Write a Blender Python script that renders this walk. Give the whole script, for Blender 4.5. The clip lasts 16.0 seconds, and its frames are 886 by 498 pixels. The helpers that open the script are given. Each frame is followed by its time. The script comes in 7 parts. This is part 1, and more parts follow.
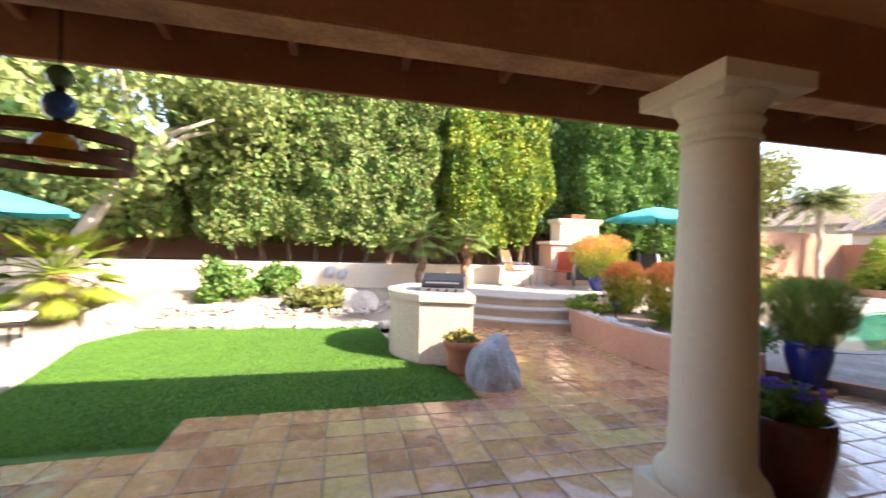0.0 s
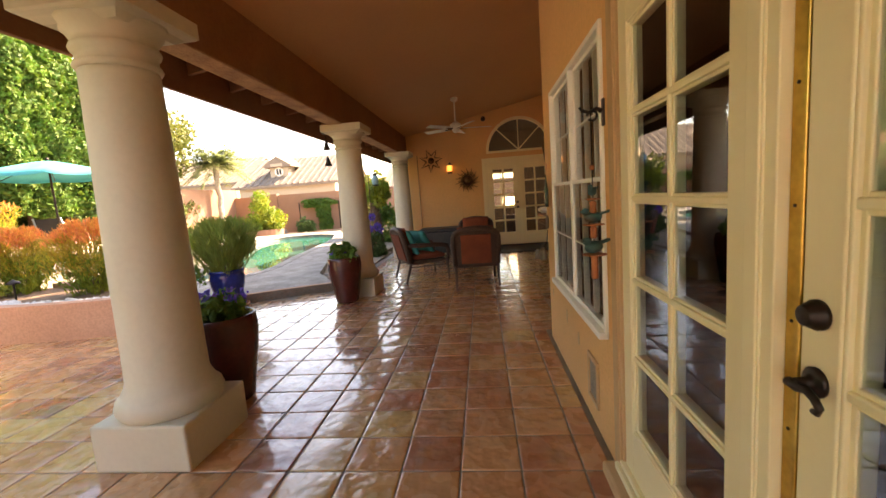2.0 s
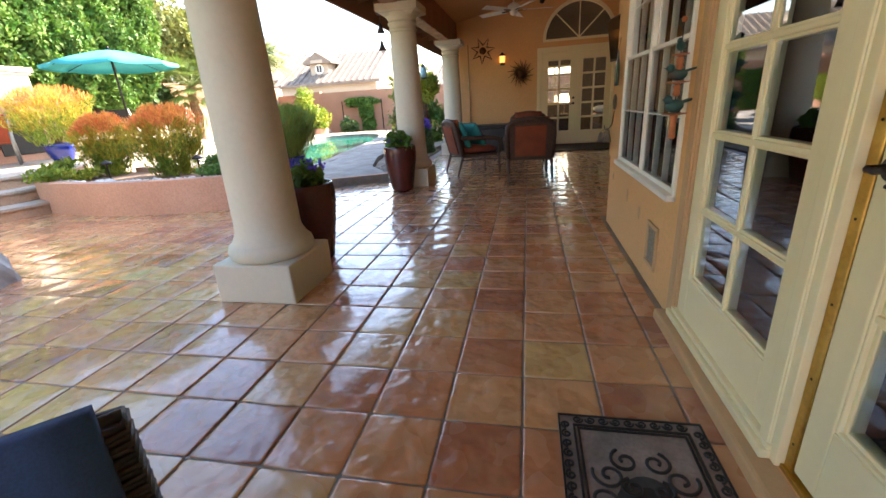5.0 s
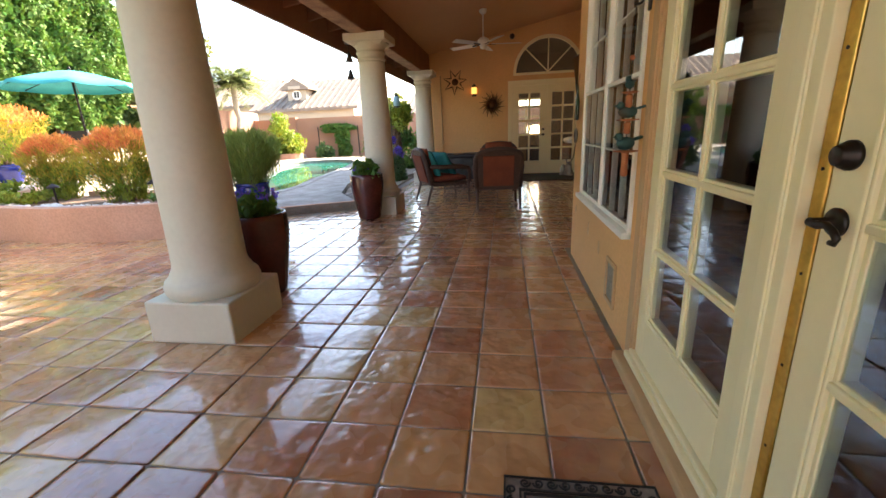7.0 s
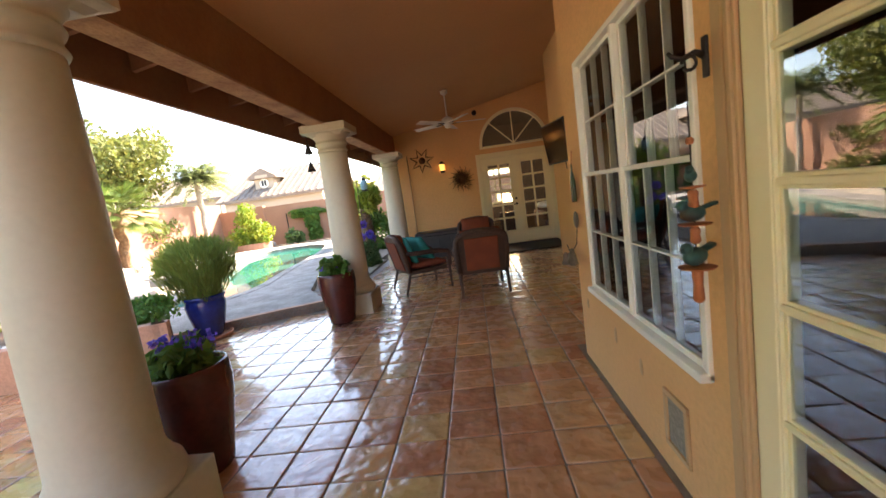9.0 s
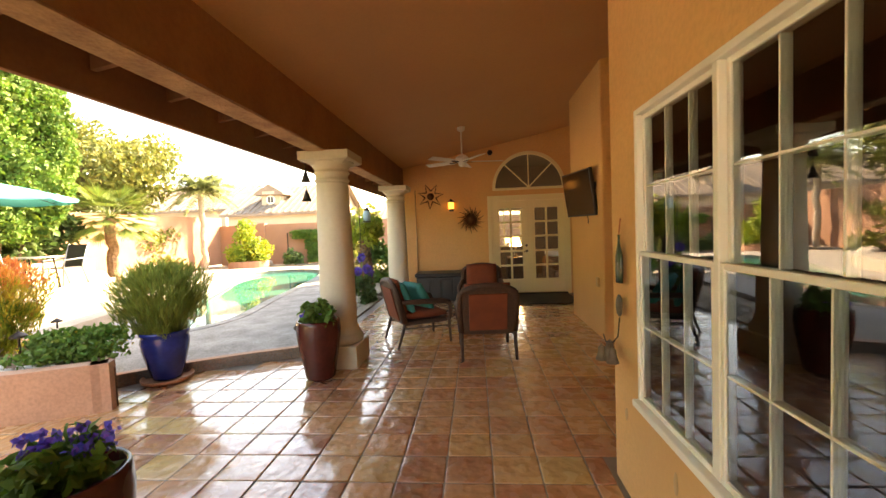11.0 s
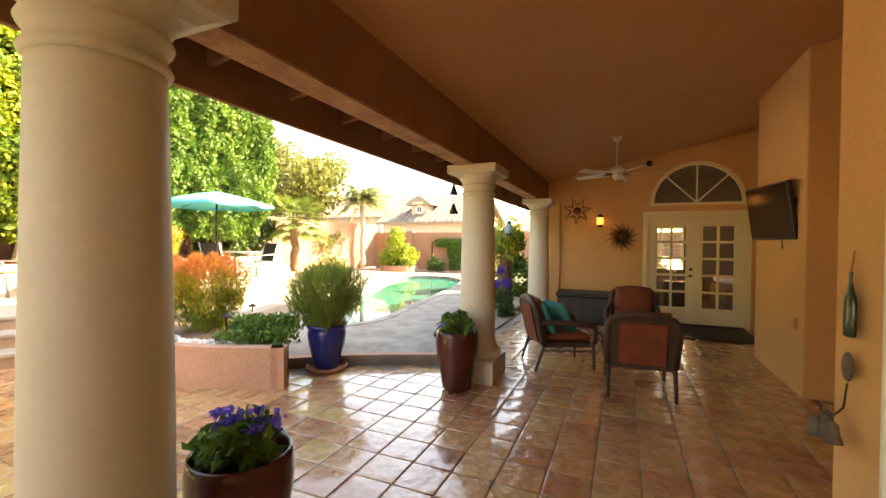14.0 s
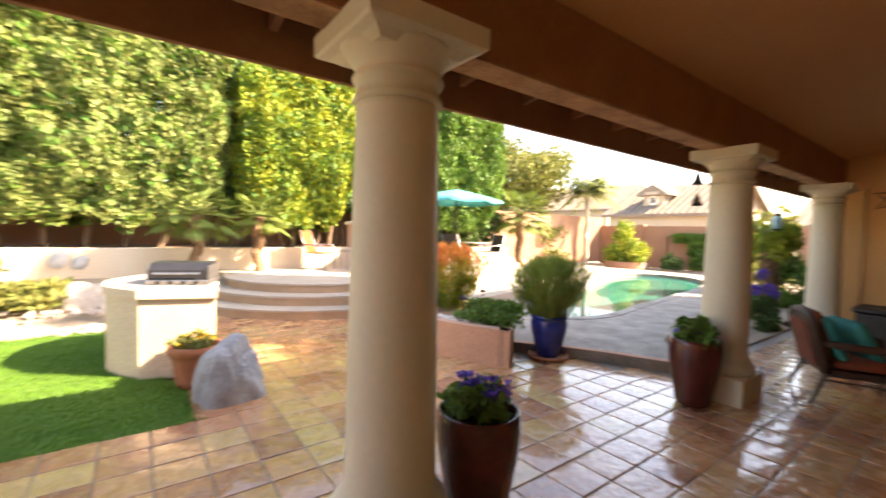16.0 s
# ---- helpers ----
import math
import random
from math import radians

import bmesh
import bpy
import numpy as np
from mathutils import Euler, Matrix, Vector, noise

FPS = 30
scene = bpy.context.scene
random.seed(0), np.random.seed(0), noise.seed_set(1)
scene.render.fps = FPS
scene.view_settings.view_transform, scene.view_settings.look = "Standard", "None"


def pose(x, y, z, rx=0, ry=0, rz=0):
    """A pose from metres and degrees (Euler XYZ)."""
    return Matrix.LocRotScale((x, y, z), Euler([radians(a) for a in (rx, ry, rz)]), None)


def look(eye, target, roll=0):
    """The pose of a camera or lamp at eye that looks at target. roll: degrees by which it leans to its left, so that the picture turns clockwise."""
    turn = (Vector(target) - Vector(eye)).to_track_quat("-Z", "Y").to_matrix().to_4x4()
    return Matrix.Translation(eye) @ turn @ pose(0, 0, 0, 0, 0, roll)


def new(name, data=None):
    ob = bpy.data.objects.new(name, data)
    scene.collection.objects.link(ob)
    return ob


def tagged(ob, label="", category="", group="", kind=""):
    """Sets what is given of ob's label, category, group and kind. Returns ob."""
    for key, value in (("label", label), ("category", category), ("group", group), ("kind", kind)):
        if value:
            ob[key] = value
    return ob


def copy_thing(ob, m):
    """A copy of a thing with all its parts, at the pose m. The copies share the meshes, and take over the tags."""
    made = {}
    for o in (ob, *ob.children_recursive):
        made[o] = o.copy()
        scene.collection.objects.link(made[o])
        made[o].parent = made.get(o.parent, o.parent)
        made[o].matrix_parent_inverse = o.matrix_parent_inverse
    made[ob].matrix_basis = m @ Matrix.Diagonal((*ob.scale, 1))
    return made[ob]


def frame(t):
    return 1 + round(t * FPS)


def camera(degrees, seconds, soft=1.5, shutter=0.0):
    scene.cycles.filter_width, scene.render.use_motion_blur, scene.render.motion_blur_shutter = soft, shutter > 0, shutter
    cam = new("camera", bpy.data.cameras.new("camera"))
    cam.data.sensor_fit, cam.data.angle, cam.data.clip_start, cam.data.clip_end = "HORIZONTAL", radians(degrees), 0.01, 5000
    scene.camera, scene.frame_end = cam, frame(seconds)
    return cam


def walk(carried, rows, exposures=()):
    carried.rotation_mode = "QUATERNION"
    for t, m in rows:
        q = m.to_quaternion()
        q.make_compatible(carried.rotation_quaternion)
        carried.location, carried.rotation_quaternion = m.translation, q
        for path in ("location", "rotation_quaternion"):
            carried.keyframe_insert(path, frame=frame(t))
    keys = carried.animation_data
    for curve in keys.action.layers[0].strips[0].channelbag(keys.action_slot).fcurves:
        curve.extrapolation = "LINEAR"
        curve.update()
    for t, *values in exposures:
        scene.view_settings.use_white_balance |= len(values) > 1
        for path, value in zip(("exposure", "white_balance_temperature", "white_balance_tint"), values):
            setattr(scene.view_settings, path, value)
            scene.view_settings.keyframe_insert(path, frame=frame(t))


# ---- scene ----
cam = camera(93.9, 16.0, shutter=0.25)
PATH = [
    (0, (0.739, 0.711, 1.477), (1.23, 2.65, 1.471), 1.5),
    (0.5, (0.78, 0.734, 1.459), (1.989, 2.328, 1.461), 1.8),
    (1, (0.756, 0.762, 1.405), (2.549, 1.642, 1.311), -0.6),
    (1.5, (0.705, 0.677, 1.337), (2.676, 0.951, 1.134), -1.7),
    (2, (0.589, 0.649, 1.296), (2.564, 0.852, 1.049), -4.2),
    (2.5, (0.495, 0.718, 1.209), (2.423, 1.002, 0.758), -5.6),
    (3, (0.411, 0.786, 1.109), (2.265, 1.11, 0.434), -4.8),
    (3.5, (0.365, 0.805, 1.074), (2.182, 1.165, 0.318), -3.9),
    (4, (0.335, 0.817, 1.087), (2.159, 1.244, 0.386), -3.9),
    (6.5, (0.373, 0.752, 1.116), (2.265, 1.056, 0.544), -2.9),
    (7, (0.488, 0.699, 1.122), (2.388, 0.992, 0.572), -2.5),
    (7.5, (0.612, 0.645, 1.132), (2.525, 0.901, 0.605), -2.2),
    (8, (0.796, 0.711, 1.157), (2.731, 0.84, 0.667), -3.3),
    (8.5, (0.966, 0.794, 1.248), (2.926, 0.892, 0.862), -6.9),
    (9, (1.154, 0.822, 1.313), (3.132, 0.988, 1.066), -7.9),
    (9.5, (1.32, 0.829, 1.385), (3.307, 1.028, 1.286), -4.6),
    (10, (1.474, 0.909, 1.425), (3.465, 1.065, 1.32), -2.1),
    (12.3, (2.006, 0.838, 1.514), (3.993, 1.067, 1.48), -3.0),
    (12.5, (1.984, 0.853, 1.514), (3.96, 1.16, 1.482), -2.1),
    (13, (1.954, 0.888, 1.516), (3.887, 1.398, 1.474), -0.7),
    (13.5, (1.92, 0.924, 1.523), (3.807, 1.587, 1.502), -0.0),
    (14, (1.896, 0.957, 1.516), (3.73, 1.756, 1.486), 0.5),
    (14.5, (1.837, 0.995, 1.52), (3.594, 1.948, 1.452), 0.4),
    (15, (1.806, 0.952, 1.508), (3.418, 2.136, 1.528), 0.3),
    (15.5, (1.824, 0.854, 1.545), (3.471, 1.989, 1.517), 1.7),
    (16, (1.759, 0.888, 1.522), (2.947, 2.495, 1.439), 1.5),
]
EXPOSURES = [(0.0, 2.58, 6900, 20), (0.7, 2.8, 8500, 26), (2.0, 3.15, 9600, 23), (2.5, 3.18, 9800, 23), (3.0, 3.22, 8000, 17), (3.5, 3.22, 6900, 14), (6.5, 3.22, 7200, 15), (7.5, 3.2, 7400, 15), (8.5, 3.26, 7200, 15), (9.5, 3.46, 8100, 17), (10.0, 3.58, 9200, 17), (12.3, 3.66, 11300, 17), (14.5, 3.42, 10300, 16), (15.5, 3.3, 9700, 17), (16.0, 3.06, 8900, 21)]
walk(cam, [(t, look(eye, target, roll)) for t, eye, target, roll in PATH], EXPOSURES)

# ---- daylight ----
SUN_WAY = Vector((1.0, -0.88, 1.0)).normalized()
world = bpy.data.worlds.new("sky")
world.use_nodes = True
scene.world = world
sky = world.node_tree.nodes.new("ShaderNodeTexSky")
sky.sky_type, sky.sun_disc = "NISHITA", False
sky.sun_elevation = math.asin(SUN_WAY.z)
sky.sun_rotation = math.atan2(SUN_WAY.x, SUN_WAY.y)
background = world.node_tree.nodes["Background"]
background.inputs["Strength"].default_value = 0.12
world.node_tree.links.new(sky.outputs["Color"], background.inputs["Color"])
sun = new("sun", bpy.data.lights.new("sun", "SUN"))
sun.data.energy, sun.data.angle, sun.data.color = 3.8, radians(0.5), (1.0, 0.93, 0.82)
sun.matrix_world = look(SUN_WAY * 30, (0, 0, 0))


# ---- materials ----
def material(name, base, other=None, rough=0.6, metal=0.0, scale=6.0, bump=0.2, fine=60.0, rough_to=None, dirt=None, island="", coat=0.0, distance=0.01, spread=0.0, speck=0.35):
    """A surface with a coarse and a fine variation of colour, and relief from both."""
    m = bpy.data.materials.new(name)
    m.use_nodes = True
    tree = m.node_tree
    link, node = tree.links.new, tree.nodes.new
    shader = tree.nodes["Principled BSDF"]
    other = other or tuple(c * 0.78 for c in base)
    place = node("ShaderNodeTexCoord")
    coarse, small = node("ShaderNodeTexNoise"), node("ShaderNodeTexNoise")
    for tex, size, detail in ((coarse, scale, 4), (small, fine, 3)):
        tex.inputs["Scale"].default_value, tex.inputs["Detail"].default_value = size, detail
        link(place.outputs["Object"], tex.inputs["Vector"])
    ramp = node("ShaderNodeValToRGB")
    ramp.color_ramp.elements[0].position, ramp.color_ramp.elements[1].position = 0.32, 0.68
    ramp.color_ramp.elements[0].color, ramp.color_ramp.elements[1].color = (*other, 1), (*base, 1)
    link(coarse.outputs["Fac"], ramp.inputs["Fac"])
    grain = node("ShaderNodeMix")
    grain.data_type, grain.blend_type = "RGBA", "MULTIPLY"
    grain.inputs["Factor"].default_value = speck
    link(ramp.outputs["Color"], grain.inputs["A"])
    fine_ramp = node("ShaderNodeValToRGB")
    fine_ramp.color_ramp.elements[0].position, fine_ramp.color_ramp.elements[1].position = 0.3, 0.62
    fine_ramp.color_ramp.elements[0].color, fine_ramp.color_ramp.elements[1].color = (0.45, 0.43, 0.4, 1), (1, 1, 1, 1)
    link(small.outputs["Fac"], fine_ramp.inputs["Fac"])
    link(fine_ramp.outputs["Color"], grain.inputs["B"])
    colour = grain.outputs["Result"]
    if dirt:
        stain, mix = node("ShaderNodeTexNoise"), node("ShaderNodeMix")
        stain.inputs["Scale"].default_value, stain.inputs["Detail"].default_value = scale * 0.35, 8
        link(place.outputs["Object"], stain.inputs["Vector"])
        edge = node("ShaderNodeValToRGB")
        edge.color_ramp.elements[0].position, edge.color_ramp.elements[1].position = 0.55, 0.72
        link(stain.outputs["Fac"], edge.inputs["Fac"])
        mix.data_type = "RGBA"
        link(edge.outputs["Color"], mix.inputs["Factor"])
        link(colour, mix.inputs["A"])
        mix.inputs["B"].default_value = (*dirt, 1)
        colour = mix.outputs["Result"]
    if island or spread:
        if island == "object":
            chance = node("ShaderNodeObjectInfo").outputs["Random"]
        else:
            chance = node("ShaderNodeNewGeometry").outputs["Random Per Island"]
        hsv = node("ShaderNodeHueSaturation")
        for socket, low, high in (("Hue", 0.5 - 0.06 * spread, 0.5 + 0.06 * spread), ("Value", 1 - 0.45 * spread, 1 + 0.5 * spread)):
            span = node("ShaderNodeMapRange")
            span.inputs["To Min"].default_value, span.inputs["To Max"].default_value = low, high
            if socket == "Value":
                again = node("ShaderNodeMath")
                again.operation = "MULTIPLY"
                again.inputs[1].default_value = 7.31
                wrap = node("ShaderNodeMath")
                wrap.operation = "FRACT"
                link(chance, again.inputs[0])
                link(again.outputs[0], wrap.inputs[0])
                link(wrap.outputs[0], span.inputs["Value"])
            else:
                link(chance, span.inputs["Value"])
            link(span.outputs["Result"], hsv.inputs[socket])
        link(colour, hsv.inputs["Color"])
        colour = hsv.outputs["Color"]
    link(colour, shader.inputs["Base Color"])
    shader.inputs["Metallic"].default_value = metal
    shader.inputs["Coat Weight"].default_value = coat
    wear = node("ShaderNodeMapRange")
    wear.inputs["To Min"].default_value, wear.inputs["To Max"].default_value = rough, rough_to if rough_to is not None else min(1, rough + 0.15)
    link(coarse.outputs["Fac"], wear.inputs["Value"])
    link(wear.outputs["Result"], shader.inputs["Roughness"])
    both = node("ShaderNodeMath")
    both.operation = "MULTIPLY_ADD"
    both.inputs[1].default_value = 0.35
    link(small.outputs["Fac"], both.inputs[0])
    link(coarse.outputs["Fac"], both.inputs[2])
    relief = node("ShaderNodeBump")
    relief.inputs["Strength"].default_value, relief.inputs["Distance"].default_value = bump, distance
    link(both.outputs[0], relief.inputs["Height"])
    link(relief.outputs["Normal"], shader.inputs["Normal"])
    return m


def tile_material(name, island):
    """Sealed clay tile: each tile takes its own burnt, orange or yellow tone."""
    m = material(name, (0.58, 0.29, 0.14), (0.45, 0.20, 0.10), rough=0.18, rough_to=0.36, scale=8, fine=19, bump=1.0, distance=0.022, coat=1.0, speck=0.3)
    tree = m.node_tree
    link, node = tree.links.new, tree.nodes.new
    shader = tree.nodes["Principled BSDF"]
    old = shader.inputs["Base Color"].links[0].from_socket
    spot = node("ShaderNodeNewGeometry")
    for tex in [n for n in tree.nodes if n.type == "TEX_NOISE"]:
        link(spot.outputs["Position"], tex.inputs["Vector"])
        tex.inputs["Detail"].default_value = 1.2
    if island:
        chance = node("ShaderNodeNewGeometry").outputs["Random Per Island"]
    else:
        chance = node("ShaderNodeObjectInfo").outputs["Random"]
    tones = node("ShaderNodeValToRGB")
    tones.color_ramp.interpolation = "LINEAR"
    stops = ((0.0, (0.30, 0.105, 0.06)), (0.2, (0.47, 0.19, 0.095)), (0.45, (0.58, 0.28, 0.13)), (0.8, (0.62, 0.34, 0.15)), (1.0, (0.60, 0.42, 0.16)))
    tones.color_ramp.elements[0].color, tones.color_ramp.elements[1].color = (*stops[0][1], 1), (*stops[-1][1], 1)
    for at, tone in stops[1:-1]:
        tones.color_ramp.elements.new(at).color = (*tone, 1)
    link(chance, tones.inputs["Fac"])
    mix = node("ShaderNodeMix")
    mix.data_type = "RGBA"
    mix.inputs["Factor"].default_value = 0.8
    link(old, mix.inputs["A"])
    link(tones.outputs["Color"], mix.inputs["B"])
    cloud = node("ShaderNodeTexNoise")
    cloud.inputs["Scale"].default_value, cloud.inputs["Detail"].default_value = 5.0, 6
    cloud.inputs["Distortion"].default_value = 0.6
    where = node("ShaderNodeNewGeometry")
    link(where.outputs["Position"], cloud.inputs["Vector"])
    flame = node("ShaderNodeMix")
    flame.data_type = "RGBA"
    span = node("ShaderNodeMapRange")
    span.inputs["From Min"].default_value, span.inputs["From Max"].default_value = 0.46, 0.72
    span.inputs["To Max"].default_value = 0.45
    link(cloud.outputs["Fac"], span.inputs["Value"])
    link(span.outputs["Result"], flame.inputs["Factor"])
    link(mix.outputs["Result"], flame.inputs["A"])
    flame.inputs["B"].default_value = (0.58, 0.33, 0.16, 1)
    link(flame.outputs["Result"], shader.inputs["Base Color"])
    shader.inputs["Coat Roughness"].default_value = 0.085
    return m


def glass_material(name, tint=(0.9, 0.93, 0.92), gloss=1.0, bend=2.2):
    m = bpy.data.materials.new(name)
    m.use_nodes = True
    tree = m.node_tree
    link, node = tree.links.new, tree.nodes.new
    tree.nodes.remove(tree.nodes["Principled BSDF"])
    clear, shine, mix, rim = node("ShaderNodeBsdfTransparent"), node("ShaderNodeBsdfGlossy"), node("ShaderNodeMixShader"), node("ShaderNodeFresnel")
    clear.inputs["Color"].default_value = (*tint, 1)
    shine.inputs["Roughness"].default_value = 0.015
    shine.inputs["Color"].default_value = (gloss, gloss, gloss, 1)
    rim.inputs["IOR"].default_value = bend
    link(rim.outputs["Fac"], mix.inputs["Fac"])
    link(clear.outputs["BSDF"], mix.inputs[1])
    link(shine.outputs["BSDF"], mix.inputs[2])
    link(mix.outputs["Shader"], tree.nodes["Material Output"].inputs["Surface"])
    return m


def glow_material(name, colour, strength):
    m = bpy.data.materials.new(name)
    m.use_nodes = True
    shader = m.node_tree.nodes["Principled BSDF"]
    shader.inputs["Base Color"].default_value = (*colour, 1)
    shader.inputs["Emission Color"].default_value = (*colour, 1)
    shader.inputs["Emission Strength"].default_value = strength
    return m


STUCCO = material("orange_stucco", (0.79, 0.465, 0.205), (0.74, 0.42, 0.18), rough=0.85, scale=1.3, fine=38, bump=0.8, distance=0.016, dirt=(0.66, 0.375, 0.165), speck=0.15)
CEILING = material("brown_ceiling_paint", (0.61, 0.34, 0.16), (0.57, 0.31, 0.145), rough=0.75, scale=0.8, fine=40, bump=0.15, speck=0.08)
BEAM = material("brown_beam_paint", (0.33, 0.155, 0.075), (0.26, 0.115, 0.055), rough=0.75, scale=3, fine=30, bump=0.3, speck=0.2)
RAW_WOOD = material("worn_beam_edge", (0.50, 0.29, 0.15), (0.30, 0.14, 0.07), rough=0.85, scale=5, fine=40, bump=0.8, distance=0.02, dirt=(0.17, 0.08, 0.04))
CREAM = material("cream_column_paint", (0.63, 0.59, 0.47), (0.60, 0.56, 0.44), rough=0.55, scale=1.5, fine=30, bump=0.08, dirt=(0.57, 0.52, 0.40), speck=0.08)
TRIM = material("cream_door_paint", (0.86, 0.77, 0.49), (0.85, 0.75, 0.46), rough=0.35, scale=3, fine=40, bump=0.05, speck=0.03)
VINYL = material("white_window_frame", (0.86, 0.84, 0.76), (0.84, 0.81, 0.72), rough=0.4, scale=4, bump=0.04, speck=0.03)
TAN = material("tan_casing_paint", (0.58, 0.37, 0.19), (0.54, 0.34, 0.17), rough=0.6, scale=3, bump=0.1, speck=0.08)
GROUT = material("grey_grout", (0.25, 0.205, 0.16), (0.17, 0.135, 0.105), rough=0.42, scale=7, fine=90, bump=0.5, dirt=(0.22, 0.205, 0.18))
TILE = tile_material("sealed_clay_tile", False)
TILE_FAR = tile_material("sealed_clay_tile_joined", True)
BRASS = material("brass", (0.66, 0.45, 0.12), (0.5, 0.32, 0.08), rough=0.3, metal=1.0, scale=12, bump=0.05)
BRONZE = material("dark_bronze", (0.045, 0.034, 0.028), (0.03, 0.022, 0.018), rough=0.35, metal=0.7, scale=14, bump=0.08)
PANE = glass_material("window_glass")
CLEAR_PANE = glass_material("clear_door_glass", bend=1.42)
# indoor surfaces coloured dark to stand for the lack of light in the rooms
DARK_ROOM = material("darkened_room_surface", (0.12, 0.085, 0.06), rough=0.8, scale=2, bump=0.05)
DECK = material("exposed_aggregate", (0.46, 0.42, 0.37), (0.27, 0.245, 0.21), rough=0.8, scale=3, fine=55, bump=0.9, distance=0.012, speck=0.8)
CONCRETE = material("pale_concrete", (0.45, 0.39, 0.32), (0.38, 0.325, 0.26), rough=0.85, scale=2, fine=50, bump=0.25)
PINK = material("pink_stucco", (0.60, 0.35, 0.24), (0.53, 0.30, 0.20), rough=0.9, scale=1.6, fine=40, bump=0.4, dirt=(0.46, 0.27, 0.18))
CREAM_STUCCO = material("cream_stucco", (0.72, 0.60, 0.45), (0.66, 0.53, 0.38), rough=0.9, scale=1.5, fine=40, bump=0.35)
GRAVEL = material("tan_gravel", (0.40, 0.325, 0.24), (0.27, 0.215, 0.155), rough=0.95, scale=2.0, fine=55, bump=0.9, distance=0.03)
SOIL = material("brown_mulch", (0.27, 0.17, 0.105), (0.17, 0.105, 0.065), rough=0.95, scale=5, fine=50, bump=0.8, distance=0.03)
TURF = material("turf_soil", (0.075, 0.17, 0.02), (0.055, 0.13, 0.015), rough=0.9, scale=4, fine=70, bump=0.5)
BLOCK = material("tan_block_wall", (0.40, 0.215, 0.14), (0.34, 0.18, 0.115), rough=0.9, scale=1.2, fine=30, bump=0.3)


# ---- mesh building ----
def mesh_object(name, bm, mat, parent=None, label="", smooth=False):
    data = bpy.data.meshes.new(name)
    bm.normal_update()
    if smooth:
        for f in bm.faces:
            f.smooth = True
    bm.to_mesh(data)
    bm.free()
    data.materials.append(mat)
    ob = new(name, data)
    if parent:
        ob.parent = parent
    if label:
        ob["label"] = label
    return ob


def part(name, bm, mat, parent, label="", smooth=False):
    return mesh_object(name, bm, mat, parent, label, smooth)


def structure(name, bm, mat, label="", category="", smooth=False):
    return tagged(mesh_object(name, bm, mat, None, label, smooth), "", category, "", "structure")


def thing(name, m, label, category, group=""):
    ob = new(name)
    ob.empty_display_size = 0.1
    ob.matrix_basis = m
    return tagged(ob, label, category, group)


def box(bm, x0, x1, y0, y1, z0, z1, bevel=0.0, m=None):
    made = bmesh.ops.create_cube(bm, size=1)["verts"]
    for v in made:
        v.co = Vector(((x0 + x1) / 2 + v.co.x * (x1 - x0), (y0 + y1) / 2 + v.co.y * (y1 - y0), (z0 + z1) / 2 + v.co.z * (z1 - z0)))
    if bevel:
        edges = list({e for v in made for e in v.link_edges})
        made = bmesh.ops.bevel(bm, geom=edges, offset=bevel, segments=2, affect="EDGES", profile=0.5)["verts"]
        made = list({v for v in made})
    if m is not None:
        bmesh.ops.transform(bm, matrix=m, verts=made)
    return made


def boxes(*dims, bevel=0.0):
    bm = bmesh.new()
    for d in dims:
        box(bm, *d, bevel=bevel)
    return bm


def lathe(bm, profile, steps=32, m=None, cap=True):
    rings = []
    for r, z in profile:
        rings.append([bm.verts.new((r * math.cos(2 * math.pi * i / steps), r * math.sin(2 * math.pi * i / steps), z)) for i in range(steps)])
    for a, b in zip(rings, rings[1:]):
        for i in range(steps):
            bm.faces.new((a[i], a[(i + 1) % steps], b[(i + 1) % steps], b[i]))
    if cap:
        bm.faces.new(list(reversed(rings[0])))
        bm.faces.new(rings[-1])
    verts = [v for ring in rings for v in ring]
    if m is not None:
        bmesh.ops.transform(bm, matrix=m, verts=verts)
    return bm


def tube(bm, points, radius, steps=8, closed=False):
    """A round rod along the points; radius may be one number or one for each point."""
    points = [Vector(p) for p in points]
    radii = radius if isinstance(radius, (list, tuple)) else [radius] * len(points)
    rings = []
    side = None
    for i, p in enumerate(points):
        if closed:
            way = points[(i + 1) % len(points)] - points[i - 1]
        else:
            way = points[min(i + 1, len(points) - 1)] - points[max(i - 1, 0)]
        way.normalize()
        if side is None:
            side = way.orthogonal().normalized()
        side = (side - way * side.dot(way))
        side = side.normalized() if side.length > 1e-5 else way.orthogonal().normalized()
        up = way.cross(side)
        rings.append([bm.verts.new(p + (side * math.cos(2 * math.pi * k / steps) + up * math.sin(2 * math.pi * k / steps)) * radii[i]) for k in range(steps)])
    pairs = list(zip(rings, rings[1:])) + ([(rings[-1], rings[0])] if closed else [])
    for a, b in pairs:
        for k in range(steps):
            bm.faces.new((a[k], a[(k + 1) % steps], b[(k + 1) % steps], b[k]))
    if not closed:
        bm.faces.new(list(reversed(rings[0])))
        bm.faces.new(rings[-1])
    return bm


def prism(bm, outline, z0, z1):
    """A solid with a flat outline, standing from z0 to z1 (a number, or a function of x and y)."""
    top = z1 if callable(z1) else (lambda x, y: z1)
    low = [bm.verts.new((x, y, z0)) for x, y in outline]
    high = [bm.verts.new((x, y, top(x, y))) for x, y in outline]
    n = len(outline)
    for i in range(n):
        bm.faces.new((low[i], low[(i + 1) % n], high[(i + 1) % n], high[i]))
    bm.faces.new(high)
    bm.faces.new(list(reversed(low)))
    bmesh.ops.recalc_face_normals(bm, faces=bm.faces[:])
    return bm


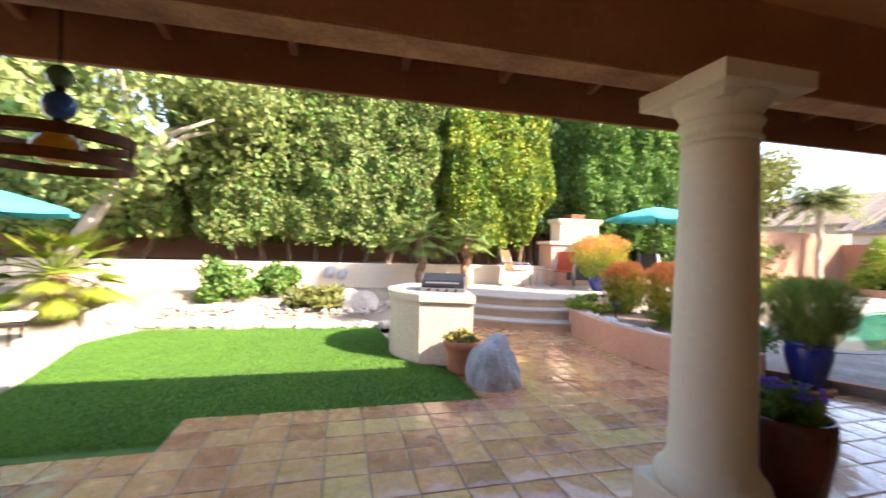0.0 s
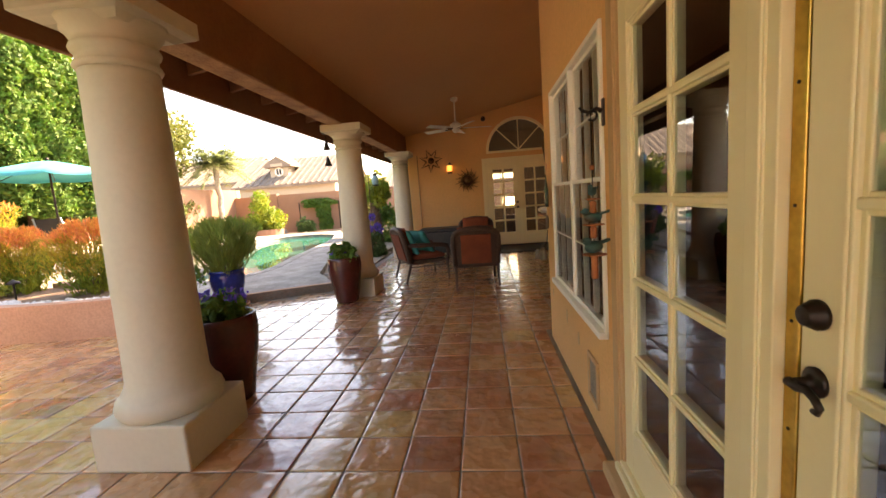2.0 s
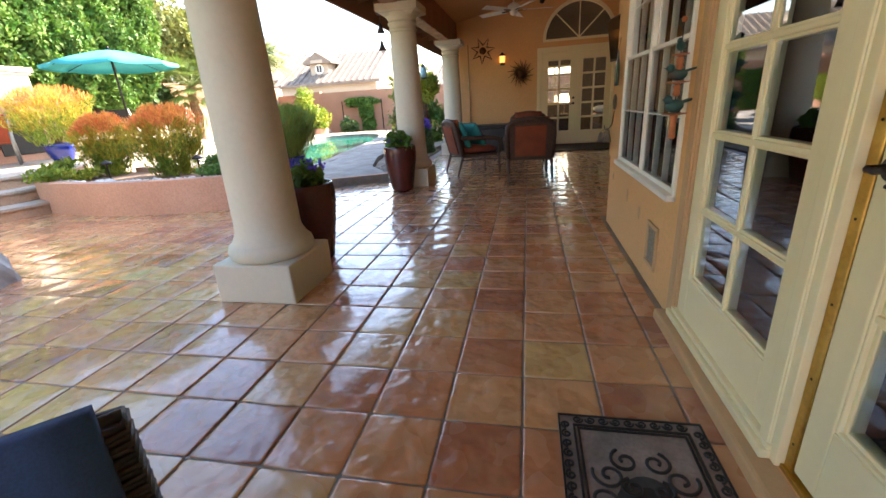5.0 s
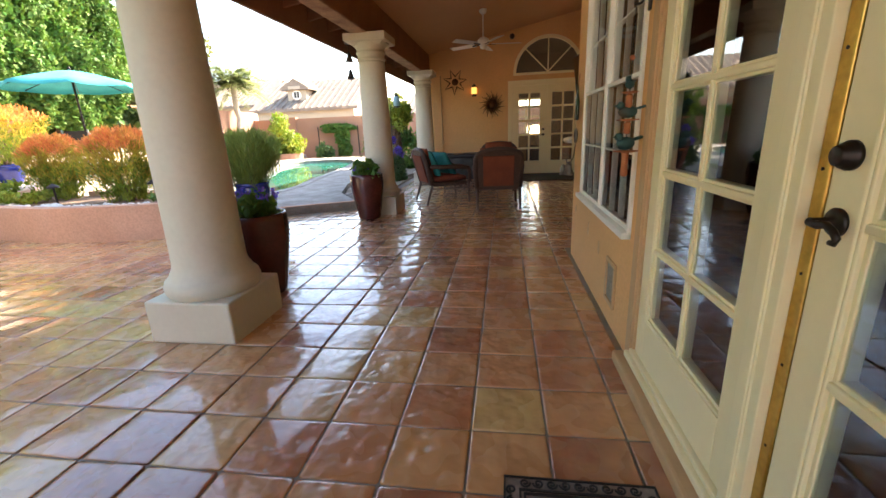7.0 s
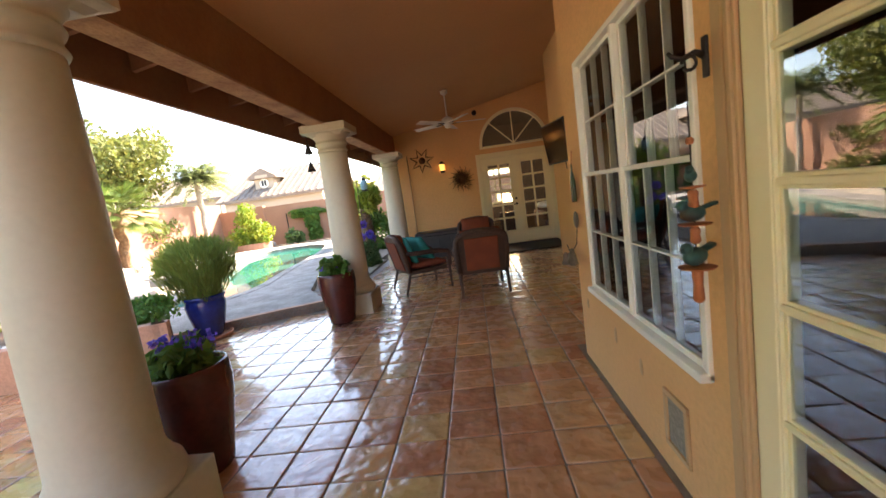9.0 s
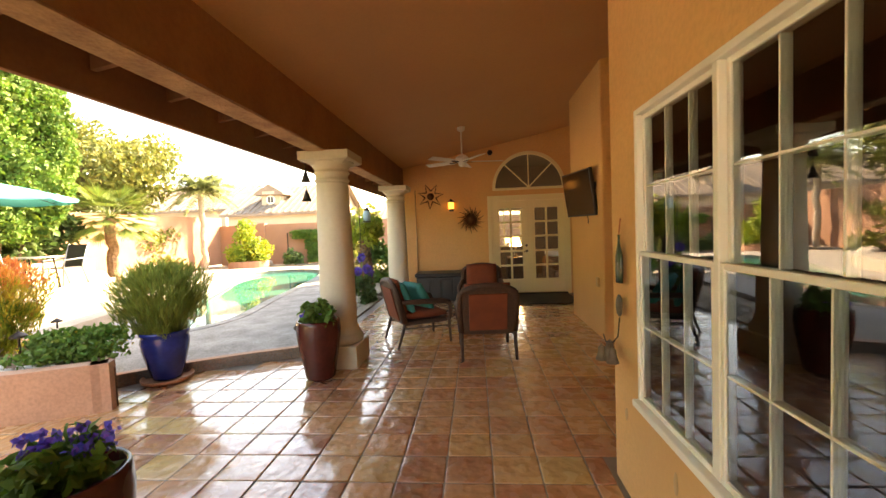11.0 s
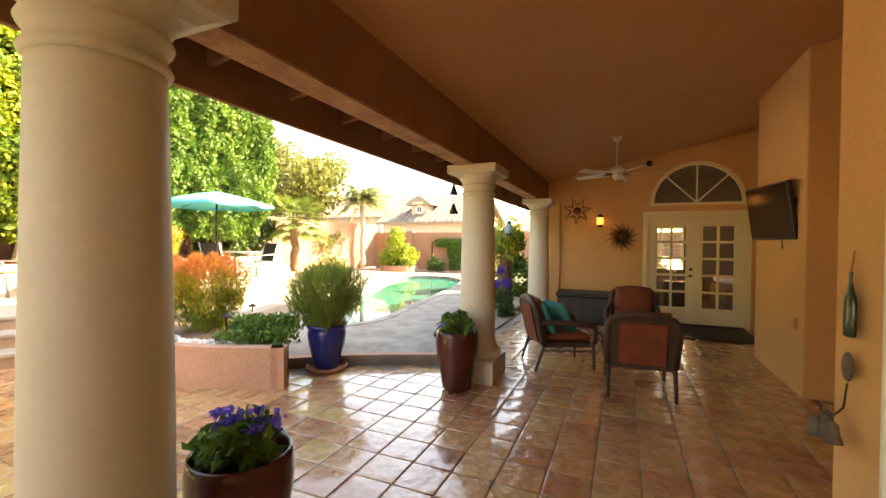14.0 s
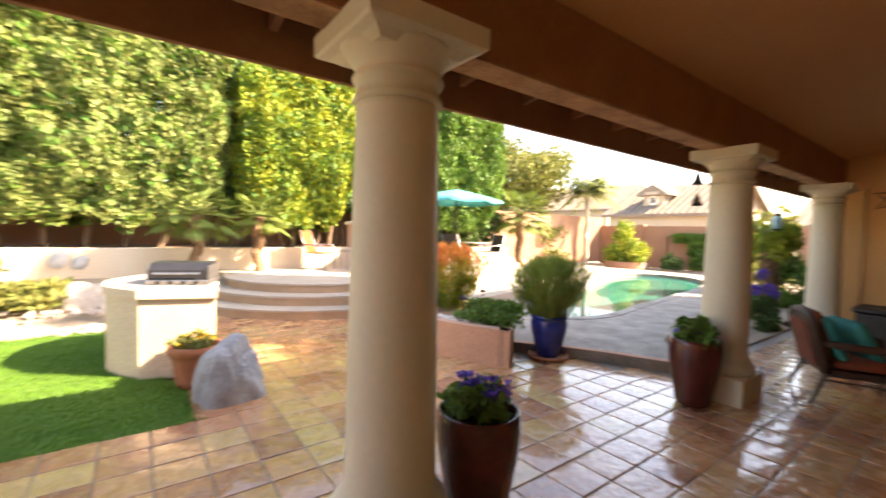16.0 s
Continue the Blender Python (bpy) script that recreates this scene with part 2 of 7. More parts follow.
def arc(cx, cy, r, a0, a1, n=16, ry=None):
    return [(cx + r * math.cos(radians(a0 + (a1 - a0) * i / n)), cy + (ry or r) * math.sin(radians(a0 + (a1 - a0) * i / n))) for i in range(n + 1)]


def curve_through(points, n=8):
    """A smooth line through the points."""
    p = [Vector((x, y)) for x, y in points]
    p = [p[0] * 2 - p[1]] + p + [p[-1] * 2 - p[-2]]
    out = []
    for i in range(1, len(p) - 2):
        for k in range(n):
            t = k / n
            a, b, c, d = p[i - 1:i + 3]
            q = 0.5 * ((2 * b) + (c - a) * t + (2 * a - 5 * b + 4 * c - d) * t * t + (3 * b - a - 3 * c + d) * t ** 3)
            out.append((q.x, q.y))
    out.append(tuple(p[-2]))
    return out


def band(bm, line, width, z0, z1):
    """A wall of a width along a flat line, on its left side."""
    p = [Vector((x, y)) for x, y in line]
    side = []
    for i in range(len(p)):
        way = (p[min(i + 1, len(p) - 1)] - p[max(i - 1, 0)]).normalized()
        side.append(p[i] + Vector((-way.y, way.x)) * width)
    return prism(bm, [tuple(q) for q in p] + [tuple(q) for q in reversed(side)], z0, z1)


def leaves(name, centres, size, mat, parent, seed=1, long=1.6, up=0.3, label="", sizes=None, ways=None):
    """Many small folded leaves round the centres, as one mesh."""
    rng = np.random.default_rng(seed)
    c = np.asarray(centres, dtype=float)
    n = len(c)
    if ways is None:
        way = rng.normal(size=(n, 3))
        way[:, 2] += up
    else:
        way = np.asarray(ways, dtype=float) + rng.normal(size=(n, 3)) * 0.25
    way /= np.linalg.norm(way, axis=1)[:, None]
    side = np.cross(way, rng.normal(size=(n, 3)))
    side /= np.linalg.norm(side, axis=1)[:, None]
    fold = np.cross(way, side)
    s = (rng.uniform(0.65, 1.3, n) * size)[:, None] if sizes is None else np.asarray(sizes)[:, None]
    a = c - way * s * long / 2
    b = c + side * s / 2 + fold * s * 0.12
    d = c + way * s * long / 2
    e = c - side * s / 2 + fold * s * 0.12
    verts = np.stack([a, b, d, e], axis=1).reshape(-1, 3)
    faces = np.arange(n * 4).reshape(-1, 4)
    data = bpy.data.meshes.new(name)
    data.from_pydata(verts.tolist(), [], faces.tolist())
    data.materials.append(mat)
    ob = new(name, data)
    ob.parent = parent
    if label:
        ob["label"] = label
    return ob


def blob_points(rng, n, centre, radii, lumps=10, hollow=0.55):
    """Points of an uneven crown: clumps on and inside an ellipsoid."""
    heads = rng.normal(size=(lumps, 3))
    heads /= np.linalg.norm(heads, axis=1)[:, None]
    heads *= rng.uniform(0.55, 0.92, (lumps, 1))
    pick = rng.integers(0, lumps, n)
    spread = rng.normal(size=(n, 3))
    spread /= np.linalg.norm(spread, axis=1)[:, None]
    spread *= (rng.uniform(hollow, 1.0, (n, 1)) ** 0.6) * 0.45
    return (heads[pick] + spread) * np.asarray(radii) + np.asarray(centre)

# ---- house and porch ----
WALL_Y, FAR_X = 0.10, 10.85
CEIL_Z, CEIL_SLOPE = 2.856, 0.2046


def ceiling_z(y):
    return CEIL_Z + (2.25 - y) * CEIL_SLOPE


def wall_grid(bm, u0, u1, z0, z1, holes, place):
    """A solid wall between u0 and u1 with square holes (ua, ub, za, zb); place turns (u, depth, z) into a point."""
    us = sorted({u0, u1, *[h[0] for h in holes], *[h[1] for h in holes]})
    zs = sorted({z0, z1, *[h[2] for h in holes], *[h[3] for h in holes]})
    for ua, ub in zip(us, us[1:]):
        for za, zb in zip(zs, zs[1:]):
            mid = ((ua + ub) / 2, (za + zb) / 2)
            if any(h[0] < mid[0] < h[1] and h[2] < mid[1] < h[3] for h in holes):
                continue
            corners = [place(u, d, z) for u in (ua, ub) for d in (0, 1) for z in (za, zb)]
            v = [bm.verts.new(c) for c in corners]
            for quad in ((0, 1, 3, 2), (4, 6, 7, 5), (0, 4, 5, 1), (2, 3, 7, 6), (0, 2, 6, 4), (1, 5, 7, 3)):
                bm.faces.new([v[i] for i in quad])
    bmesh.ops.remove_doubles(bm, verts=bm.verts[:], dist=1e-5)
    seen = {}
    for f in bm.faces:
        seen.setdefault(tuple(sorted(v.index for v in f.verts)), []).append(f)
    bm.verts.index_update()
    seen = {}
    for f in bm.faces:
        seen.setdefault(frozenset(v.index for v in f.verts), []).append(f)
    bmesh.ops.delete(bm, geom=[f for fs in seen.values() if len(fs) > 1 for f in fs], context="FACES_ONLY")
    bmesh.ops.recalc_face_normals(bm, faces=bm.faces[:])
    return bm


# the wall beside the walk, with its window and its pair of glazed doors
WIN = (2.515, 3.85, 0.585, 2.003)
DOOR = (0.47, 2.31, 0.06, 2.06)
near_wall = structure("wall_near", wall_grid(bmesh.new(), -4.5, 4.235, 0.0, 3.6, [WIN, DOOR], lambda u, d, z: (u, WALL_Y - 0.2 * d, z)), STUCCO, "orange stucco house wall", "wall")
structure("wall_recess_side", boxes((4.035, 4.235, -1.5, WALL_Y - 0.2, 0, 3.7)), STUCCO, "orange stucco wall return", "wall")
structure("wall_recess_back", boxes((4.035, 7.2, -1.7, -1.5, 0, 3.9)), STUCCO, "orange stucco wall in shade", "wall")
structure("wall_screen_block", boxes((7.04, 8.7, -1.7, -0.683, 0, 3.7), bevel=0.02), STUCCO, "orange stucco wall block that carries the television", "wall")
structure("wall_recess_end", boxes((8.7, FAR_X, -1.7, -1.45, 0, 3.9)), STUCCO, "orange stucco wall", "wall")
FAR_DOOR = (-1.06, 0.535, 0.03, 2.08)


def far_wall():
    bm = wall_grid(bmesh.new(), -1.7, 2.80, 0.0, 2.28, [FAR_DOOR], lambda u, d, z: (FAR_X + 0.2 * d, u, z))
    # above the door the wall has a half-round opening
    cy, r, n = -0.285, 0.755, 24
    base = 2.28
    top = [(2.80, ceiling_z(2.80) + 0.3), (-1.7, ceiling_z(-1.7) + 0.3)]
    half = [(cy + r * math.cos(math.pi * i / n), base + r * math.sin(math.pi * i / n)) for i in range(n + 1)]
    loop = [(2.80, base)] + half + [(-1.7, base), top[1], top[0]]
    front = [bm.verts.new((FAR_X, y, z)) for y, z in loop]
    back = [bm.verts.new((FAR_X + 0.2, y, z)) for y, z in loop]
    bm.faces.new(front)
    bm.faces.new(list(reversed(back)))
    for i in range(len(loop)):
        j = (i + 1) % len(loop)
        if (i, j) not in ((0, 1), (len(half), len(half) + 1)):
            bm.faces.new((front[i], back[i], back[j], front[j]))
    bmesh.ops.recalc_face_normals(bm, faces=bm.faces[:])
    return bm


structure("wall_far", far_wall(), STUCCO, "orange stucco end wall of the porch", "wall")


def sloped_slab(x0, x1, y0, y1, thick, lift=0.0):
    bm = bmesh.new()
    v = [bm.verts.new((x, y, ceiling_z(y) + lift + dz)) for dz in (0, thick) for x, y in ((x0, y0), (x1, y0), (x1, y1), (x0, y1))]
    for quad in ((3, 2, 1, 0), (4, 5, 6, 7), (0, 1, 5, 4), (1, 2, 6, 5), (2, 3, 7, 6), (3, 0, 4, 7)):
        bm.faces.new([v[i] for i in quad])
    return bm


structure("ceiling", sloped_slab(-4.7, 11.05, -1.9, 2.44, 0.2), CEILING, "smooth brown painted sloping porch ceiling", "ceiling")
structure("eave", sloped_slab(-4.7, 15.0, 2.44, 3.14, 0.06, 0.02), BEAM, "brown boarded eave over the patio edge", "eave")
structure("fascia", boxes((-4.7, 15.0, 3.13, 3.172, 2.342, 2.70), bevel=0.006), BEAM, "dark brown painted fascia board", "fascia")


def beam():
    bm = bmesh.new()
    rng = random.Random(4)
    n = 90
    rings = []
    for i in range(n + 1):
        x = -4.7 + 15.53 * i / n
        j = [rng.uniform(-0.006, 0.006) for _ in range(4)]
        rings.append([bm.verts.new(p) for p in ((x, 2.425 + j[0], 2.366), (x, 2.64 + j[1], 2.366), (x, 2.64, CEIL_Z - 0.03), (x, 2.425, CEIL_Z - 0.02))])
    for a, b in zip(rings, rings[1:]):
        for k in range(4):
            bm.faces.new((a[k], b[k], b[(k + 1) % 4], a[(k + 1) % 4]))
    bm.faces.new(rings[0])
    bm.faces.new(list(reversed(rings[-1])))
    bmesh.ops.recalc_face_normals(bm, faces=bm.faces[:])
    return bm


main_beam = structure("beam", beam(), BEAM, "brown painted timber beam with a worn bare underside", "beam")
under = part("beam_underside", boxes((-4.69, 10.82, 2.434, 2.632, 2.358, 2.368), bevel=0.003), RAW_WOOD, main_beam, "bare weathered wood underside")
tail = None
for i in range(32):
    x = -4.4 + 0.61 * i
    bm = bmesh.new()
    prism(bm, [(2.635, CEIL_Z - 0.27), (3.12, CEIL_Z - 0.35), (3.12, CEIL_Z - 0.15), (2.635, CEIL_Z - 0.05)], -0.02, 0.02)
    bmesh.ops.transform(bm, matrix=Matrix(((0, 0, 1, x), (1, 0, 0, 0), (0, 1, 0, 0), (0, 0, 0, 1))), verts=bm.verts[:])
    part("rafter_tail", bm, BEAM, main_beam)


def column(x, y):
    post = thing("column", pose(x, y, 0), "cream painted round column on a square plinth", "column", "porch columns")
    h = 0.265
    part("plinth", boxes((-h, h, -h, h, 0, 0.255), bevel=0.012), CREAM, post)
    bm = bmesh.new()
    lathe(bm, [(0.245, 0.245), (0.262, 0.27), (0.268, 0.30), (0.258, 0.335), (0.24, 0.352), (0.232, 0.358), (0.226, 0.375), (0.212, 0.40), (0.203, 0.43),
               (0.199, 0.6), (0.196, 1.0), (0.186, 1.55), (0.176, 2.02), (0.175, 2.051)], 48)
    part("shaft", bm, CREAM, post, "", True)
    bm = bmesh.new()
    lathe(bm, [(0.174, 2.046), (0.186, 2.053), (0.193, 2.066), (0.186, 2.08), (0.176, 2.086), (0.177, 2.131), (0.190, 2.136), (0.197, 2.151), (0.190, 2.166), (0.180, 2.171),
               (0.185, 2.191), (0.205, 2.226), (0.235, 2.251), (0.25, 2.266)], 48)
    part("necking", bm, CREAM, post, "", True)
    bm = bmesh.new()
    levels = ((0.185, 2.236), (0.225, 2.261), (0.262, 2.271), (0.274, 2.281), (0.274, 2.364))
    rings = [[bm.verts.new((sx * r, sy * r, z)) for sx, sy in ((-1, -1), (1, -1), (1, 1), (-1, 1))] for r, z in levels]
    for a, b in zip(rings, rings[1:]):
        for k in range(4):
            bm.faces.new((a[k], a[(k + 1) % 4], b[(k + 1) % 4], b[k]))
    bm.faces.new(list(reversed(rings[0])))
    bm.faces.new(rings[-1])
    part("abacus", bm, CREAM, post)
    return post


COLUMN_Y = 2.468
first = column(2.665, COLUMN_Y)
for x in (-1.03, 6.36, 10.05):
    copy_thing(first, pose(x, COLUMN_Y, 0))


# ---- glazed doors and window ----
def muntin_leaf(parent, w, h, stile, bottom, top, cols, rows, mat, thick=0.045, bar=0.022, glass=PANE, name="leaf"):
    """A glazed leaf: u along its width, depth along y, its foot at the origin. Wide bars are moulded in two steps. Returns the frame."""
    bm = boxes((0, stile, -thick / 2, thick / 2, 0, h), (w - stile, w, -thick / 2, thick / 2, 0, h),
               (stile, w - stile, -thick / 2, thick / 2, 0, bottom), (stile, w - stile, -thick / 2, thick / 2, h - top, h), bevel=0.004)
    leaf = part(name, bm, mat, parent)
    moulded = bar > 0.015
    front = thick * 0.36 if moulded else 0.0048
    gw, gh = w - 2 * stile, h - bottom - top
    for c in range(1, cols):
        x = stile + gw * c / cols
        bm = boxes((x - bar / 2, x + bar / 2, -thick * 0.32, front - 0.001, bottom, h - top), bevel=0.004)
        if moulded:
            box(bm, x - bar, x + bar, -thick * 0.25, front * 0.45 - 0.001, bottom, h - top, 0.003)
        part("muntin", bm, mat, leaf)
    for r in range(1, rows):
        z = bottom + gh * r / rows
        bm = boxes((stile, w - stile, -thick * 0.36, front, z - bar / 2, z + bar / 2), bevel=0.004)
        if moulded:
            box(bm, stile, w - stile, -thick * 0.25, front * 0.45, z - bar, z + bar, 0.003)
        part("muntin", bm, mat, leaf)
    if moulded:
        for depth, g in ((thick * 0.42, 0.009), (front * 0.5, 0.020)):
            x0, x1, z0, z1 = stile - 0.001, w - stile + 0.001, bottom - 0.001, h - top + 0.001
            part("glazing_bead", boxes((x0, x0 + g, -0.012, depth, z0, z1), (x1 - g, x1, -0.012, depth, z0, z1), (x0 + g, x1 - g, -0.012, depth, z0, z0 + g), (x0 + g, x1 - g, -0.012, depth, z1 - g, z1), bevel=0.003), mat, leaf)
    for c in range(cols):
        for r in range(rows):
            pane = part("pane", boxes((stile + gw * c / cols, stile + gw * (c + 1) / cols, -0.003, 0.003, bottom + gh * r / rows, bottom + gh * (r + 1) / rows)), glass, leaf)
            pane.visible_shadow = False
    return leaf


def lever_set(parent, x, z, depth, turn, mat=BRONZE):
    """A round rose, a spindle and a scrolled lever that runs towards the hinges, with a stepped deadbolt above."""
    way = 1 if depth > 0 else -1
    bm = bmesh.new()
    lathe(bm, [(0.0, -0.002), (0.027, 0.0), (0.0275, 0.005), (0.024, 0.009), (0.018, 0.011), (0.010, 0.015), (0.009, 0.044), (0.0, 0.046)], 28, pose(x, depth, z, -90 * way), False)
    d = depth + way * 0.041
    tube(bm, [(x + turn * 0.010, d, z), (x - turn * 0.012, d, z - 0.002), (x - turn * 0.033, d, z + 0.003), (x - turn * 0.050, d, z - 0.004), (x - turn * 0.062, d, z - 0.016), (x - turn * 0.057, d, z - 0.026), (x - turn * 0.048, d, z - 0.026)],
         [0.0085, 0.008, 0.0075, 0.007, 0.0065, 0.006, 0.005], 10)
    part("lever_handle", bm, mat, parent, "dark bronze scrolled lever handle", True)
    bm = bmesh.new()
    lathe(bm, [(0.0, -0.002), (0.027, 0.0), (0.027, 0.008), (0.024, 0.010), (0.023, 0.017), (0.019, 0.019), (0.018, 0.027), (0.014, 0.029), (0.0, 0.030)], 28, pose(x, depth, z + 0.122, -90 * way), False)
    part("deadbolt", bm, mat, parent, "dark bronze stepped deadbolt", True)


def near_doors():
    ob = tagged(new("door_1"), "pair of cream glazed patio doors in a cream frame", "door", "", "structure")
    x0, x1, z0, z1 = DOOR
    # frame, head, sill and casing
    part("door_frame", boxes((x0, 0.558, -0.04, 0.108, z0, z1), (0.558, x1 - 0.002, -0.04, 0.108, 1.995, z1), bevel=0.006), TRIM, ob)
    part("sill", boxes((0.40, 2.40, -0.05, 0.178, 0.0, 0.057), bevel=0.012), TAN, ob, "tan painted stucco door sill")
    part("sill_nosing", boxes((1.44, 2.345, 0.098, 0.138, 0.058, 0.088), (1.44, 2.325, 0.098, 0.122, 0.088, 0.108), bevel=0.005), TRIM, ob, "cream stepped bottom moulding")
    casing = bmesh.new()
    for xa, xb, up in ((x1, 2.41, 1), (0.37, x0, -1)):
        for a, b, d in ((0.0, 1.0, 0.112), (0.12, 0.34, 0.121), (0.46, 0.92, 0.118)):
            u, v = (xa + (xb - xa) * a, xa + (xb - xa) * b) if up > 0 else (xb - (xb - xa) * b, xb - (xb - xa) * a)
            box(casing, u, v, 0.095, d, 0.058, z1 + 0.10 * b, 0.003)
    box(casing, x0, x1, 0.095, 0.112, z1, z1 + 0.10, 0.003)
    box(casing, x0, x1, 0.095, 0.119, z1 + 0.03, z1 + 0.09, 0.003)
    part("casing", casing, TAN, ob, "tan painted moulded casing")
    fixed = muntin_leaf(ob, 0.812, 1.92, 0.088, 0.225, 0.128, 2, 5, TRIM, bar=0.019, name="fixed_leaf")
    fixed.matrix_basis = pose(1.496, 0.078, 0.075)
    part("astragal", boxes((1.452, 1.495, 0.06, 0.119, 0.06, 1.995), (1.414, 1.452, 0.06, 0.110, 0.06, 1.995), (1.447, 1.457, 0.06, 0.1145, 0.06, 1.995), bevel=0.003), TRIM, ob)
    strip = part("weather_strip", boxes((1.379, 1.413, 0.03, 0.088, 0.062, 1.995), bevel=0.003), BRASS, ob, "brass weather strip")
    for k in range(9):
        bm = bmesh.new()
        lathe(bm, [(0.0035, 0), (0.0035, 0.002), (0.001, 0.003)], 8, pose(1.396, 0.088, 0.16 + 0.215 * k, -90))
        part("nail", bm, BRONZE, strip)
    part("threshold", boxes((0.56, 1.414, 0.02, 0.098, 0.058, 0.074), (0.56, 1.414, 0.068, 0.076, 0.074, 0.084), bevel=0.003), BRASS, ob, "ridged brass threshold")
    leaf = muntin_leaf(ob, 0.815, 1.91, 0.085, 0.215, 0.128, 2, 5, TRIM, bar=0.019, name="swing_leaf")
    leaf.matrix_basis = pose(0.563, 0.062, 0.085)
    lever_set(leaf, 0.774, 0.842, 0.023, 1)
    return ob


near_doors()


def near_window():
    ob = tagged(new("window_1"), "white double sliding sash window with muntin bars", "window", "", "structure")
    x0, x1, z0, z1 = WIN
    y0, y1 = 0.10, 0.186
    mid = (x0 + x1) / 2
    f = 0.028
    part("window_frame", boxes((x0, x0 + f, y0, y1, z0, z1), (x1 - f, x1, y0, y1, z0, z1), (x0 + f, x1 - f, y0, y1, z1 - f, z1), (mid - 0.016, mid + 0.016, y0, y1 - 0.002, z0 + f, z1 - f), bevel=0.005), VINYL, ob)
    part("window_sill", boxes((x0, x1, y0, 0.215, z0 - 0.005, z0 + f), bevel=0.006), VINYL, ob)
    half = (z0 + z1) / 2 + 0.03
    for xa, xb in ((x0 + f, mid - 0.016), (mid + 0.016, x1 - f)):
        for za, zb, y in ((z0 + f, half + 0.015, 0.170), (half - 0.015, z1 - f, 0.146)):
            sash = muntin_leaf(ob, xb - xa, zb - za, 0.020, 0.026, 0.022, 3, 2, VINYL, thick=0.022, bar=0.010, name="sash")
            sash.matrix_basis = pose(xa, y, za)
    for xa, xb in ((x0 + f, mid - 0.02), (mid + 0.02, x1 - f)):
        part("roller_blind", boxes((xa, xb, 0.126, 0.132, z1 - 0.27, z1 - f)), VINYL, ob, "pale blind rolled almost up")
    ob.location.y = WALL_Y - 0.17
    return ob


near_window()


def far_doors():
    ob = tagged(new("door_2"), "pair of white glazed doors under a half-round window", "door", "", "structure")
    y0, y1, z0, z1 = FAR_DOOR
    x = FAR_X
    part("casing", boxes((x - 0.03, x - 0.002, y1 - 0.01, y1 + 0.075, 0, z1 + 0.07), (x - 0.03, x - 0.002, y0 - 0.075, y0 + 0.01, 0, z1 + 0.07), (x - 0.032, x - 0.002, y0 + 0.01, y1 - 0.01, z1 - 0.01, z1 + 0.07), bevel=0.006), TRIM, ob)
    part("door_frame", boxes((x, x + 0.12, y1 - 0.04, y1, z0, z1), (x, x + 0.12, y0, y0 + 0.04, z0, z1), (x, x + 0.12, y0 + 0.04, y1 - 0.04, z1 - 0.04, z1), bevel=0.004), TRIM, ob)
    w = (y1 - y0 - 0.09) / 2
    for k, y in ((0, y1 - 0.042), (1, y1 - 0.048 - w)):
        leaf = muntin_leaf(ob, w, z1 - z0 - 0.05, 0.115, 0.28, 0.15, 2, 5, TRIM, glass=CLEAR_PANE, name="swing_leaf")
        leaf.matrix_basis = pose(x + 0.05, y, z0 + 0.005, 0, 0, -90)
        if k == 0:
            lever_set(leaf, w - 0.05, 0.90, -0.024, 1)
    part("astragal", boxes((x + 0.01, x + 0.03, -0.287, -0.237, z0, z1 - 0.04), bevel=0.004), TRIM, ob)
    part("threshold", boxes((x - 0.05, x + 0.15, y0, y1, 0.0, 0.03), bevel=0.004), BRONZE, ob)
    return ob


far_doors()


def arch_window():
    ob = tagged(new("window_2"), "white half-round window with spokes above the doors", "window", "", "structure")
    cy, r, base, x = -0.285, 0.755, 2.28, FAR_X
    def ring(r0, r1, xa, xb):
        bm = bmesh.new()
        n = 32
        loops = []
        for i in range(n + 1):
            a = math.pi * i / n
            loops.append([bm.verts.new((xx, cy + rr * math.cos(a), base + 0.02 + rr * math.sin(a))) for xx, rr in ((xa, r0), (xa, r1), (xb, r1), (xb, r0))])
        for a, b in zip(loops, loops[1:]):
            for k in range(4):
                bm.faces.new((a[k], b[k], b[(k + 1) % 4], a[(k + 1) % 4]))
        bm.faces.new(loops[0])
        bm.faces.new(list(reversed(loops[-1])))
        bmesh.ops.recalc_face_normals(bm, faces=bm.faces[:])
        return bm
    part("window_frame", ring(r - 0.045, r + 0.02, x - 0.025, x + 0.05), TRIM, ob)
    part("window_sill", boxes((x - 0.03, x + 0.05, cy - r - 0.02, cy + r + 0.02, base - 0.02, base + 0.03), bevel=0.004), TRIM, ob)
    for a in (45, 90, 135):
        bm = bmesh.new()
        box(bm, -0.012, 0.012, -0.012, 0.012, 0.0, r - 0.04)
        part("muntin", bm, TRIM, ob).matrix_basis = pose(x + 0.02, cy, base + 0.03, a - 90)
    n = 24
    for k in range(4):
        bm = bmesh.new()
        fan = [(0, 0)] + arc(0, 0, r - 0.045, 45 * k, 45 * k + 45, 8)
        prism(bm, fan, -0.003, 0.003)
        pane = part("pane", bm, CLEAR_PANE, ob)
        pane.matrix_basis = Matrix(((0, 0, 1, x + 0.025), (1, 0, 0, cy), (0, 1, 0, base + 0.03), (0, 0, 0, 1)))
        pane.visible_shadow = False
    return ob


arch_window()

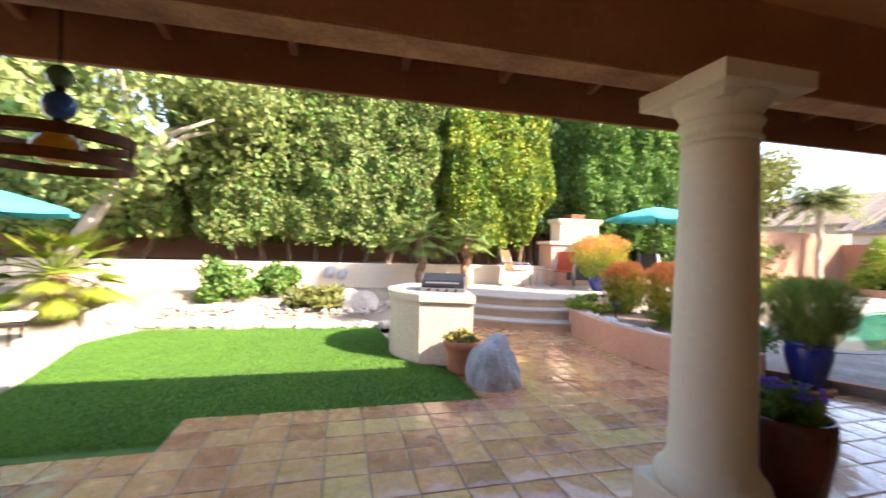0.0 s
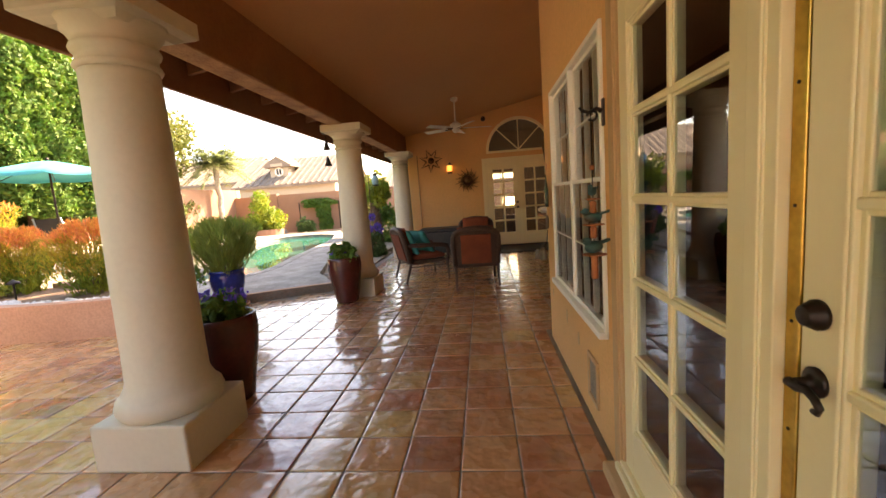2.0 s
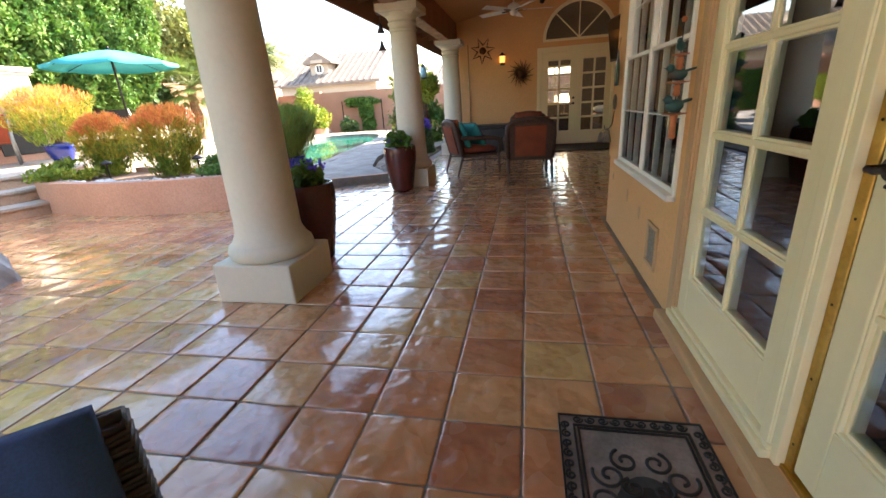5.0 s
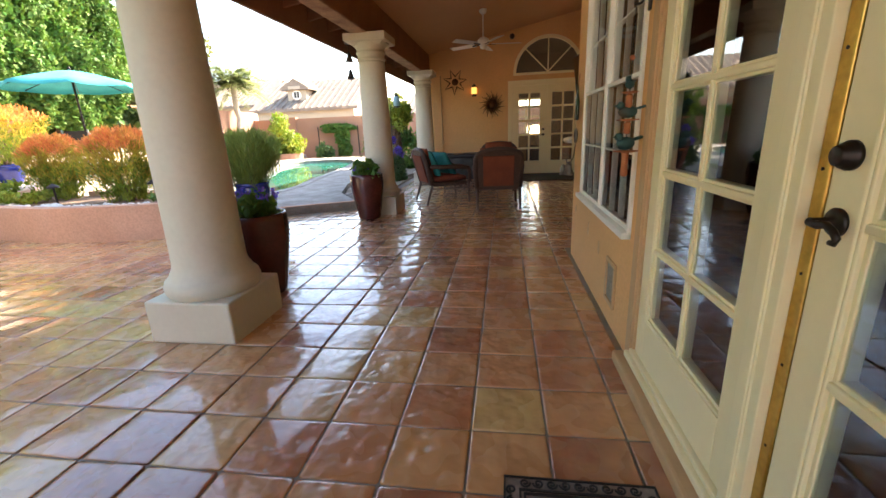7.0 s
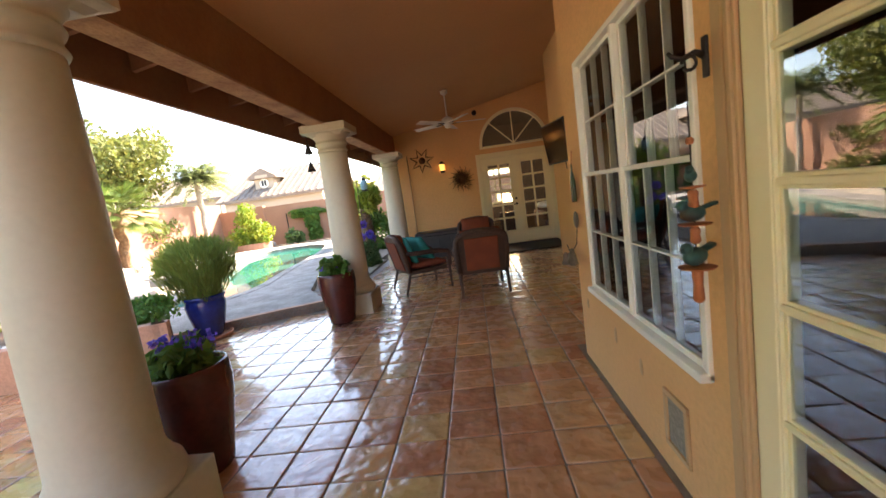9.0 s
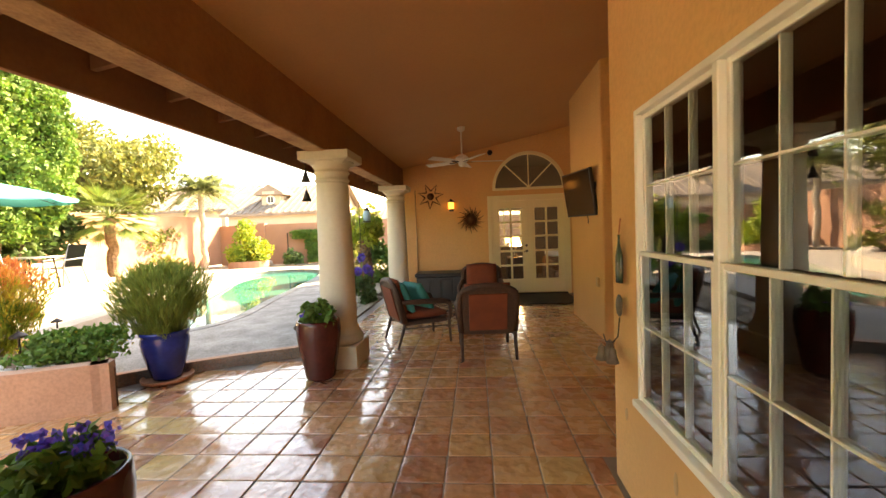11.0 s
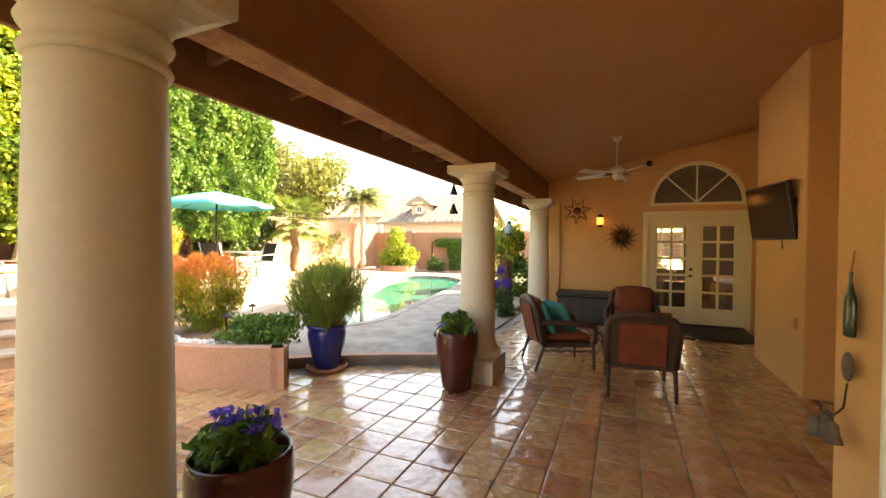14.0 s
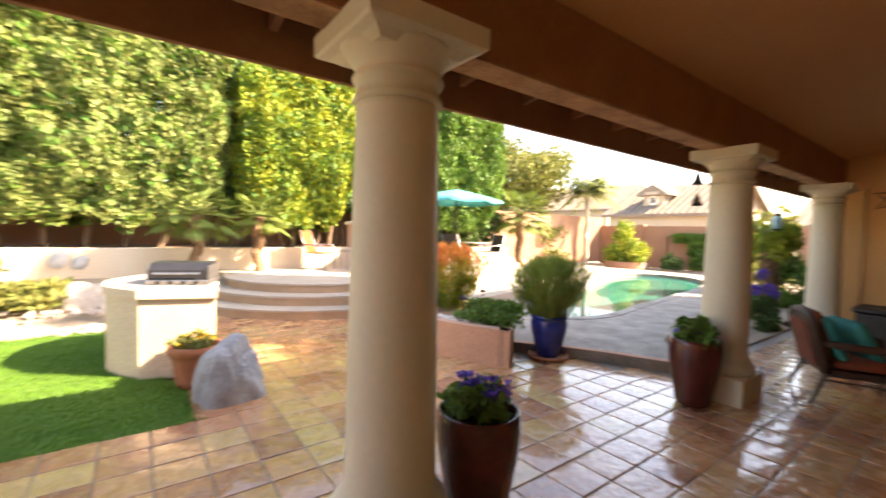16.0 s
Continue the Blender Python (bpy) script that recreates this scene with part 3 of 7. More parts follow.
# rooms behind the glass, their dimness put into one dark colour
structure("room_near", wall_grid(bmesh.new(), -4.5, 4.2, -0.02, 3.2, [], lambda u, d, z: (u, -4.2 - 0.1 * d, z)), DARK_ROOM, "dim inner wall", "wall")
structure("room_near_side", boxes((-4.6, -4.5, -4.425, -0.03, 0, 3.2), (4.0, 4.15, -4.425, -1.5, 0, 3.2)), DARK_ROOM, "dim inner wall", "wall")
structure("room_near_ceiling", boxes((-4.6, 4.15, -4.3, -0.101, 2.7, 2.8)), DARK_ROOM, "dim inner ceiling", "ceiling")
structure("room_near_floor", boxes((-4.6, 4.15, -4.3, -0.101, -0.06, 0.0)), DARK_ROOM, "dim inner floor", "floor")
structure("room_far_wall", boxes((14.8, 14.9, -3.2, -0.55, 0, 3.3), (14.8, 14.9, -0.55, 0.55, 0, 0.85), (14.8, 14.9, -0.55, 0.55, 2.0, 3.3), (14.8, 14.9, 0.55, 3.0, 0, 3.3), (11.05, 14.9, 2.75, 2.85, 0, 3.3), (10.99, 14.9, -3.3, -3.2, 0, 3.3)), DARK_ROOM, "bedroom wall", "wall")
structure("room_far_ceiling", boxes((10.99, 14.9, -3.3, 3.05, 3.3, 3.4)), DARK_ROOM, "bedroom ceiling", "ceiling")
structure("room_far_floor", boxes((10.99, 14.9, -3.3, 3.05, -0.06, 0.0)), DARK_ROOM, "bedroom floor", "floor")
structure("roof", sloped_slab(-4.8, 15.0, -4.4, 3.14, 0.05, 0.23), material("clay_roof", (0.45, 0.25, 0.16), rough=0.9), "clay tile roof over the porch", "roof")

# ---- ground ----
PITCH, TILE_X, TILE_Y = 0.2865, 1.829, 0.255
LAWN_Y, LAWN_X = 4.53, -0.467
curb_line = curve_through([(5.62, 4.62), (6.0, 4.12), (6.30, 3.62), (6.52, 3.15), (6.62, 2.98)], 6)
planter_line = curve_through([(5.02, 7.75), (4.80, 7.2), (4.63, 6.3), (4.64, 5.6), (4.78, 4.85), (5.10, 4.11)], 8)
ground = bmesh.new()
bmesh.ops.create_grid(ground, x_segments=8, y_segments=8, size=400)
bmesh.ops.translate(ground, verts=ground.verts[:], vec=(0, 0, -0.12))
structure("ground", ground, GRAVEL, "tan desert gravel", "ground")
bed = bmesh.new()


def bed_z(x, y):
    return -0.03 + 0.43 * max(0.0, min(1.0, (y - 8.4) / 3.0))


n, m_ = 60, 24
grid = [[bed.verts.new((-9 + 13.5 * i / n, 8.3 + 3.4 * j / m_, bed_z(0, 8.3 + 3.4 * j / m_) + noise.noise((i * 0.4, j * 0.4, 0)) * 0.03)) for j in range(m_ + 1)] for i in range(n + 1)]
for i in range(n):
    for j in range(m_):
        bed.faces.new((grid[i][j], grid[i + 1][j], grid[i + 1][j + 1], grid[i][j + 1]))
structure("gravel_bed", bed, GRAVEL, "sunlit tan gravel bed rising to the retaining wall", "gravel")
lawn_outline = [(LAWN_X, LAWN_Y - 0.573), (LAWN_X, LAWN_Y), (2.25, LAWN_Y), (2.1, 5.5), (1.8, 6.2), (1.55, 7.2), (1.45, 8.35), (-2.3, 8.6), (-2.75, 7.6), (-2.4, 6.1), (-2.1, 4.07)]
lawn = structure("lawn", prism(bmesh.new(), lawn_outline, -0.1, -0.012), TURF, "short green lawn", "lawn")
structure("path", prism(bmesh.new(), [(-2.35, 4.0), (-2.4, 6.1), (-2.75, 7.6), (-2.3, 8.7), (-9, 8.7), (-9, 4.0)], -0.11, -0.005), CONCRETE, "pale paved path beside the lawn", "path")
deck_outline = [(6.62, 2.98)] + list(reversed(curb_line))[1:] + [(5.75, 4.75), (5.9, 5.6), (6.3, 7.2), (7.0, 8.6), (8.0, 10.5), (14, 13), (18.5, 12.5), (19.2, 9.0), (19.0, 7.0), (15.5, 5.3), (11.5, 4.3), (9.0, 4.0), (7.6, 3.6)]
pool_outline = curve_through([(7.35, 5.55), (7.75, 5.15), (8.6, 5.02), (10.2, 5.3), (12.0, 5.55), (14.2, 5.9), (16.6, 6.6), (17.6, 7.7), (17.2, 9.0), (15.5, 9.1), (13.4, 8.3), (11.5, 7.6), (9.9, 7.05), (8.3, 6.5), (7.5, 6.0), (7.35, 5.55)], 5)[:-1]


def sheet_with_hole(outline, hole, z, thick):
    bm = bmesh.new()
    rims = []
    for loop in (outline, hole):
        v = [bm.verts.new((x, y, z)) for x, y in loop]
        rims.append(v)
        for a, b in zip(v, v[1:] + v[:1]):
            bm.edges.new((a, b))
    bmesh.ops.triangle_fill(bm, use_beauty=True, use_dissolve=False, edges=bm.edges[:], normal=(0, 0, 1))
    for v in rims:
        low = [bm.verts.new((p.co.x, p.co.y, z - thick)) for p in v]
        for i in range(len(v)):
            j = (i + 1) % len(v)
            bm.faces.new((v[i], v[j], low[j], low[i]))
    bmesh.ops.recalc_face_normals(bm, faces=bm.faces[:])
    return bm


structure("pool_deck", sheet_with_hole(deck_outline, pool_outline, 0.12, 0.2), DECK, "exposed aggregate concrete pool deck", "pool deck")
curb = structure("curb", band(bmesh.new(), curb_line, 0.09, -0.02, 0.128), PINK, "low stucco kerb between the patio and the pool deck", "kerb")
WATER = bpy.data.materials.new("pool_water")
WATER.use_nodes = True
_s = WATER.node_tree.nodes["Principled BSDF"]
_s.inputs["Base Color"].default_value = (0.022, 0.16, 0.12, 1)
_s.inputs["Roughness"].default_value = 0.03
_s.inputs["IOR"].default_value = 1.33
_n, _b = WATER.node_tree.nodes.new("ShaderNodeTexNoise"), WATER.node_tree.nodes.new("ShaderNodeBump")
_n.inputs["Scale"].default_value = 3.0
_b.inputs["Strength"].default_value, _b.inputs["Distance"].default_value = 0.06, 0.05
WATER.node_tree.links.new(_n.outputs["Fac"], _b.inputs["Height"])
WATER.node_tree.links.new(_b.outputs["Normal"], _s.inputs["Normal"])
structure("pool_water", prism(bmesh.new(), pool_outline, -0.3, 0.015), WATER, "clear green-blue swimming pool water", "water")
coping = bmesh.new()
line = pool_outline + pool_outline[:1]
centre = Vector((12.4, 7.0))
inner, outer = [], []
for i, (x, y) in enumerate(pool_outline):
    a, b = Vector(pool_outline[i - 1]), Vector(pool_outline[(i + 1) % len(pool_outline)])
    way = (b - a).normalized()
    out = Vector((way.y, -way.x))
    inner.append(Vector((x, y)) - out * 0.03)
    outer.append(Vector((x, y)) + out * 0.16)
for i in range(len(inner)):
    j = (i + 1) % len(inner)
    v = [coping.verts.new((p.x, p.y, z)) for z in (0.10, 0.132) for p in (inner[i], outer[i], outer[j], inner[j])]
    for quad in ((4, 5, 6, 7), (0, 4, 7, 3), (1, 2, 6, 5)):
        coping.faces.new([v[k] for k in quad])
bmesh.ops.remove_doubles(coping, verts=coping.verts[:], dist=1e-4)
structure("pool_coping", coping, DECK, "rounded aggregate pool edge", "coping")
# low white ledges on the far side of the pool
structure("pool_ledge", band(bmesh.new(), curve_through([(9.3, 7.35), (11.5, 8.15), (13.2, 8.85)], 5), 0.35, 0.1, 0.42), CONCRETE, "low pale raised pool ledge", "ledge")
structure("pool_ledge_low", band(bmesh.new(), curve_through([(6.4, 6.6), (7.8, 6.95), (9.3, 7.35)], 5), 0.35, 0.1, 0.28), CONCRETE, "low pale raised pool ledge", "ledge")
structure("gravel_strip", prism(bmesh.new(), [(6.62, 2.98), (10.79, 2.98), (10.99, 3.2), (14.5, 3.2), (15.4, 5.25), (11.5, 4.29), (9.0, 3.99), (7.6, 3.59)], -0.1, 0.03), GRAVEL, "brown gravel strip beside the porch", "gravel")

# patio floor: grout bed
patio_outline = [(-4.5, WALL_Y), (4.235, WALL_Y), (4.235, -1.5), (FAR_X, -1.5), (FAR_X, 2.98), (6.62, 2.98)] + list(reversed(curb_line))[1:] + [(5.3, 4.55), (5.6, 7.0), (5.2, 9.5), (2.6, 9.2), (2.3, 7.6), (2.0, 6.5), (2.25, LAWN_Y), (LAWN_X, LAWN_Y), (LAWN_X, LAWN_Y - 0.573), (-4.5, LAWN_Y - 0.573)]
floor = structure("floor", prism(bmesh.new(), patio_outline, -0.1, 0.0), GROUT, "sealed square clay tiles with grey grout", "floor")

# planter with its curved wall
planter_outline = planter_line + [(5.62, 4.62), (5.95, 5.7), (6.3, 7.2), (6.6, 8.3), (6.0, 8.2)]
planter = structure("planter_wall", band(bmesh.new(), list(reversed(planter_line)), -0.14, 0.0, 0.43), PINK, "curved pink stucco planter wall", "planter")
structure("planter_end", band(bmesh.new(), [(5.11, 4.13), (5.66, 4.62), (5.95, 5.7), (6.3, 7.2)], 0.12, 0.0, 0.43), PINK, "pink stucco planter wall end", "planter")
structure("planter_soil", prism(bmesh.new(), [(x + 0.1, y + 0.03) for x, y in planter_line] + [(5.6, 4.66), (5.9, 5.7), (6.2, 7.2), (6.1, 8.1)], 0.0, 0.36), SOIL, "dark planter soil", "soil")

# round steps up to the upper patio
SX, SY = 5.2, 10.15
RISER = material("tan_riser_stucco", (0.46, 0.31, 0.20), (0.38, 0.25, 0.16), rough=0.9, scale=2.5, fine=40, bump=0.4, dirt=(0.33, 0.22, 0.14))
for r, z in ((2.80, 0.17), (2.42, 0.34), (2.04, 0.51)):
    step = structure("step_%d" % round(z * 6), prism(bmesh.new(), arc(SX, SY, r - 0.03, 150, 330, 48), 0.0, z - 0.035), RISER, "curved step with a tan stucco riser", "step")
    part("tread", prism(bmesh.new(), arc(SX, SY, r, 150, 330, 48), z - 0.035, z), CONCRETE, step, "pale concrete tread")
structure("upper_patio", prism(bmesh.new(), [(3.2, 11.5), (3.35, 9.9), (4.2, 9.0), (6.9, 8.9), (12.5, 10.9), (12.5, 11.6), (3.2, 11.6)], 0.0, 0.506), CONCRETE, "sunlit pale upper patio", "patio")

# retaining wall, planting bed behind it, boundary walls
structure("retaining_wall", boxes((-9.5, 12.6, 11.6, 11.85, 0.0, 1.02), bevel=0.02), CREAM_STUCCO, "cream stucco retaining wall", "wall")
structure("raised_bed", boxes((-9.5, 12.6, 11.85, 15.2, 0.0, 0.95)), SOIL, "dark mulched bed under the hedge", "soil")
structure("boundary_wall", boxes((-14, 24.2, 15.2, 15.4, 0.0, 2.6)), BLOCK, "brown stucco boundary wall", "wall")
structure("boundary_wall_east", boxes((24.0, 24.2, -20, 15.2, -0.1, 2.12), (23.93, 24.27, 12.55, 12.95, -0.1, 2.2), (23.93, 24.27, 6.6, 7.0, -0.1, 2.2)), BLOCK, "tan block boundary wall", "wall")
structure("boundary_wall_west", boxes((-14.2, -14.0, -10, 15.4, -0.1, 2.6)), BLOCK, "brown stucco boundary wall", "wall")

# ---- plants ----
def leaf_material(name, base, other, spread=0.5, shine=0.6, thin=0.3):
    """A leaf: a dull sheen, its own tone, and some light that comes through it."""
    m = material(name, base, other, rough=shine, scale=1.5, fine=20, bump=0.0, island="island", spread=spread)
    tree = m.node_tree
    shader = tree.nodes["Principled BSDF"]
    through_leaf, mix = tree.nodes.new("ShaderNodeBsdfTranslucent"), tree.nodes.new("ShaderNodeMixShader")
    mix.inputs["Fac"].default_value = thin
    tree.links.new(shader.inputs["Base Color"].links[0].from_socket, through_leaf.inputs["Color"])
    tree.links.new(shader.outputs["BSDF"], mix.inputs[1])
    tree.links.new(through_leaf.outputs["BSDF"], mix.inputs[2])
    tree.links.new(mix.outputs["Shader"], tree.nodes["Material Output"].inputs["Surface"])
    return m


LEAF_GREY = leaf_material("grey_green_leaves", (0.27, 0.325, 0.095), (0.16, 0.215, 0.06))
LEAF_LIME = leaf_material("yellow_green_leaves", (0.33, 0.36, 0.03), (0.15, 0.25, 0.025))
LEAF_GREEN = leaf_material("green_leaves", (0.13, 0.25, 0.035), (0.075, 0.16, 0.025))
LEAF_DARK = leaf_material("dark_green_leaves", (0.08, 0.15, 0.04), (0.05, 0.10, 0.025))
LEAF_PALM = leaf_material("palm_leaves", (0.20, 0.27, 0.06), (0.13, 0.19, 0.04))
LEAF_FEATHER = leaf_material("feathery_palm_leaves", (0.36, 0.41, 0.17), (0.25, 0.31, 0.12), 0.4, 0.6, 0.45)
LEAF_OLIVE = leaf_material("olive_leaves", (0.22, 0.235, 0.055), (0.13, 0.15, 0.035))
LEAF_GOLD = leaf_material("golden_twigs", (0.62, 0.43, 0.06), (0.42, 0.36, 0.045), 0.5, 0.6, 0.45)
LEAF_RED = leaf_material("red_twig_tips", (0.88, 0.24, 0.10), (0.86, 0.40, 0.10), 0.35, 0.6, 0.45)
LEAF_ROSEMARY = leaf_material("fine_green_twigs", (0.30, 0.37, 0.08), (0.18, 0.25, 0.05), 0.5, 0.6, 0.4)
GRASS = leaf_material("grass_blades", (0.115, 0.27, 0.022), (0.085, 0.21, 0.018), 0.2)
PURPLE = leaf_material("purple_petals", (0.24, 0.15, 0.68), (0.14, 0.08, 0.48), 0.5)
YELLOW = leaf_material("yellow_petals", (0.75, 0.50, 0.03), (0.65, 0.35, 0.03), 0.3)
BARK = material("grey_bark", (0.22, 0.15, 0.10), (0.12, 0.08, 0.05), rough=0.95, scale=9, fine=40, bump=0.9, distance=0.03)
PALM_BARK = material("fibrous_palm_bark", (0.34, 0.20, 0.11), (0.20, 0.11, 0.06), rough=0.95, scale=14, fine=50, bump=1.0, distance=0.03)
PALE_BARK = material("pale_bark", (0.55, 0.47, 0.38), (0.42, 0.34, 0.26), rough=0.9, scale=8, fine=40, bump=0.5)
STONE = material("pale_boulder", (0.52, 0.46, 0.39), (0.36, 0.31, 0.26), rough=0.9, scale=4, fine=30, bump=0.8, distance=0.03, dirt=(0.30, 0.25, 0.2))
SLATE = material("blue_grey_boulder", (0.38, 0.40, 0.41), (0.26, 0.27, 0.28), rough=0.85, scale=5, fine=30, bump=0.9, distance=0.03, dirt=(0.45, 0.44, 0.42))


def ripple(u, v, seed):
    """A smooth uneven field between about -1 and 1, from a few crossing waves."""
    out = np.zeros_like(u)
    for k in range(7):
        a = seed * 1.7 + k * 2.4
        f = 0.7 + 0.55 * k
        out += np.sin((u * np.cos(a) + v * np.sin(a)) * f * 1.9 + seed * (k + 1) * 1.3) / (1 + 0.35 * k)
    return out / 2.6


def hedge(name, x0, x1, y0, y1, z0, z1, mat, seed, count, label, size=0.13, round_top=0.8, foot=0.16, waist=0.8, front=0.32):
    """A tall clipped shrub: bare limbs at the foot, a leafy shell that bulges in clumps with dark hollows between them."""
    rng = np.random.default_rng(seed)
    ob = thing(name, pose((x0 + x1) / 2, (y0 + y1) / 2, z0), label, "tree")
    w, d, h = (x1 - x0) / 2, (y1 - y0) / 2, z1 - z0
    for k in range(7):
        bm = bmesh.new()
        bx = (k - 3) * w * 0.25
        tube(bm, [(bx * 0.8, 0.1 * (k % 2), 0), (bx * 0.9, 0.1, h * 0.12), (bx + 0.08, -0.15, h * 0.35), (bx * 1.1, 0, h * 0.75)], [0.075, 0.06, 0.05, 0.02], 7)
        part("trunk", bm, BARK, ob)
    def shell(n, depth):
        t = foot + (1 - foot) * rng.uniform(0, 1, n)
        ang = rng.uniform(0, 2 * np.pi, n)
        r = 1 - depth * rng.uniform(0, 1, n) ** 1.5
        over = np.where(t > round_top, np.sqrt(np.clip(1 - ((t - round_top) / (1.02 - round_top)) ** 2, 0.02, 1)), 1)
        taper = over * (waist + (1 - waist) * np.clip((t - foot) / 0.35, 0, 1) ** 0.7)
        c, s = np.cos(ang), np.sin(ang)
        sq = 1 / np.maximum(np.abs(c), np.abs(s)) ** 0.72
        x, y, z = w * c * sq * r * taper, d * s * sq * r * taper, t * h
        swell = ripple(x * 1.5 + y, z * 1.1, seed) * front + ripple(x * 4.1 + y * 2, z * 3.3, seed + 3) * front * 0.45
        x = x + c * swell * 0.8
        y = y + s * swell
        ragged = ripple(x * 3.0, y * 3.0, seed + 7)
        keep = (z > h * (foot + 0.05 + 0.05 * ragged)) & (rng.uniform(-1.5, 1.0, n) < swell / front + 0.55)
        return np.stack([x, y, z + rng.normal(size=n) * 0.05], axis=1)[keep]
    leaves("crown", shell(int(count * 1.25), 0.2), size, mat, ob, seed, 1.5, 0.4)
    # inner shade put into the colour: green, darker than grey and lime crowns
    leaves("inner_crown", shell(count // 3, 0.75), size * 2.0, LEAF_GREEN, ob, seed + 50, 1.3, 0.0, "inner leaves in a green set for shade")
    return ob


hedge("hedge_tree", -9.5, -3.2, 12.4, 14.8, 0.95, 4.4, LEAF_GREY, 1, 30000, "loose grey-green hedge tree behind the retaining wall")
hedge("hedge_tree", -3.4, 3.6, 12.1, 14.6, 0.95, 6.6, LEAF_GREY, 2, 105000, "tall clipped grey-green hedge tree", 0.072, 0.8, 0.07, 0.72)
hedge("hedge_tree", 3.75, 7.2, 12.2, 14.4, 1.0, 6.3, LEAF_LIME, 3, 62000, "tall yellow-green clipped hedge tree", 0.070, 0.75, 0.06, 0.45, 0.22)
hedge("hedge_tree", 2.6, 5.0, 13.6, 15.1, 0.95, 6.2, LEAF_DARK, 6, 18000, "dark green hedge tree in the gap", 0.09)
hedge("hedge_tree", 6.4, 8.7, 13.0, 15.0, 0.95, 6.3, LEAF_DARK, 4, 20000, "dark green hedge tree", 0.09)
hedge("hedge_tree", 8.1, 13.0, 12.0, 14.4, 0.95, 6.7, LEAF_GREEN, 5, 76000, "tall bright green clipped hedge tree", 0.070, 0.8, 0.08, 0.7, 0.28)


def tree(name, x, y, z, h, radius, mat, seed, count, label, bark=BARK, size=0.12, lean=(0, 0), lumps=22):
    rng = np.random.default_rng(seed)
    ob = thing(name, pose(x, y, z), label, "tree")
    top = Vector((lean[0], lean[1], h * 0.55))
    bm = bmesh.new()
    tube(bm, [(0, 0, -0.05), top * 0.4 + Vector((0.05, 0.03, 0)), top], [h * 0.035, h * 0.028, h * 0.02], 10)
    for k in range(7):
        a = 2 * math.pi * k / 7 + seed
        tip = top + Vector((math.cos(a) * radius * 0.7, math.sin(a) * radius * 0.7, h * (0.12 + 0.05 * (k % 3))))
        tube(bm, [top * (0.75 + 0.03 * k), (top + tip) / 2 + Vector((0, 0, 0.1)), tip], [h * 0.016, h * 0.01, h * 0.004], 6)
    part("trunk", bm, bark, ob, "", True)
    pts = blob_points(rng, count, (lean[0], lean[1], h * 0.70), (radius, radius, h * 0.32), lumps, 0.2)
    leaves("crown", pts, size, mat, ob, seed, 1.8, 0.2)
    return ob


tree("olive_tree", 18.6, 17.8, 0.0, 7.0, 3.1, LEAF_OLIVE, 21, 15000, "open airy tree with small yellow-green leaves", size=0.13)
tree("olive_tree", -5.0, 10.4, 0.3, 5.4, 2.6, LEAF_GREY, 22, 8000, "airy grey-green tree with a pale leaning trunk", PALE_BARK, 0.12, (1.6, 0.3))
# the tall one is out of view, added to throw dappled shade on the steps
tree("tall_tree", 17.4, -3.2, 0.0, 17.4, 2.0, LEAF_OLIVE, 25, 5200, "unseen tall airy tree added behind the house to dapple the patio", size=0.26, lumps=13)
tree("shrub_tree", 13.0, 14.2, 0.0, 2.9, 1.2, LEAF_DARK, 24, 3500, "dark green shrub beside the palms", size=0.13)


def fan_palm(x, y, z, h, crown, seed, label, trunk=0.13, fronds=26, name="palm_tree", feather=False, leaf=None):
    rng = random.Random(seed)
    ob = thing(name, pose(x, y, z), label, "palm")
    bm = bmesh.new()
    n = 14
    tube(bm, [(0.05 * math.sin(i), 0.03 * math.cos(i * 2), h * i / n - 0.05) for i in range(n + 1)], [trunk * (1.1 + (0.14 if i % 2 else 0)) for i in range(n + 1)], 10)
    part("trunk", bm, PALE_BARK if feather else PALM_BARK, ob)
    for k in range(fronds):
        a = 2.4 * k + rng.uniform(-0.2, 0.2)
        lift = 1.4 - (1.75 if feather else 1.75) * (k / fronds)
        out = Vector((math.cos(a), math.sin(a), 0))
        length = crown * rng.uniform(0.85, 1.1)
        bm = bmesh.new()
        mid = [Vector((0, 0, h - 0.05)) + out * length * s * math.cos(lift * 0.8) + Vector((0, 0, length * (math.sin(lift) * s - 0.42 * s * s))) for s in (0, 0.2, 0.4, 0.6, 0.8, 1.0)]
        tube(bm, mid if feather else mid[:4], 0.012, 4)
        side = out.cross(Vector((0, 0, 1)))
        blades = 90 if feather else 34
        for i in range(blades):
            if feather:
                s = 0.15 + 0.85 * i / blades
                seg = min(int(s * 5), 4)
                root = mid[seg].lerp(mid[seg + 1], s * 5 - seg)
                flip = 1 if i % 2 else -1
                tip = root + side * flip * crown * 0.30 * (1.15 - s * 0.75) + out * 0.20 + Vector((0, 0, 0.10 - 0.30 * rng.random()))
            else:
                root = mid[3]
                turn = radians(-100 + 200 * i / (blades - 1))
                flow = (mid[3] - mid[2]).normalized()
                tip = root + (flow * math.cos(turn) + side * math.sin(turn)) * length * 0.5 * rng.uniform(0.8, 1.1) + Vector((0, 0, -0.09))
            across = (tip - root).cross(Vector((0, 0, 1)))
            across = (across.normalized() if across.length > 1e-4 else side) * 0.026 * max(1.0, crown) * (0.75 if feather else 0.62)
            m = root.lerp(tip, 0.45)
            v = [bm.verts.new(q) for q in (root, m + across, tip, m - across)]
            bm.faces.new(v)
        part("frond", bm, leaf or (LEAF_FEATHER if feather else LEAF_PALM), ob)
    return ob


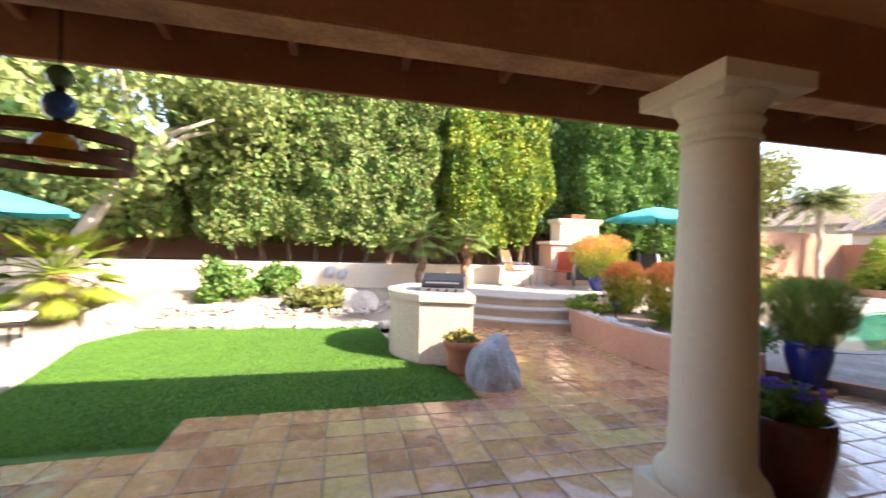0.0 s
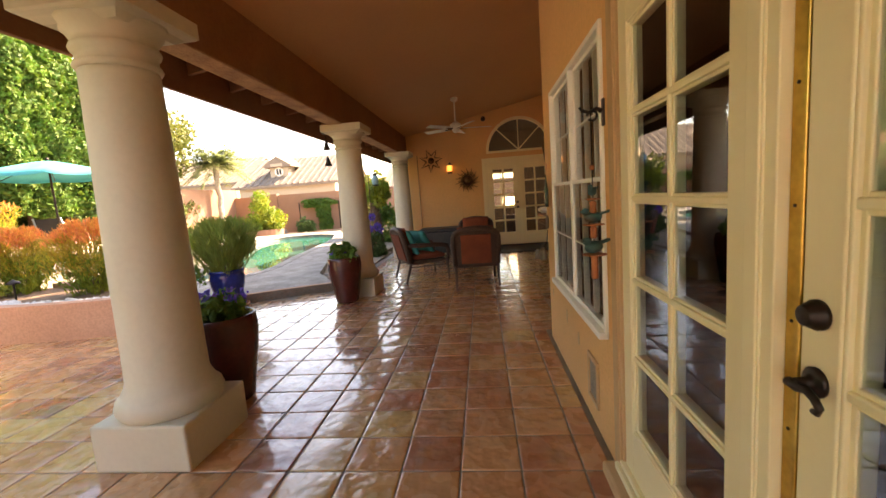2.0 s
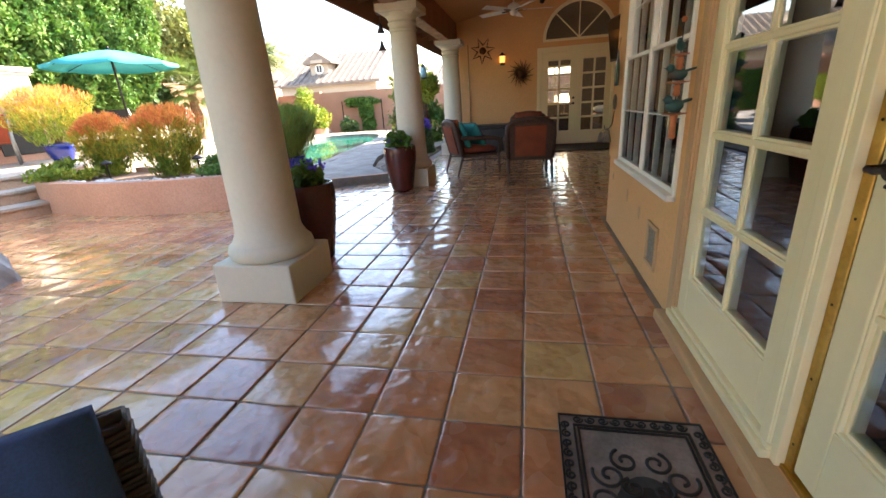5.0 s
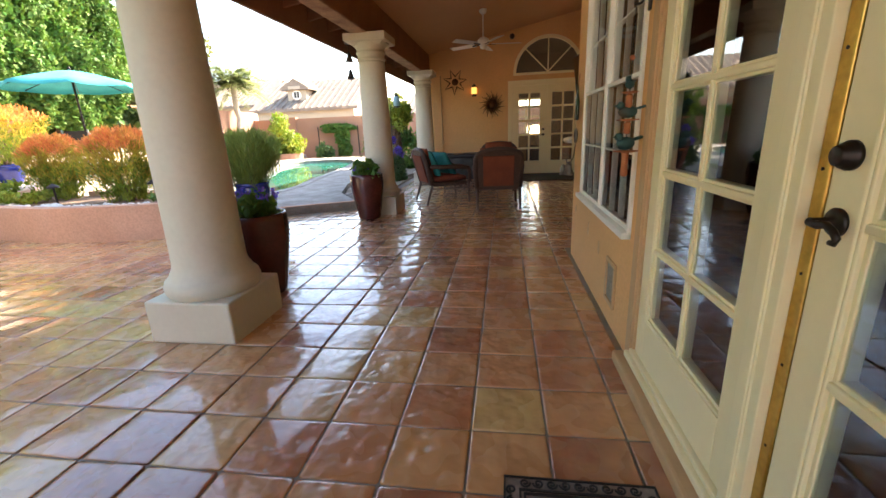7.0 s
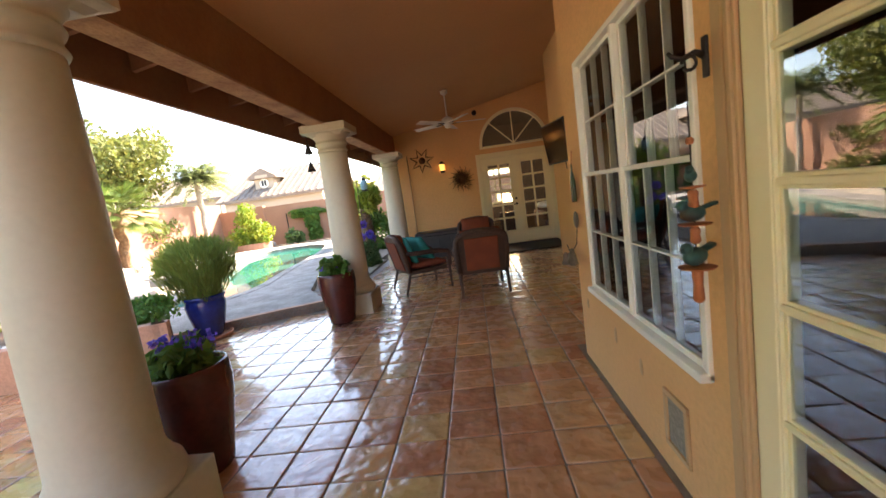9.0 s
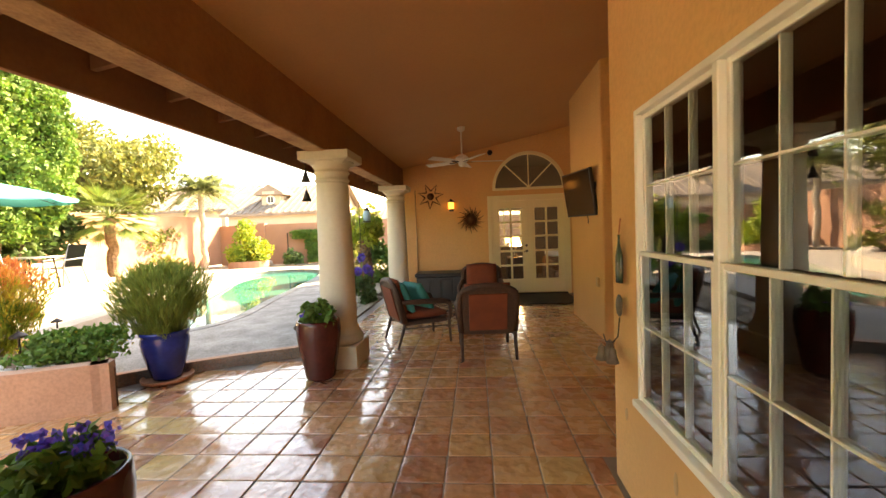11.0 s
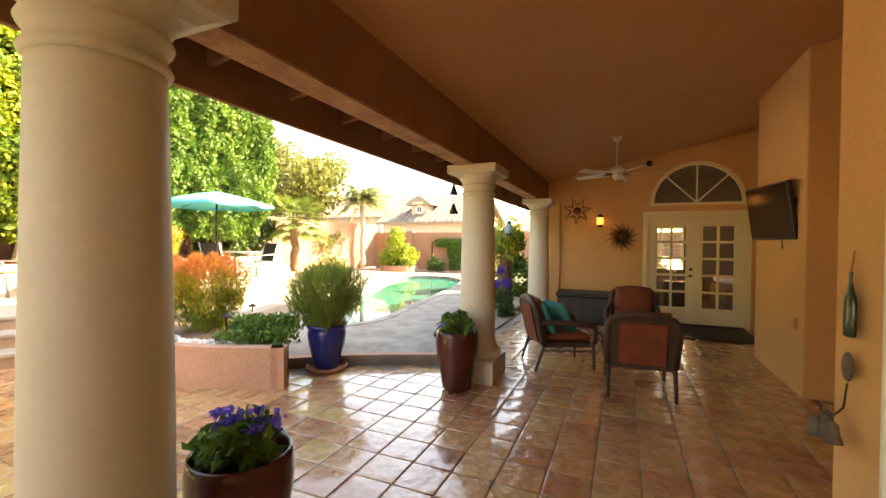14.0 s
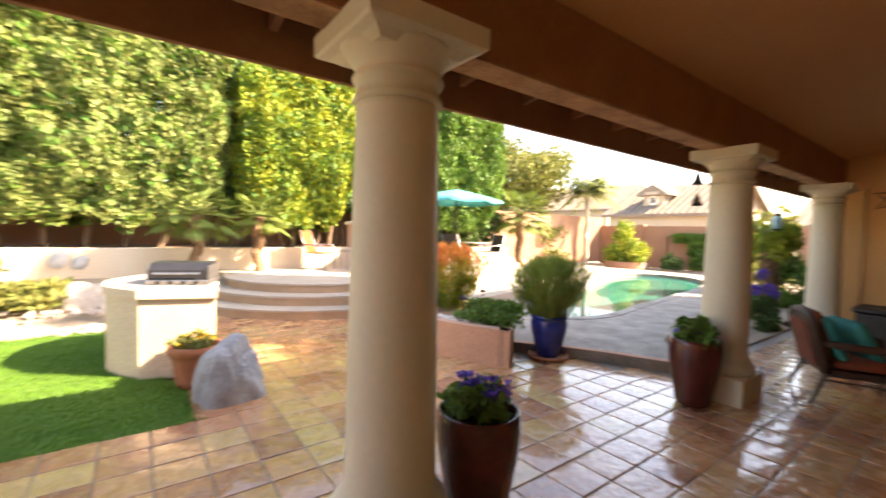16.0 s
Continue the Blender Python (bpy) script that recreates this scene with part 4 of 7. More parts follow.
fan_palm(14.9, 13.2, 0.0, 2.35, 1.5, 31, "short fan palm with a shaggy brown trunk", 0.14, 46)
fan_palm(22.0, 14.8, 0.0, 4.0, 1.6, 32, "tall palm with feathery grey-green fronds and a pale trunk", 0.12, 46, "palm_tree", True)
fan_palm(2.75, 10.9, 0.3, 1.5, 0.95, 33, "low fan palm behind the barbecue counter", 0.09, 30)
fan_palm(4.0, 11.1, 0.5, 1.3, 0.8, 34, "low fan palm behind the barbecue counter", 0.09, 28)
fan_palm(-4.0, 9.3, 0.12, 0.75, 1.25, 35, "low bright green fan palm beside the path", 0.12, 34, leaf=LEAF_LIME)


def twig_bush(name, x, y, z, h, radius, seed, label, tips=True, low=LEAF_GOLD, count=900):
    """An upright shrub of fine twigs: green foot, golden middle, red tips."""
    rng = np.random.default_rng(seed)
    ob = thing(name, pose(x, y, z), label, "shrub")
    bm = bmesh.new()
    for k in range(9):
        a = 2 * math.pi * k / 9
        tube(bm, [(0.03 * math.cos(a), 0.03 * math.sin(a), 0), (radius * 0.45 * math.cos(a), radius * 0.45 * math.sin(a), h * 0.55)], [0.012, 0.006], 5)
    part("stems", bm, BARK, ob)
    def layer(n, t0, t1):
        t = rng.uniform(t0, t1, n)
        r = radius * (0.55 + 0.72 * np.sin(np.clip(t, 0, 1) * np.pi * 0.62)) * np.sqrt(rng.uniform(0.15, 1.0, n))
        r = np.where(t > 0.8, r * np.sqrt(np.clip((1.12 - t) / 0.32, 0.1, 1)), r)
        a = rng.uniform(0, 2 * np.pi, n)
        lump = 1 + 0.14 * np.sin(a * 4 + seed) + 0.1 * np.sin(a * 7 + t * 8)
        pts = np.stack([r * np.cos(a) * lump, r * np.sin(a) * lump, t * h + 0.06 * np.sin(a * 5 + seed) * h], axis=1)
        ways = np.stack([np.cos(a) * r / radius * 0.5, np.sin(a) * r / radius * 0.5, np.ones(n)], axis=1)
        return pts, ways
    for label_, (t0, t1), mat, n in (("green foot twigs", (0.05, 0.6), LEAF_LIME if tips else low, count), ("golden twigs", (0.35, 0.85), low, count), ("red twig tips", (0.82, 1.05), LEAF_RED if tips else low, int(count * 0.8))):
        pts, ways = layer(n * (4 if tips else 2), t0, t1)
        leaves("foliage", pts, 0.013 if tips else 0.009, mat, ob, seed + int(t0 * 100), 6.5 if tips else 15.0, 0, label_ if tips else "", ways=ways + rng.normal(size=ways.shape) * (0.38 if tips else 0.12))
    return ob


twig_bush("fire_stick_bush", 5.88, 7.30, 0.36, 0.86, 0.31, 41, "golden shrub with red twig tips in the planter")
twig_bush("fire_stick_bush", 5.60, 5.88, 0.36, 0.90, 0.37, 42, "golden shrub with red twig tips in the planter")


def mound(name, x, y, z, rx, ry, h, mat, seed, count, label, size=0.05, blossoms=None):
    rng = np.random.default_rng(seed)
    ob = thing(name, pose(x, y, z), label, "plant")
    pts = blob_points(rng, count, (0, 0, h * 0.4), (rx, ry, h * 0.62), 18, 0.1)
    pts[:, 2] = np.abs(pts[:, 2])
    leaves("foliage", pts, size, mat, ob, seed, 1.8, 0.5)
    if blossoms:
        hue, n, s, lift = blossoms
        heads = blob_points(rng, n, (0, 0, h * 0.55 + lift), (rx * 0.95, ry * 0.95, h * 0.5), 9, 0.3)
        leaves("blossoms", np.repeat(heads, 5, axis=0) + rng.normal(size=(n * 5, 3)) * s * 0.35, s, hue, ob, seed + 3, 1.1, 0.6, "open blossoms")
    return ob


mound("groundcover", 5.28, 7.45, 0.40, 0.42, 0.35, 0.26, LEAF_LIME, 51, 1800, "low bright green groundcover in the planter", 0.035)
mound("groundcover", 5.42, 4.78, 0.38, 0.42, 0.52, 0.26, LEAF_GREEN, 52, 2600, "low green groundcover trailing over the planter edge", 0.035, (YELLOW, 14, 0.018, 0))
mound("desert_shrub", 0.3, 9.7, 0.12, 0.7, 0.5, 0.5, LEAF_OLIVE, 53, 1500, "dry low olive shrub in the gravel bed", 0.07)
mound("flower_shrub", -1.6, 10.4, 0.25, 0.6, 0.5, 0.85, LEAF_GREEN, 54, 1800, "loose green shrub in the gravel bed", 0.07)
mound("flower_shrub", -0.6, 10.8, 0.3, 0.5, 0.45, 0.7, LEAF_GREEN, 55, 1800, "loose green shrub in the gravel bed", 0.07)
mound("desert_shrub", 19.5, 16.0, 0.0, 1.9, 1.2, 2.0, LEAF_OLIVE, 56, 5000, "broad grey-green desert shrub", 0.12)
mound("golden_shrub", 21.0, 11.9, 0.30, 1.0, 0.95, 1.75, LEAF_LIME, 23, 4200, "dense yellow-green shrub in a low brick ring", 0.09)
mound("desert_shrub", 22.6, 10.4, 0.0, 0.5, 0.5, 0.7, LEAF_DARK, 57, 900, "small dark shrub at the boundary wall", 0.09)
mound("desert_shrub", 12.2, 13.9, 0.0, 1.4, 1.0, 1.6, LEAF_DARK, 58, 2600, "dark shrub under the hedge", 0.12)
mound("iris_clump", 10.2, 3.26, 0.03, 0.40, 0.26, 0.52, LEAF_DARK, 59, 1500, "leafy dark green clump beside the porch", 0.045)
mound("vine", 23.8, 10.0, 1.30, 0.2, 1.1, 0.42, LEAF_GREEN, 60, 2600, "green vine trained on the boundary wall", 0.10)
mound("vine", 23.8, 9.75, 0.0, 0.28, 0.42, 1.5, LEAF_GREEN, 61, 1900, "green vine trained on the boundary wall", 0.10)


def shaggy_stump(x, y, z, h, r, label):
    """A thick trunk clad in old leaf bases, with a loose head of yellow-green leaves."""
    ob = thing("desert_palm", pose(x, y, z), label, "palm")
    rng = random.Random(12)
    part("trunk", tube(bmesh.new(), [(0, 0, -0.03), (0.02, 0, h * 0.5), (0, 0.01, h)], [r * 0.8, r * 0.9, r * 0.55], 12), PALM_BARK, ob)
    bm = bmesh.new()
    for k in range(190):
        a, t = 2.4 * k, k / 190
        rr = r * (0.85 + 0.1 * math.sin(t * 3.1)) * (1 - 0.35 * t)
        root = Vector((rr * math.cos(a), rr * math.sin(a), h * t))
        out = Vector((math.cos(a), math.sin(a), 0.9 + rng.uniform(-0.2, 0.3))).normalized()
        side = Vector((-math.sin(a), math.cos(a), 0)) * 0.030
        tip = root + out * rng.uniform(0.07, 0.11)
        v = [bm.verts.new(q) for q in (root - side, root + side, tip + side * 0.3, tip - side * 0.3)]
        bm.faces.new(v)
    part("leaf_bases", bm, BARK, ob, "rows of dry leaf bases")
    gen = np.random.default_rng(8)
    pts = blob_points(gen, 700, (0, 0, h + 0.22), (r * 2.6, r * 2.6, 0.36), 14, 0.2)
    leaves("crown", pts, 0.05, LEAF_LIME, ob, 9, 4.0, 0.7, "loose yellow-green leaves")
    return ob


shaggy_stump(11.1, 3.42, 0.03, 1.25, 0.17, "thick shaggy palm stump beside the porch")


def agapanthus(x, y, z, h, seed):
    """A stalk with a ball of violet florets."""
    ob = thing("violet_flower", pose(x, y, z), "violet ball flower on a tall green stalk", "flower", "violet flowers")
    part("stalk", tube(bmesh.new(), [(0, 0, 0), (0.02, 0.01, h * 0.6), (0.03, 0, h)], 0.007, 5), LEAF_GREEN, ob)
    gen = np.random.default_rng(seed)
    way = gen.normal(size=(240, 3))
    way /= np.linalg.norm(way, axis=1)[:, None]
    leaves("florets", way * 0.085 * gen.uniform(0.6, 1.0, (240, 1)) + np.array((0.03, 0, h)), 0.026, PURPLE, ob, seed, 2.2, 0, "violet florets", ways=way)


for k, (fx, fy, fh) in enumerate(((10.3, 3.30, 0.92), (10.1, 3.14, 0.70), (10.0, 3.30, 0.66), (10.45, 3.18, 0.58))):
    agapanthus(fx, fy, 0.03, fh, 70 + k)
mound("desert_shrub", 15.0, 4.75, 0.0, 0.9, 0.8, 2.3, LEAF_OLIVE, 63, 1700, "loose olive desert bush beyond the porch", 0.12)
mound("desert_shrub", 13.6, 3.7, 0.0, 0.5, 0.45, 1.2, LEAF_GREEN, 64, 1100, "green shrub beyond the porch", 0.09)


def bird_feeder(x, y, top):
    ob = thing("bird_feeder", pose(x, y, 0), "hanging pale blue glass bird feeder with a dark cap", "bird feeder")
    part("hook", tube(bmesh.new(), [(0.0, 0, 0.0), (0.0, 0, top + 0.12), (0.02, -0.05, top + 0.22), (0.02, -0.13, top + 0.22), (0.02, -0.16, top + 0.14), (0.02, -0.16, top)], 0.008, 6), BRONZE, ob)
    part("bottle", lathe(bmesh.new(), [(0.03, -0.26), (0.075, -0.24), (0.085, -0.14), (0.07, -0.06), (0.03, -0.03)], 18, pose(0.02, -0.16, top)), material("pale_blue_glass", (0.30, 0.50, 0.56), (0.22, 0.40, 0.47), rough=0.12, scale=8, bump=0.05), ob, "pale blue glass body", True)
    part("cap", lathe(bmesh.new(), [(0.05, -0.04), (0.05, 0.0), (0.01, 0.03)], 16, pose(0.02, -0.16, top)), BRONZE, ob)
    part("tray", lathe(bmesh.new(), [(0.04, -0.29), (0.09, -0.28), (0.09, -0.265), (0.04, -0.26)], 16, pose(0.02, -0.16, top)), BRONZE, ob)


bird_feeder(10.6, 3.38, 1.98)
mound("spiky_plant", 12.6, 9.9, 0.12, 0.35, 0.35, 0.6, LEAF_LIME, 65, 500, "small yucca beside the pool", 0.09)


def boulder(name, x, y, z, rx, ry, rz, mat, seed, label, cuts=3):
    bm = bmesh.new()
    bmesh.ops.create_icosphere(bm, subdivisions=cuts, radius=1)
    for v in bm.verts:
        c = v.co.copy()
        k = 1 + 0.28 * noise.noise(c * 1.3 + Vector((seed, 0, 0))) + 0.10 * noise.noise(c * 3.5 + Vector((0, seed, 0)))
        v.co = Vector((c.x * rx * k, c.y * ry * k, max(-0.25, c.z) * rz * k))
    for _ in range(5):
        way = Vector((math.sin(seed * 3 + _ * 2.1), math.cos(seed + _ * 1.7), 0.35)).normalized()
        lim = 0.72 * abs(way.x * rx) + 0.72 * abs(way.y * ry) + 0.72 * abs(way.z * rz)
        for v in bm.verts:
            over = v.co.dot(way) - lim * 0.9
            if over > 0:
                v.co -= way * over * 0.85
    ob = mesh_object(name, bm, mat)
    ob.matrix_basis = pose(x, y, z)
    return tagged(ob, label, "rock")


boulder("boulder", 2.42, 4.95, 0.02, 0.30, 0.27, 0.52, SLATE, 3, "pale blue-grey boulder at the corner of the lawn", 4)
for k, (x, y, s) in enumerate(((-2.9, 8.9, 0.45), (-0.9, 8.65, 0.35), (1.15, 9.7, 0.5), (-4.2, 9.6, 0.4), (16.3, 13.9, 0.5), (15.6, 14.5, 0.6), (17.3, 12.9, 0.4), (22.9, 12.0, 0.35), (13.8, 12.7, 0.35))):
    boulder("boulder", x, y, bed_z(x, y) + 0.02 if y < 11.5 else 0.0, s, s * 0.8, s * 0.75, STONE, 10 + k, "weathered pale boulder in the gravel")


def pebbles(name, line, count, seed, low, high, label, z, spread=0.2, mat=STONE):
    """Loose stones along a line, in one mesh."""
    rng = random.Random(seed)
    bm = bmesh.new()
    for _ in range(count):
        k = rng.uniform(0, len(line) - 1.001)
        i = int(k)
        p = Vector(line[i]).lerp(Vector(line[i + 1]), k - i)
        s = rng.uniform(low, high)
        m = pose(p.x + rng.uniform(-spread, spread), p.y + rng.uniform(-spread, spread), z(p.x, p.y) + s * 0.3, rng.uniform(0, 40), rng.uniform(0, 40), rng.uniform(0, 360)) @ Matrix.Diagonal((s, s * rng.uniform(0.6, 1), s * rng.uniform(0.4, 0.7), 1))
        bmesh.ops.create_icosphere(bm, subdivisions=1, radius=1, matrix=m)
    return tagged(mesh_object(name, bm, mat), label, "stones", "", "stuff")


WHITE_STONE = material("white_cobble", (0.78, 0.74, 0.68), (0.62, 0.58, 0.52), rough=0.85, scale=8, bump=0.4)
pebbles("river_stones", [(-2.7, 8.75), (-1.0, 8.6), (0.5, 8.5), (1.6, 8.45)], 150, 5, 0.05, 0.13, "row of pale river stones along the lawn edge", lambda x, y: bed_z(x, y), 0.14)
pebbles("white_cobbles", [(x + 0.3, y + 0.05) for x, y in planter_line[4:36]], 170, 6, 0.03, 0.07, "white cobbles on the planter soil", lambda x, y: 0.36, 0.13, WHITE_STONE)
pebbles("gravel_stones", [(7.2, 3.25), (8.5, 3.4), (10.2, 3.4)], 260, 7, 0.015, 0.045, "loose brown gravel beside the porch", lambda x, y: 0.03, 0.25)
pebbles("bed_stones", [(-5.0, 9.6), (-2.0, 9.9), (1.5, 9.6), (2.6, 10.4)], 500, 8, 0.03, 0.08, "loose stones in the gravel bed", lambda x, y: bed_z(x, y), 0.8)


def grass_blades():
    rng = np.random.default_rng(7)
    n = 90000
    xy = np.stack([rng.uniform(-2.7, 2.2, n), 4.1 + 4.5 * rng.uniform(0, 1, n) ** 1.25], axis=1)
    keep = [i for i in range(n) if inside_outline(xy[i, 0], xy[i, 1], lawn_outline)]
    xy = xy[keep]
    pts = np.concatenate([xy, np.full((len(xy), 1), 0.003)], axis=1)
    ways = np.tile((0.0, 0.0, 1.0), (len(xy), 1)) + rng.normal(size=(len(xy), 3)) * 0.3
    ob = leaves("grass", pts, 0.0065, GRASS, lawn, 8, 5.0, 0, ways=ways)
    ob["kind"] = "stuff"


def inside_outline(x, y, outline):
    hit = False
    for (xa, ya), (xb, yb) in zip(outline, outline[1:] + outline[:1]):
        if (ya > y) != (yb > y) and x < (xb - xa) * (y - ya) / (yb - ya) + xa:
            hit = not hit
    return hit


grass_blades()

# ---- porch things ----
OXBLOOD = material("oxblood_glaze", (0.10, 0.018, 0.015), (0.06, 0.012, 0.011), rough=0.14, scale=5, fine=30, bump=0.06)
COBALT = material("cobalt_glaze", (0.015, 0.03, 0.22), (0.008, 0.016, 0.12), rough=0.12, scale=5, fine=25, bump=0.06)
TERRACOTTA = material("terracotta", (0.50, 0.20, 0.10), (0.40, 0.15, 0.075), rough=0.8, scale=6, bump=0.2, dirt=(0.55, 0.33, 0.22))
WICKER = material("dark_brown_wicker", (0.085, 0.042, 0.026), (0.045, 0.022, 0.015), rough=0.5, scale=40, fine=160, bump=0.9, distance=0.01)
BLACK_WICKER = material("black_wicker", (0.035, 0.03, 0.028), (0.02, 0.017, 0.016), rough=0.32, scale=30, bump=0.3)
RUST = material("rust_cushion", (0.25, 0.062, 0.028), (0.18, 0.044, 0.02), rough=0.9, scale=5, fine=150, bump=0.3)
TEAL = material("teal_pillow", (0.03, 0.30, 0.28), (0.02, 0.23, 0.22), rough=0.9, scale=6, fine=140, bump=0.3)
NAVY = material("navy_canvas", (0.04, 0.10, 0.25), (0.03, 0.08, 0.21), rough=0.9, scale=5, fine=220, bump=0.25)
CANOPY = material("teal_canvas", (0.04, 0.42, 0.44), (0.03, 0.36, 0.39), rough=0.85, scale=3, fine=120, bump=0.15)
BLACK = material("black_plastic", (0.02, 0.02, 0.022), (0.013, 0.013, 0.014), rough=0.35, scale=10, bump=0.05)
STEEL = material("brushed_steel", (0.45, 0.45, 0.44), (0.34, 0.34, 0.33), rough=0.32, metal=1.0, scale=10, bump=0.05)
WHITE = material("white_enamel", (0.78, 0.75, 0.68), (0.72, 0.69, 0.61), rough=0.4, scale=5, bump=0.04)
RUSTED = material("rusted_metal", (0.20, 0.085, 0.035), (0.10, 0.045, 0.02), rough=0.6, metal=0.6, scale=15, bump=0.4)
PATINA = material("green_patina", (0.06, 0.16, 0.15), (0.035, 0.09, 0.085), rough=0.5, metal=0.4, scale=22, bump=0.4, dirt=(0.10, 0.06, 0.04))
CLAY_BEAD = material("orange_clay_bead", (0.52, 0.17, 0.06), (0.42, 0.13, 0.05), rough=0.6, scale=14, bump=0.2)
ORANGE = material("orange_sling", (0.46, 0.085, 0.025), (0.40, 0.07, 0.02), rough=0.85, scale=5, fine=120, bump=0.2)
PINK_STONE = material("rubber_mat_grey", (0.31, 0.255, 0.225), (0.15, 0.125, 0.11), rough=0.7, scale=7, fine=80, bump=0.3, dirt=(0.34, 0.19, 0.165))
MAT_BLACK = material("black_rubber", (0.013, 0.012, 0.012), (0.009, 0.008, 0.008), rough=0.55, scale=12, bump=0.2)
DARK_SOIL = material("potting_soil", (0.045, 0.03, 0.02), (0.03, 0.02, 0.014), rough=0.95, scale=25, bump=0.8)


def pot(name, x, y, mat, profile, label, saucer=False, wall=0.02):
    ob = thing(name, pose(x, y, 0.011), label, "plant pot")
    base = 0.03 if saucer else 0.0
    if saucer:
        bm = bmesh.new()
        lathe(bm, [(0.19, 0), (0.235, 0.01), (0.245, 0.045), (0.232, 0.045), (0.222, 0.022), (0.0, 0.022)], 36, None, False)
        part("saucer", bm, TERRACOTTA, ob, "terracotta saucer", True)
    bm = bmesh.new()
    top_r, top_z = profile[-1]
    inner = [(top_r - wall, top_z - 0.002), (top_r - wall - 0.006, top_z - 0.08)]
    lathe(bm, [(r, z + base) for r, z in profile] + [(top_r - wall * 0.5, top_z + base + 0.006)] + [(r, z + base) for r, z in inner], 40, None, False)
    part("body", bm, mat, ob, "", True)
    bm = bmesh.new()
    lathe(bm, [(0.0, top_z + base - 0.045), (top_r - wall - 0.002, top_z + base - 0.06)], 28, None, False)
    part("soil", bm, DARK_SOIL, ob, "dark potting soil")
    return ob


TALL = [(0.0, 0.0), (0.135, 0.0), (0.15, 0.02), (0.155, 0.06), (0.19, 0.26), (0.215, 0.42), (0.221, 0.50), (0.216, 0.56), (0.212, 0.595)]
BELLY = [(0.0, 0.0), (0.125, 0.0), (0.135, 0.02), (0.17, 0.12), (0.205, 0.24), (0.216, 0.31), (0.208, 0.345), (0.205, 0.36), (0.222, 0.375), (0.222, 0.395)]
pot("tall_pot", 3.19, 2.47, OXBLOOD, TALL, "tall glossy oxblood glazed pot behind the column")
pot("tall_pot", 5.87, 2.52, OXBLOOD, TALL, "tall glossy oxblood glazed pot beside a column")
pot("blue_pot", 5.84, 4.17, COBALT, [(r * 1.04, z * 1.26) for r, z in BELLY], "glossy cobalt blue pot on a terracotta saucer", True)
pot("blue_pot", 7.0, 9.7, COBALT, [(r * 1.15, z * 0.85) for r, z in BELLY], "glossy cobalt blue pot on the upper patio").location.z = 0.52
pot("terracotta_pot", 2.2, 5.42, TERRACOTTA, [(0.0, 0.0), (0.15, 0.0), (0.165, 0.05), (0.19, 0.25), (0.205, 0.30), (0.225, 0.31), (0.228, 0.38)], "terracotta pot beside the barbecue counter")
mound("pansies", 3.19, 2.47, 0.56, 0.165, 0.165, 0.2, LEAF_GREEN, 71, 600, "pansies with purple blossoms in the tall pot", 0.04, (PURPLE, 60, 0.03, 0.03))
mound("pansies", 5.87, 2.52, 0.56, 0.18, 0.18, 0.22, LEAF_GREEN, 72, 600, "green leafy plant with a few pale blossoms", 0.045, (PURPLE, 7, 0.03, 0.02))
mound("marigolds", 2.2, 5.42, 0.36, 0.21, 0.21, 0.12, LEAF_OLIVE, 73, 500, "yellow flowers in the terracotta pot", 0.035, (YELLOW, 30, 0.035, 0.0))
twig_bush("rosemary_bush", 5.84, 4.17, 0.50, 0.66, 0.33, 74, "upright feathery green shrub in the blue pot", False, LEAF_ROSEMARY, 1500)
twig_bush("fire_stick_bush", 7.0, 9.7, 0.84, 0.95, 0.55, 75, "golden shrub with red twig tips in the blue pot")


def cushion(bm, x0, x1, y0, y1, z0, z1, m=None, puff=0.03):
    n = 8
    top, low = [], []
    for i in range(n + 1):
        for j in range(n + 1):
            u, v = i / n, j / n
            e = (math.sin(math.pi * u) * math.sin(math.pi * v)) ** 0.3
            x, y = x0 + (x1 - x0) * u, y0 + (y1 - y0) * v
            mid = (z0 + z1) / 2
            hh = (z1 - z0) / 2 * (0.45 + 0.55 * e) + puff * e * 0.5
            top.append(bm.verts.new((x, y, mid + hh)))
            low.append(bm.verts.new((x, y, mid - hh)))
    for i in range(n):
        for j in range(n):
            a, b, c, d = i * (n + 1) + j, (i + 1) * (n + 1) + j, (i + 1) * (n + 1) + j + 1, i * (n + 1) + j + 1
            bm.faces.new((top[a], top[b], top[c], top[d]))
            bm.faces.new((low[d], low[c], low[b], low[a]))
    rim = [i * (n + 1) for i in range(n + 1)] + [n * (n + 1) + j for j in range(1, n + 1)] + [i * (n + 1) + n for i in range(n - 1, -1, -1)] + [j for j in range(n - 1, 0, -1)]
    for a, b in zip(rim, rim[1:] + rim[:1]):
        bm.faces.new((top[a], low[a], low[b], top[b]))
    bmesh.ops.recalc_face_normals(bm, faces=bm.faces[:])
    if m is not None:
        bmesh.ops.transform(bm, matrix=m, verts=bm.verts[:])
    return bm


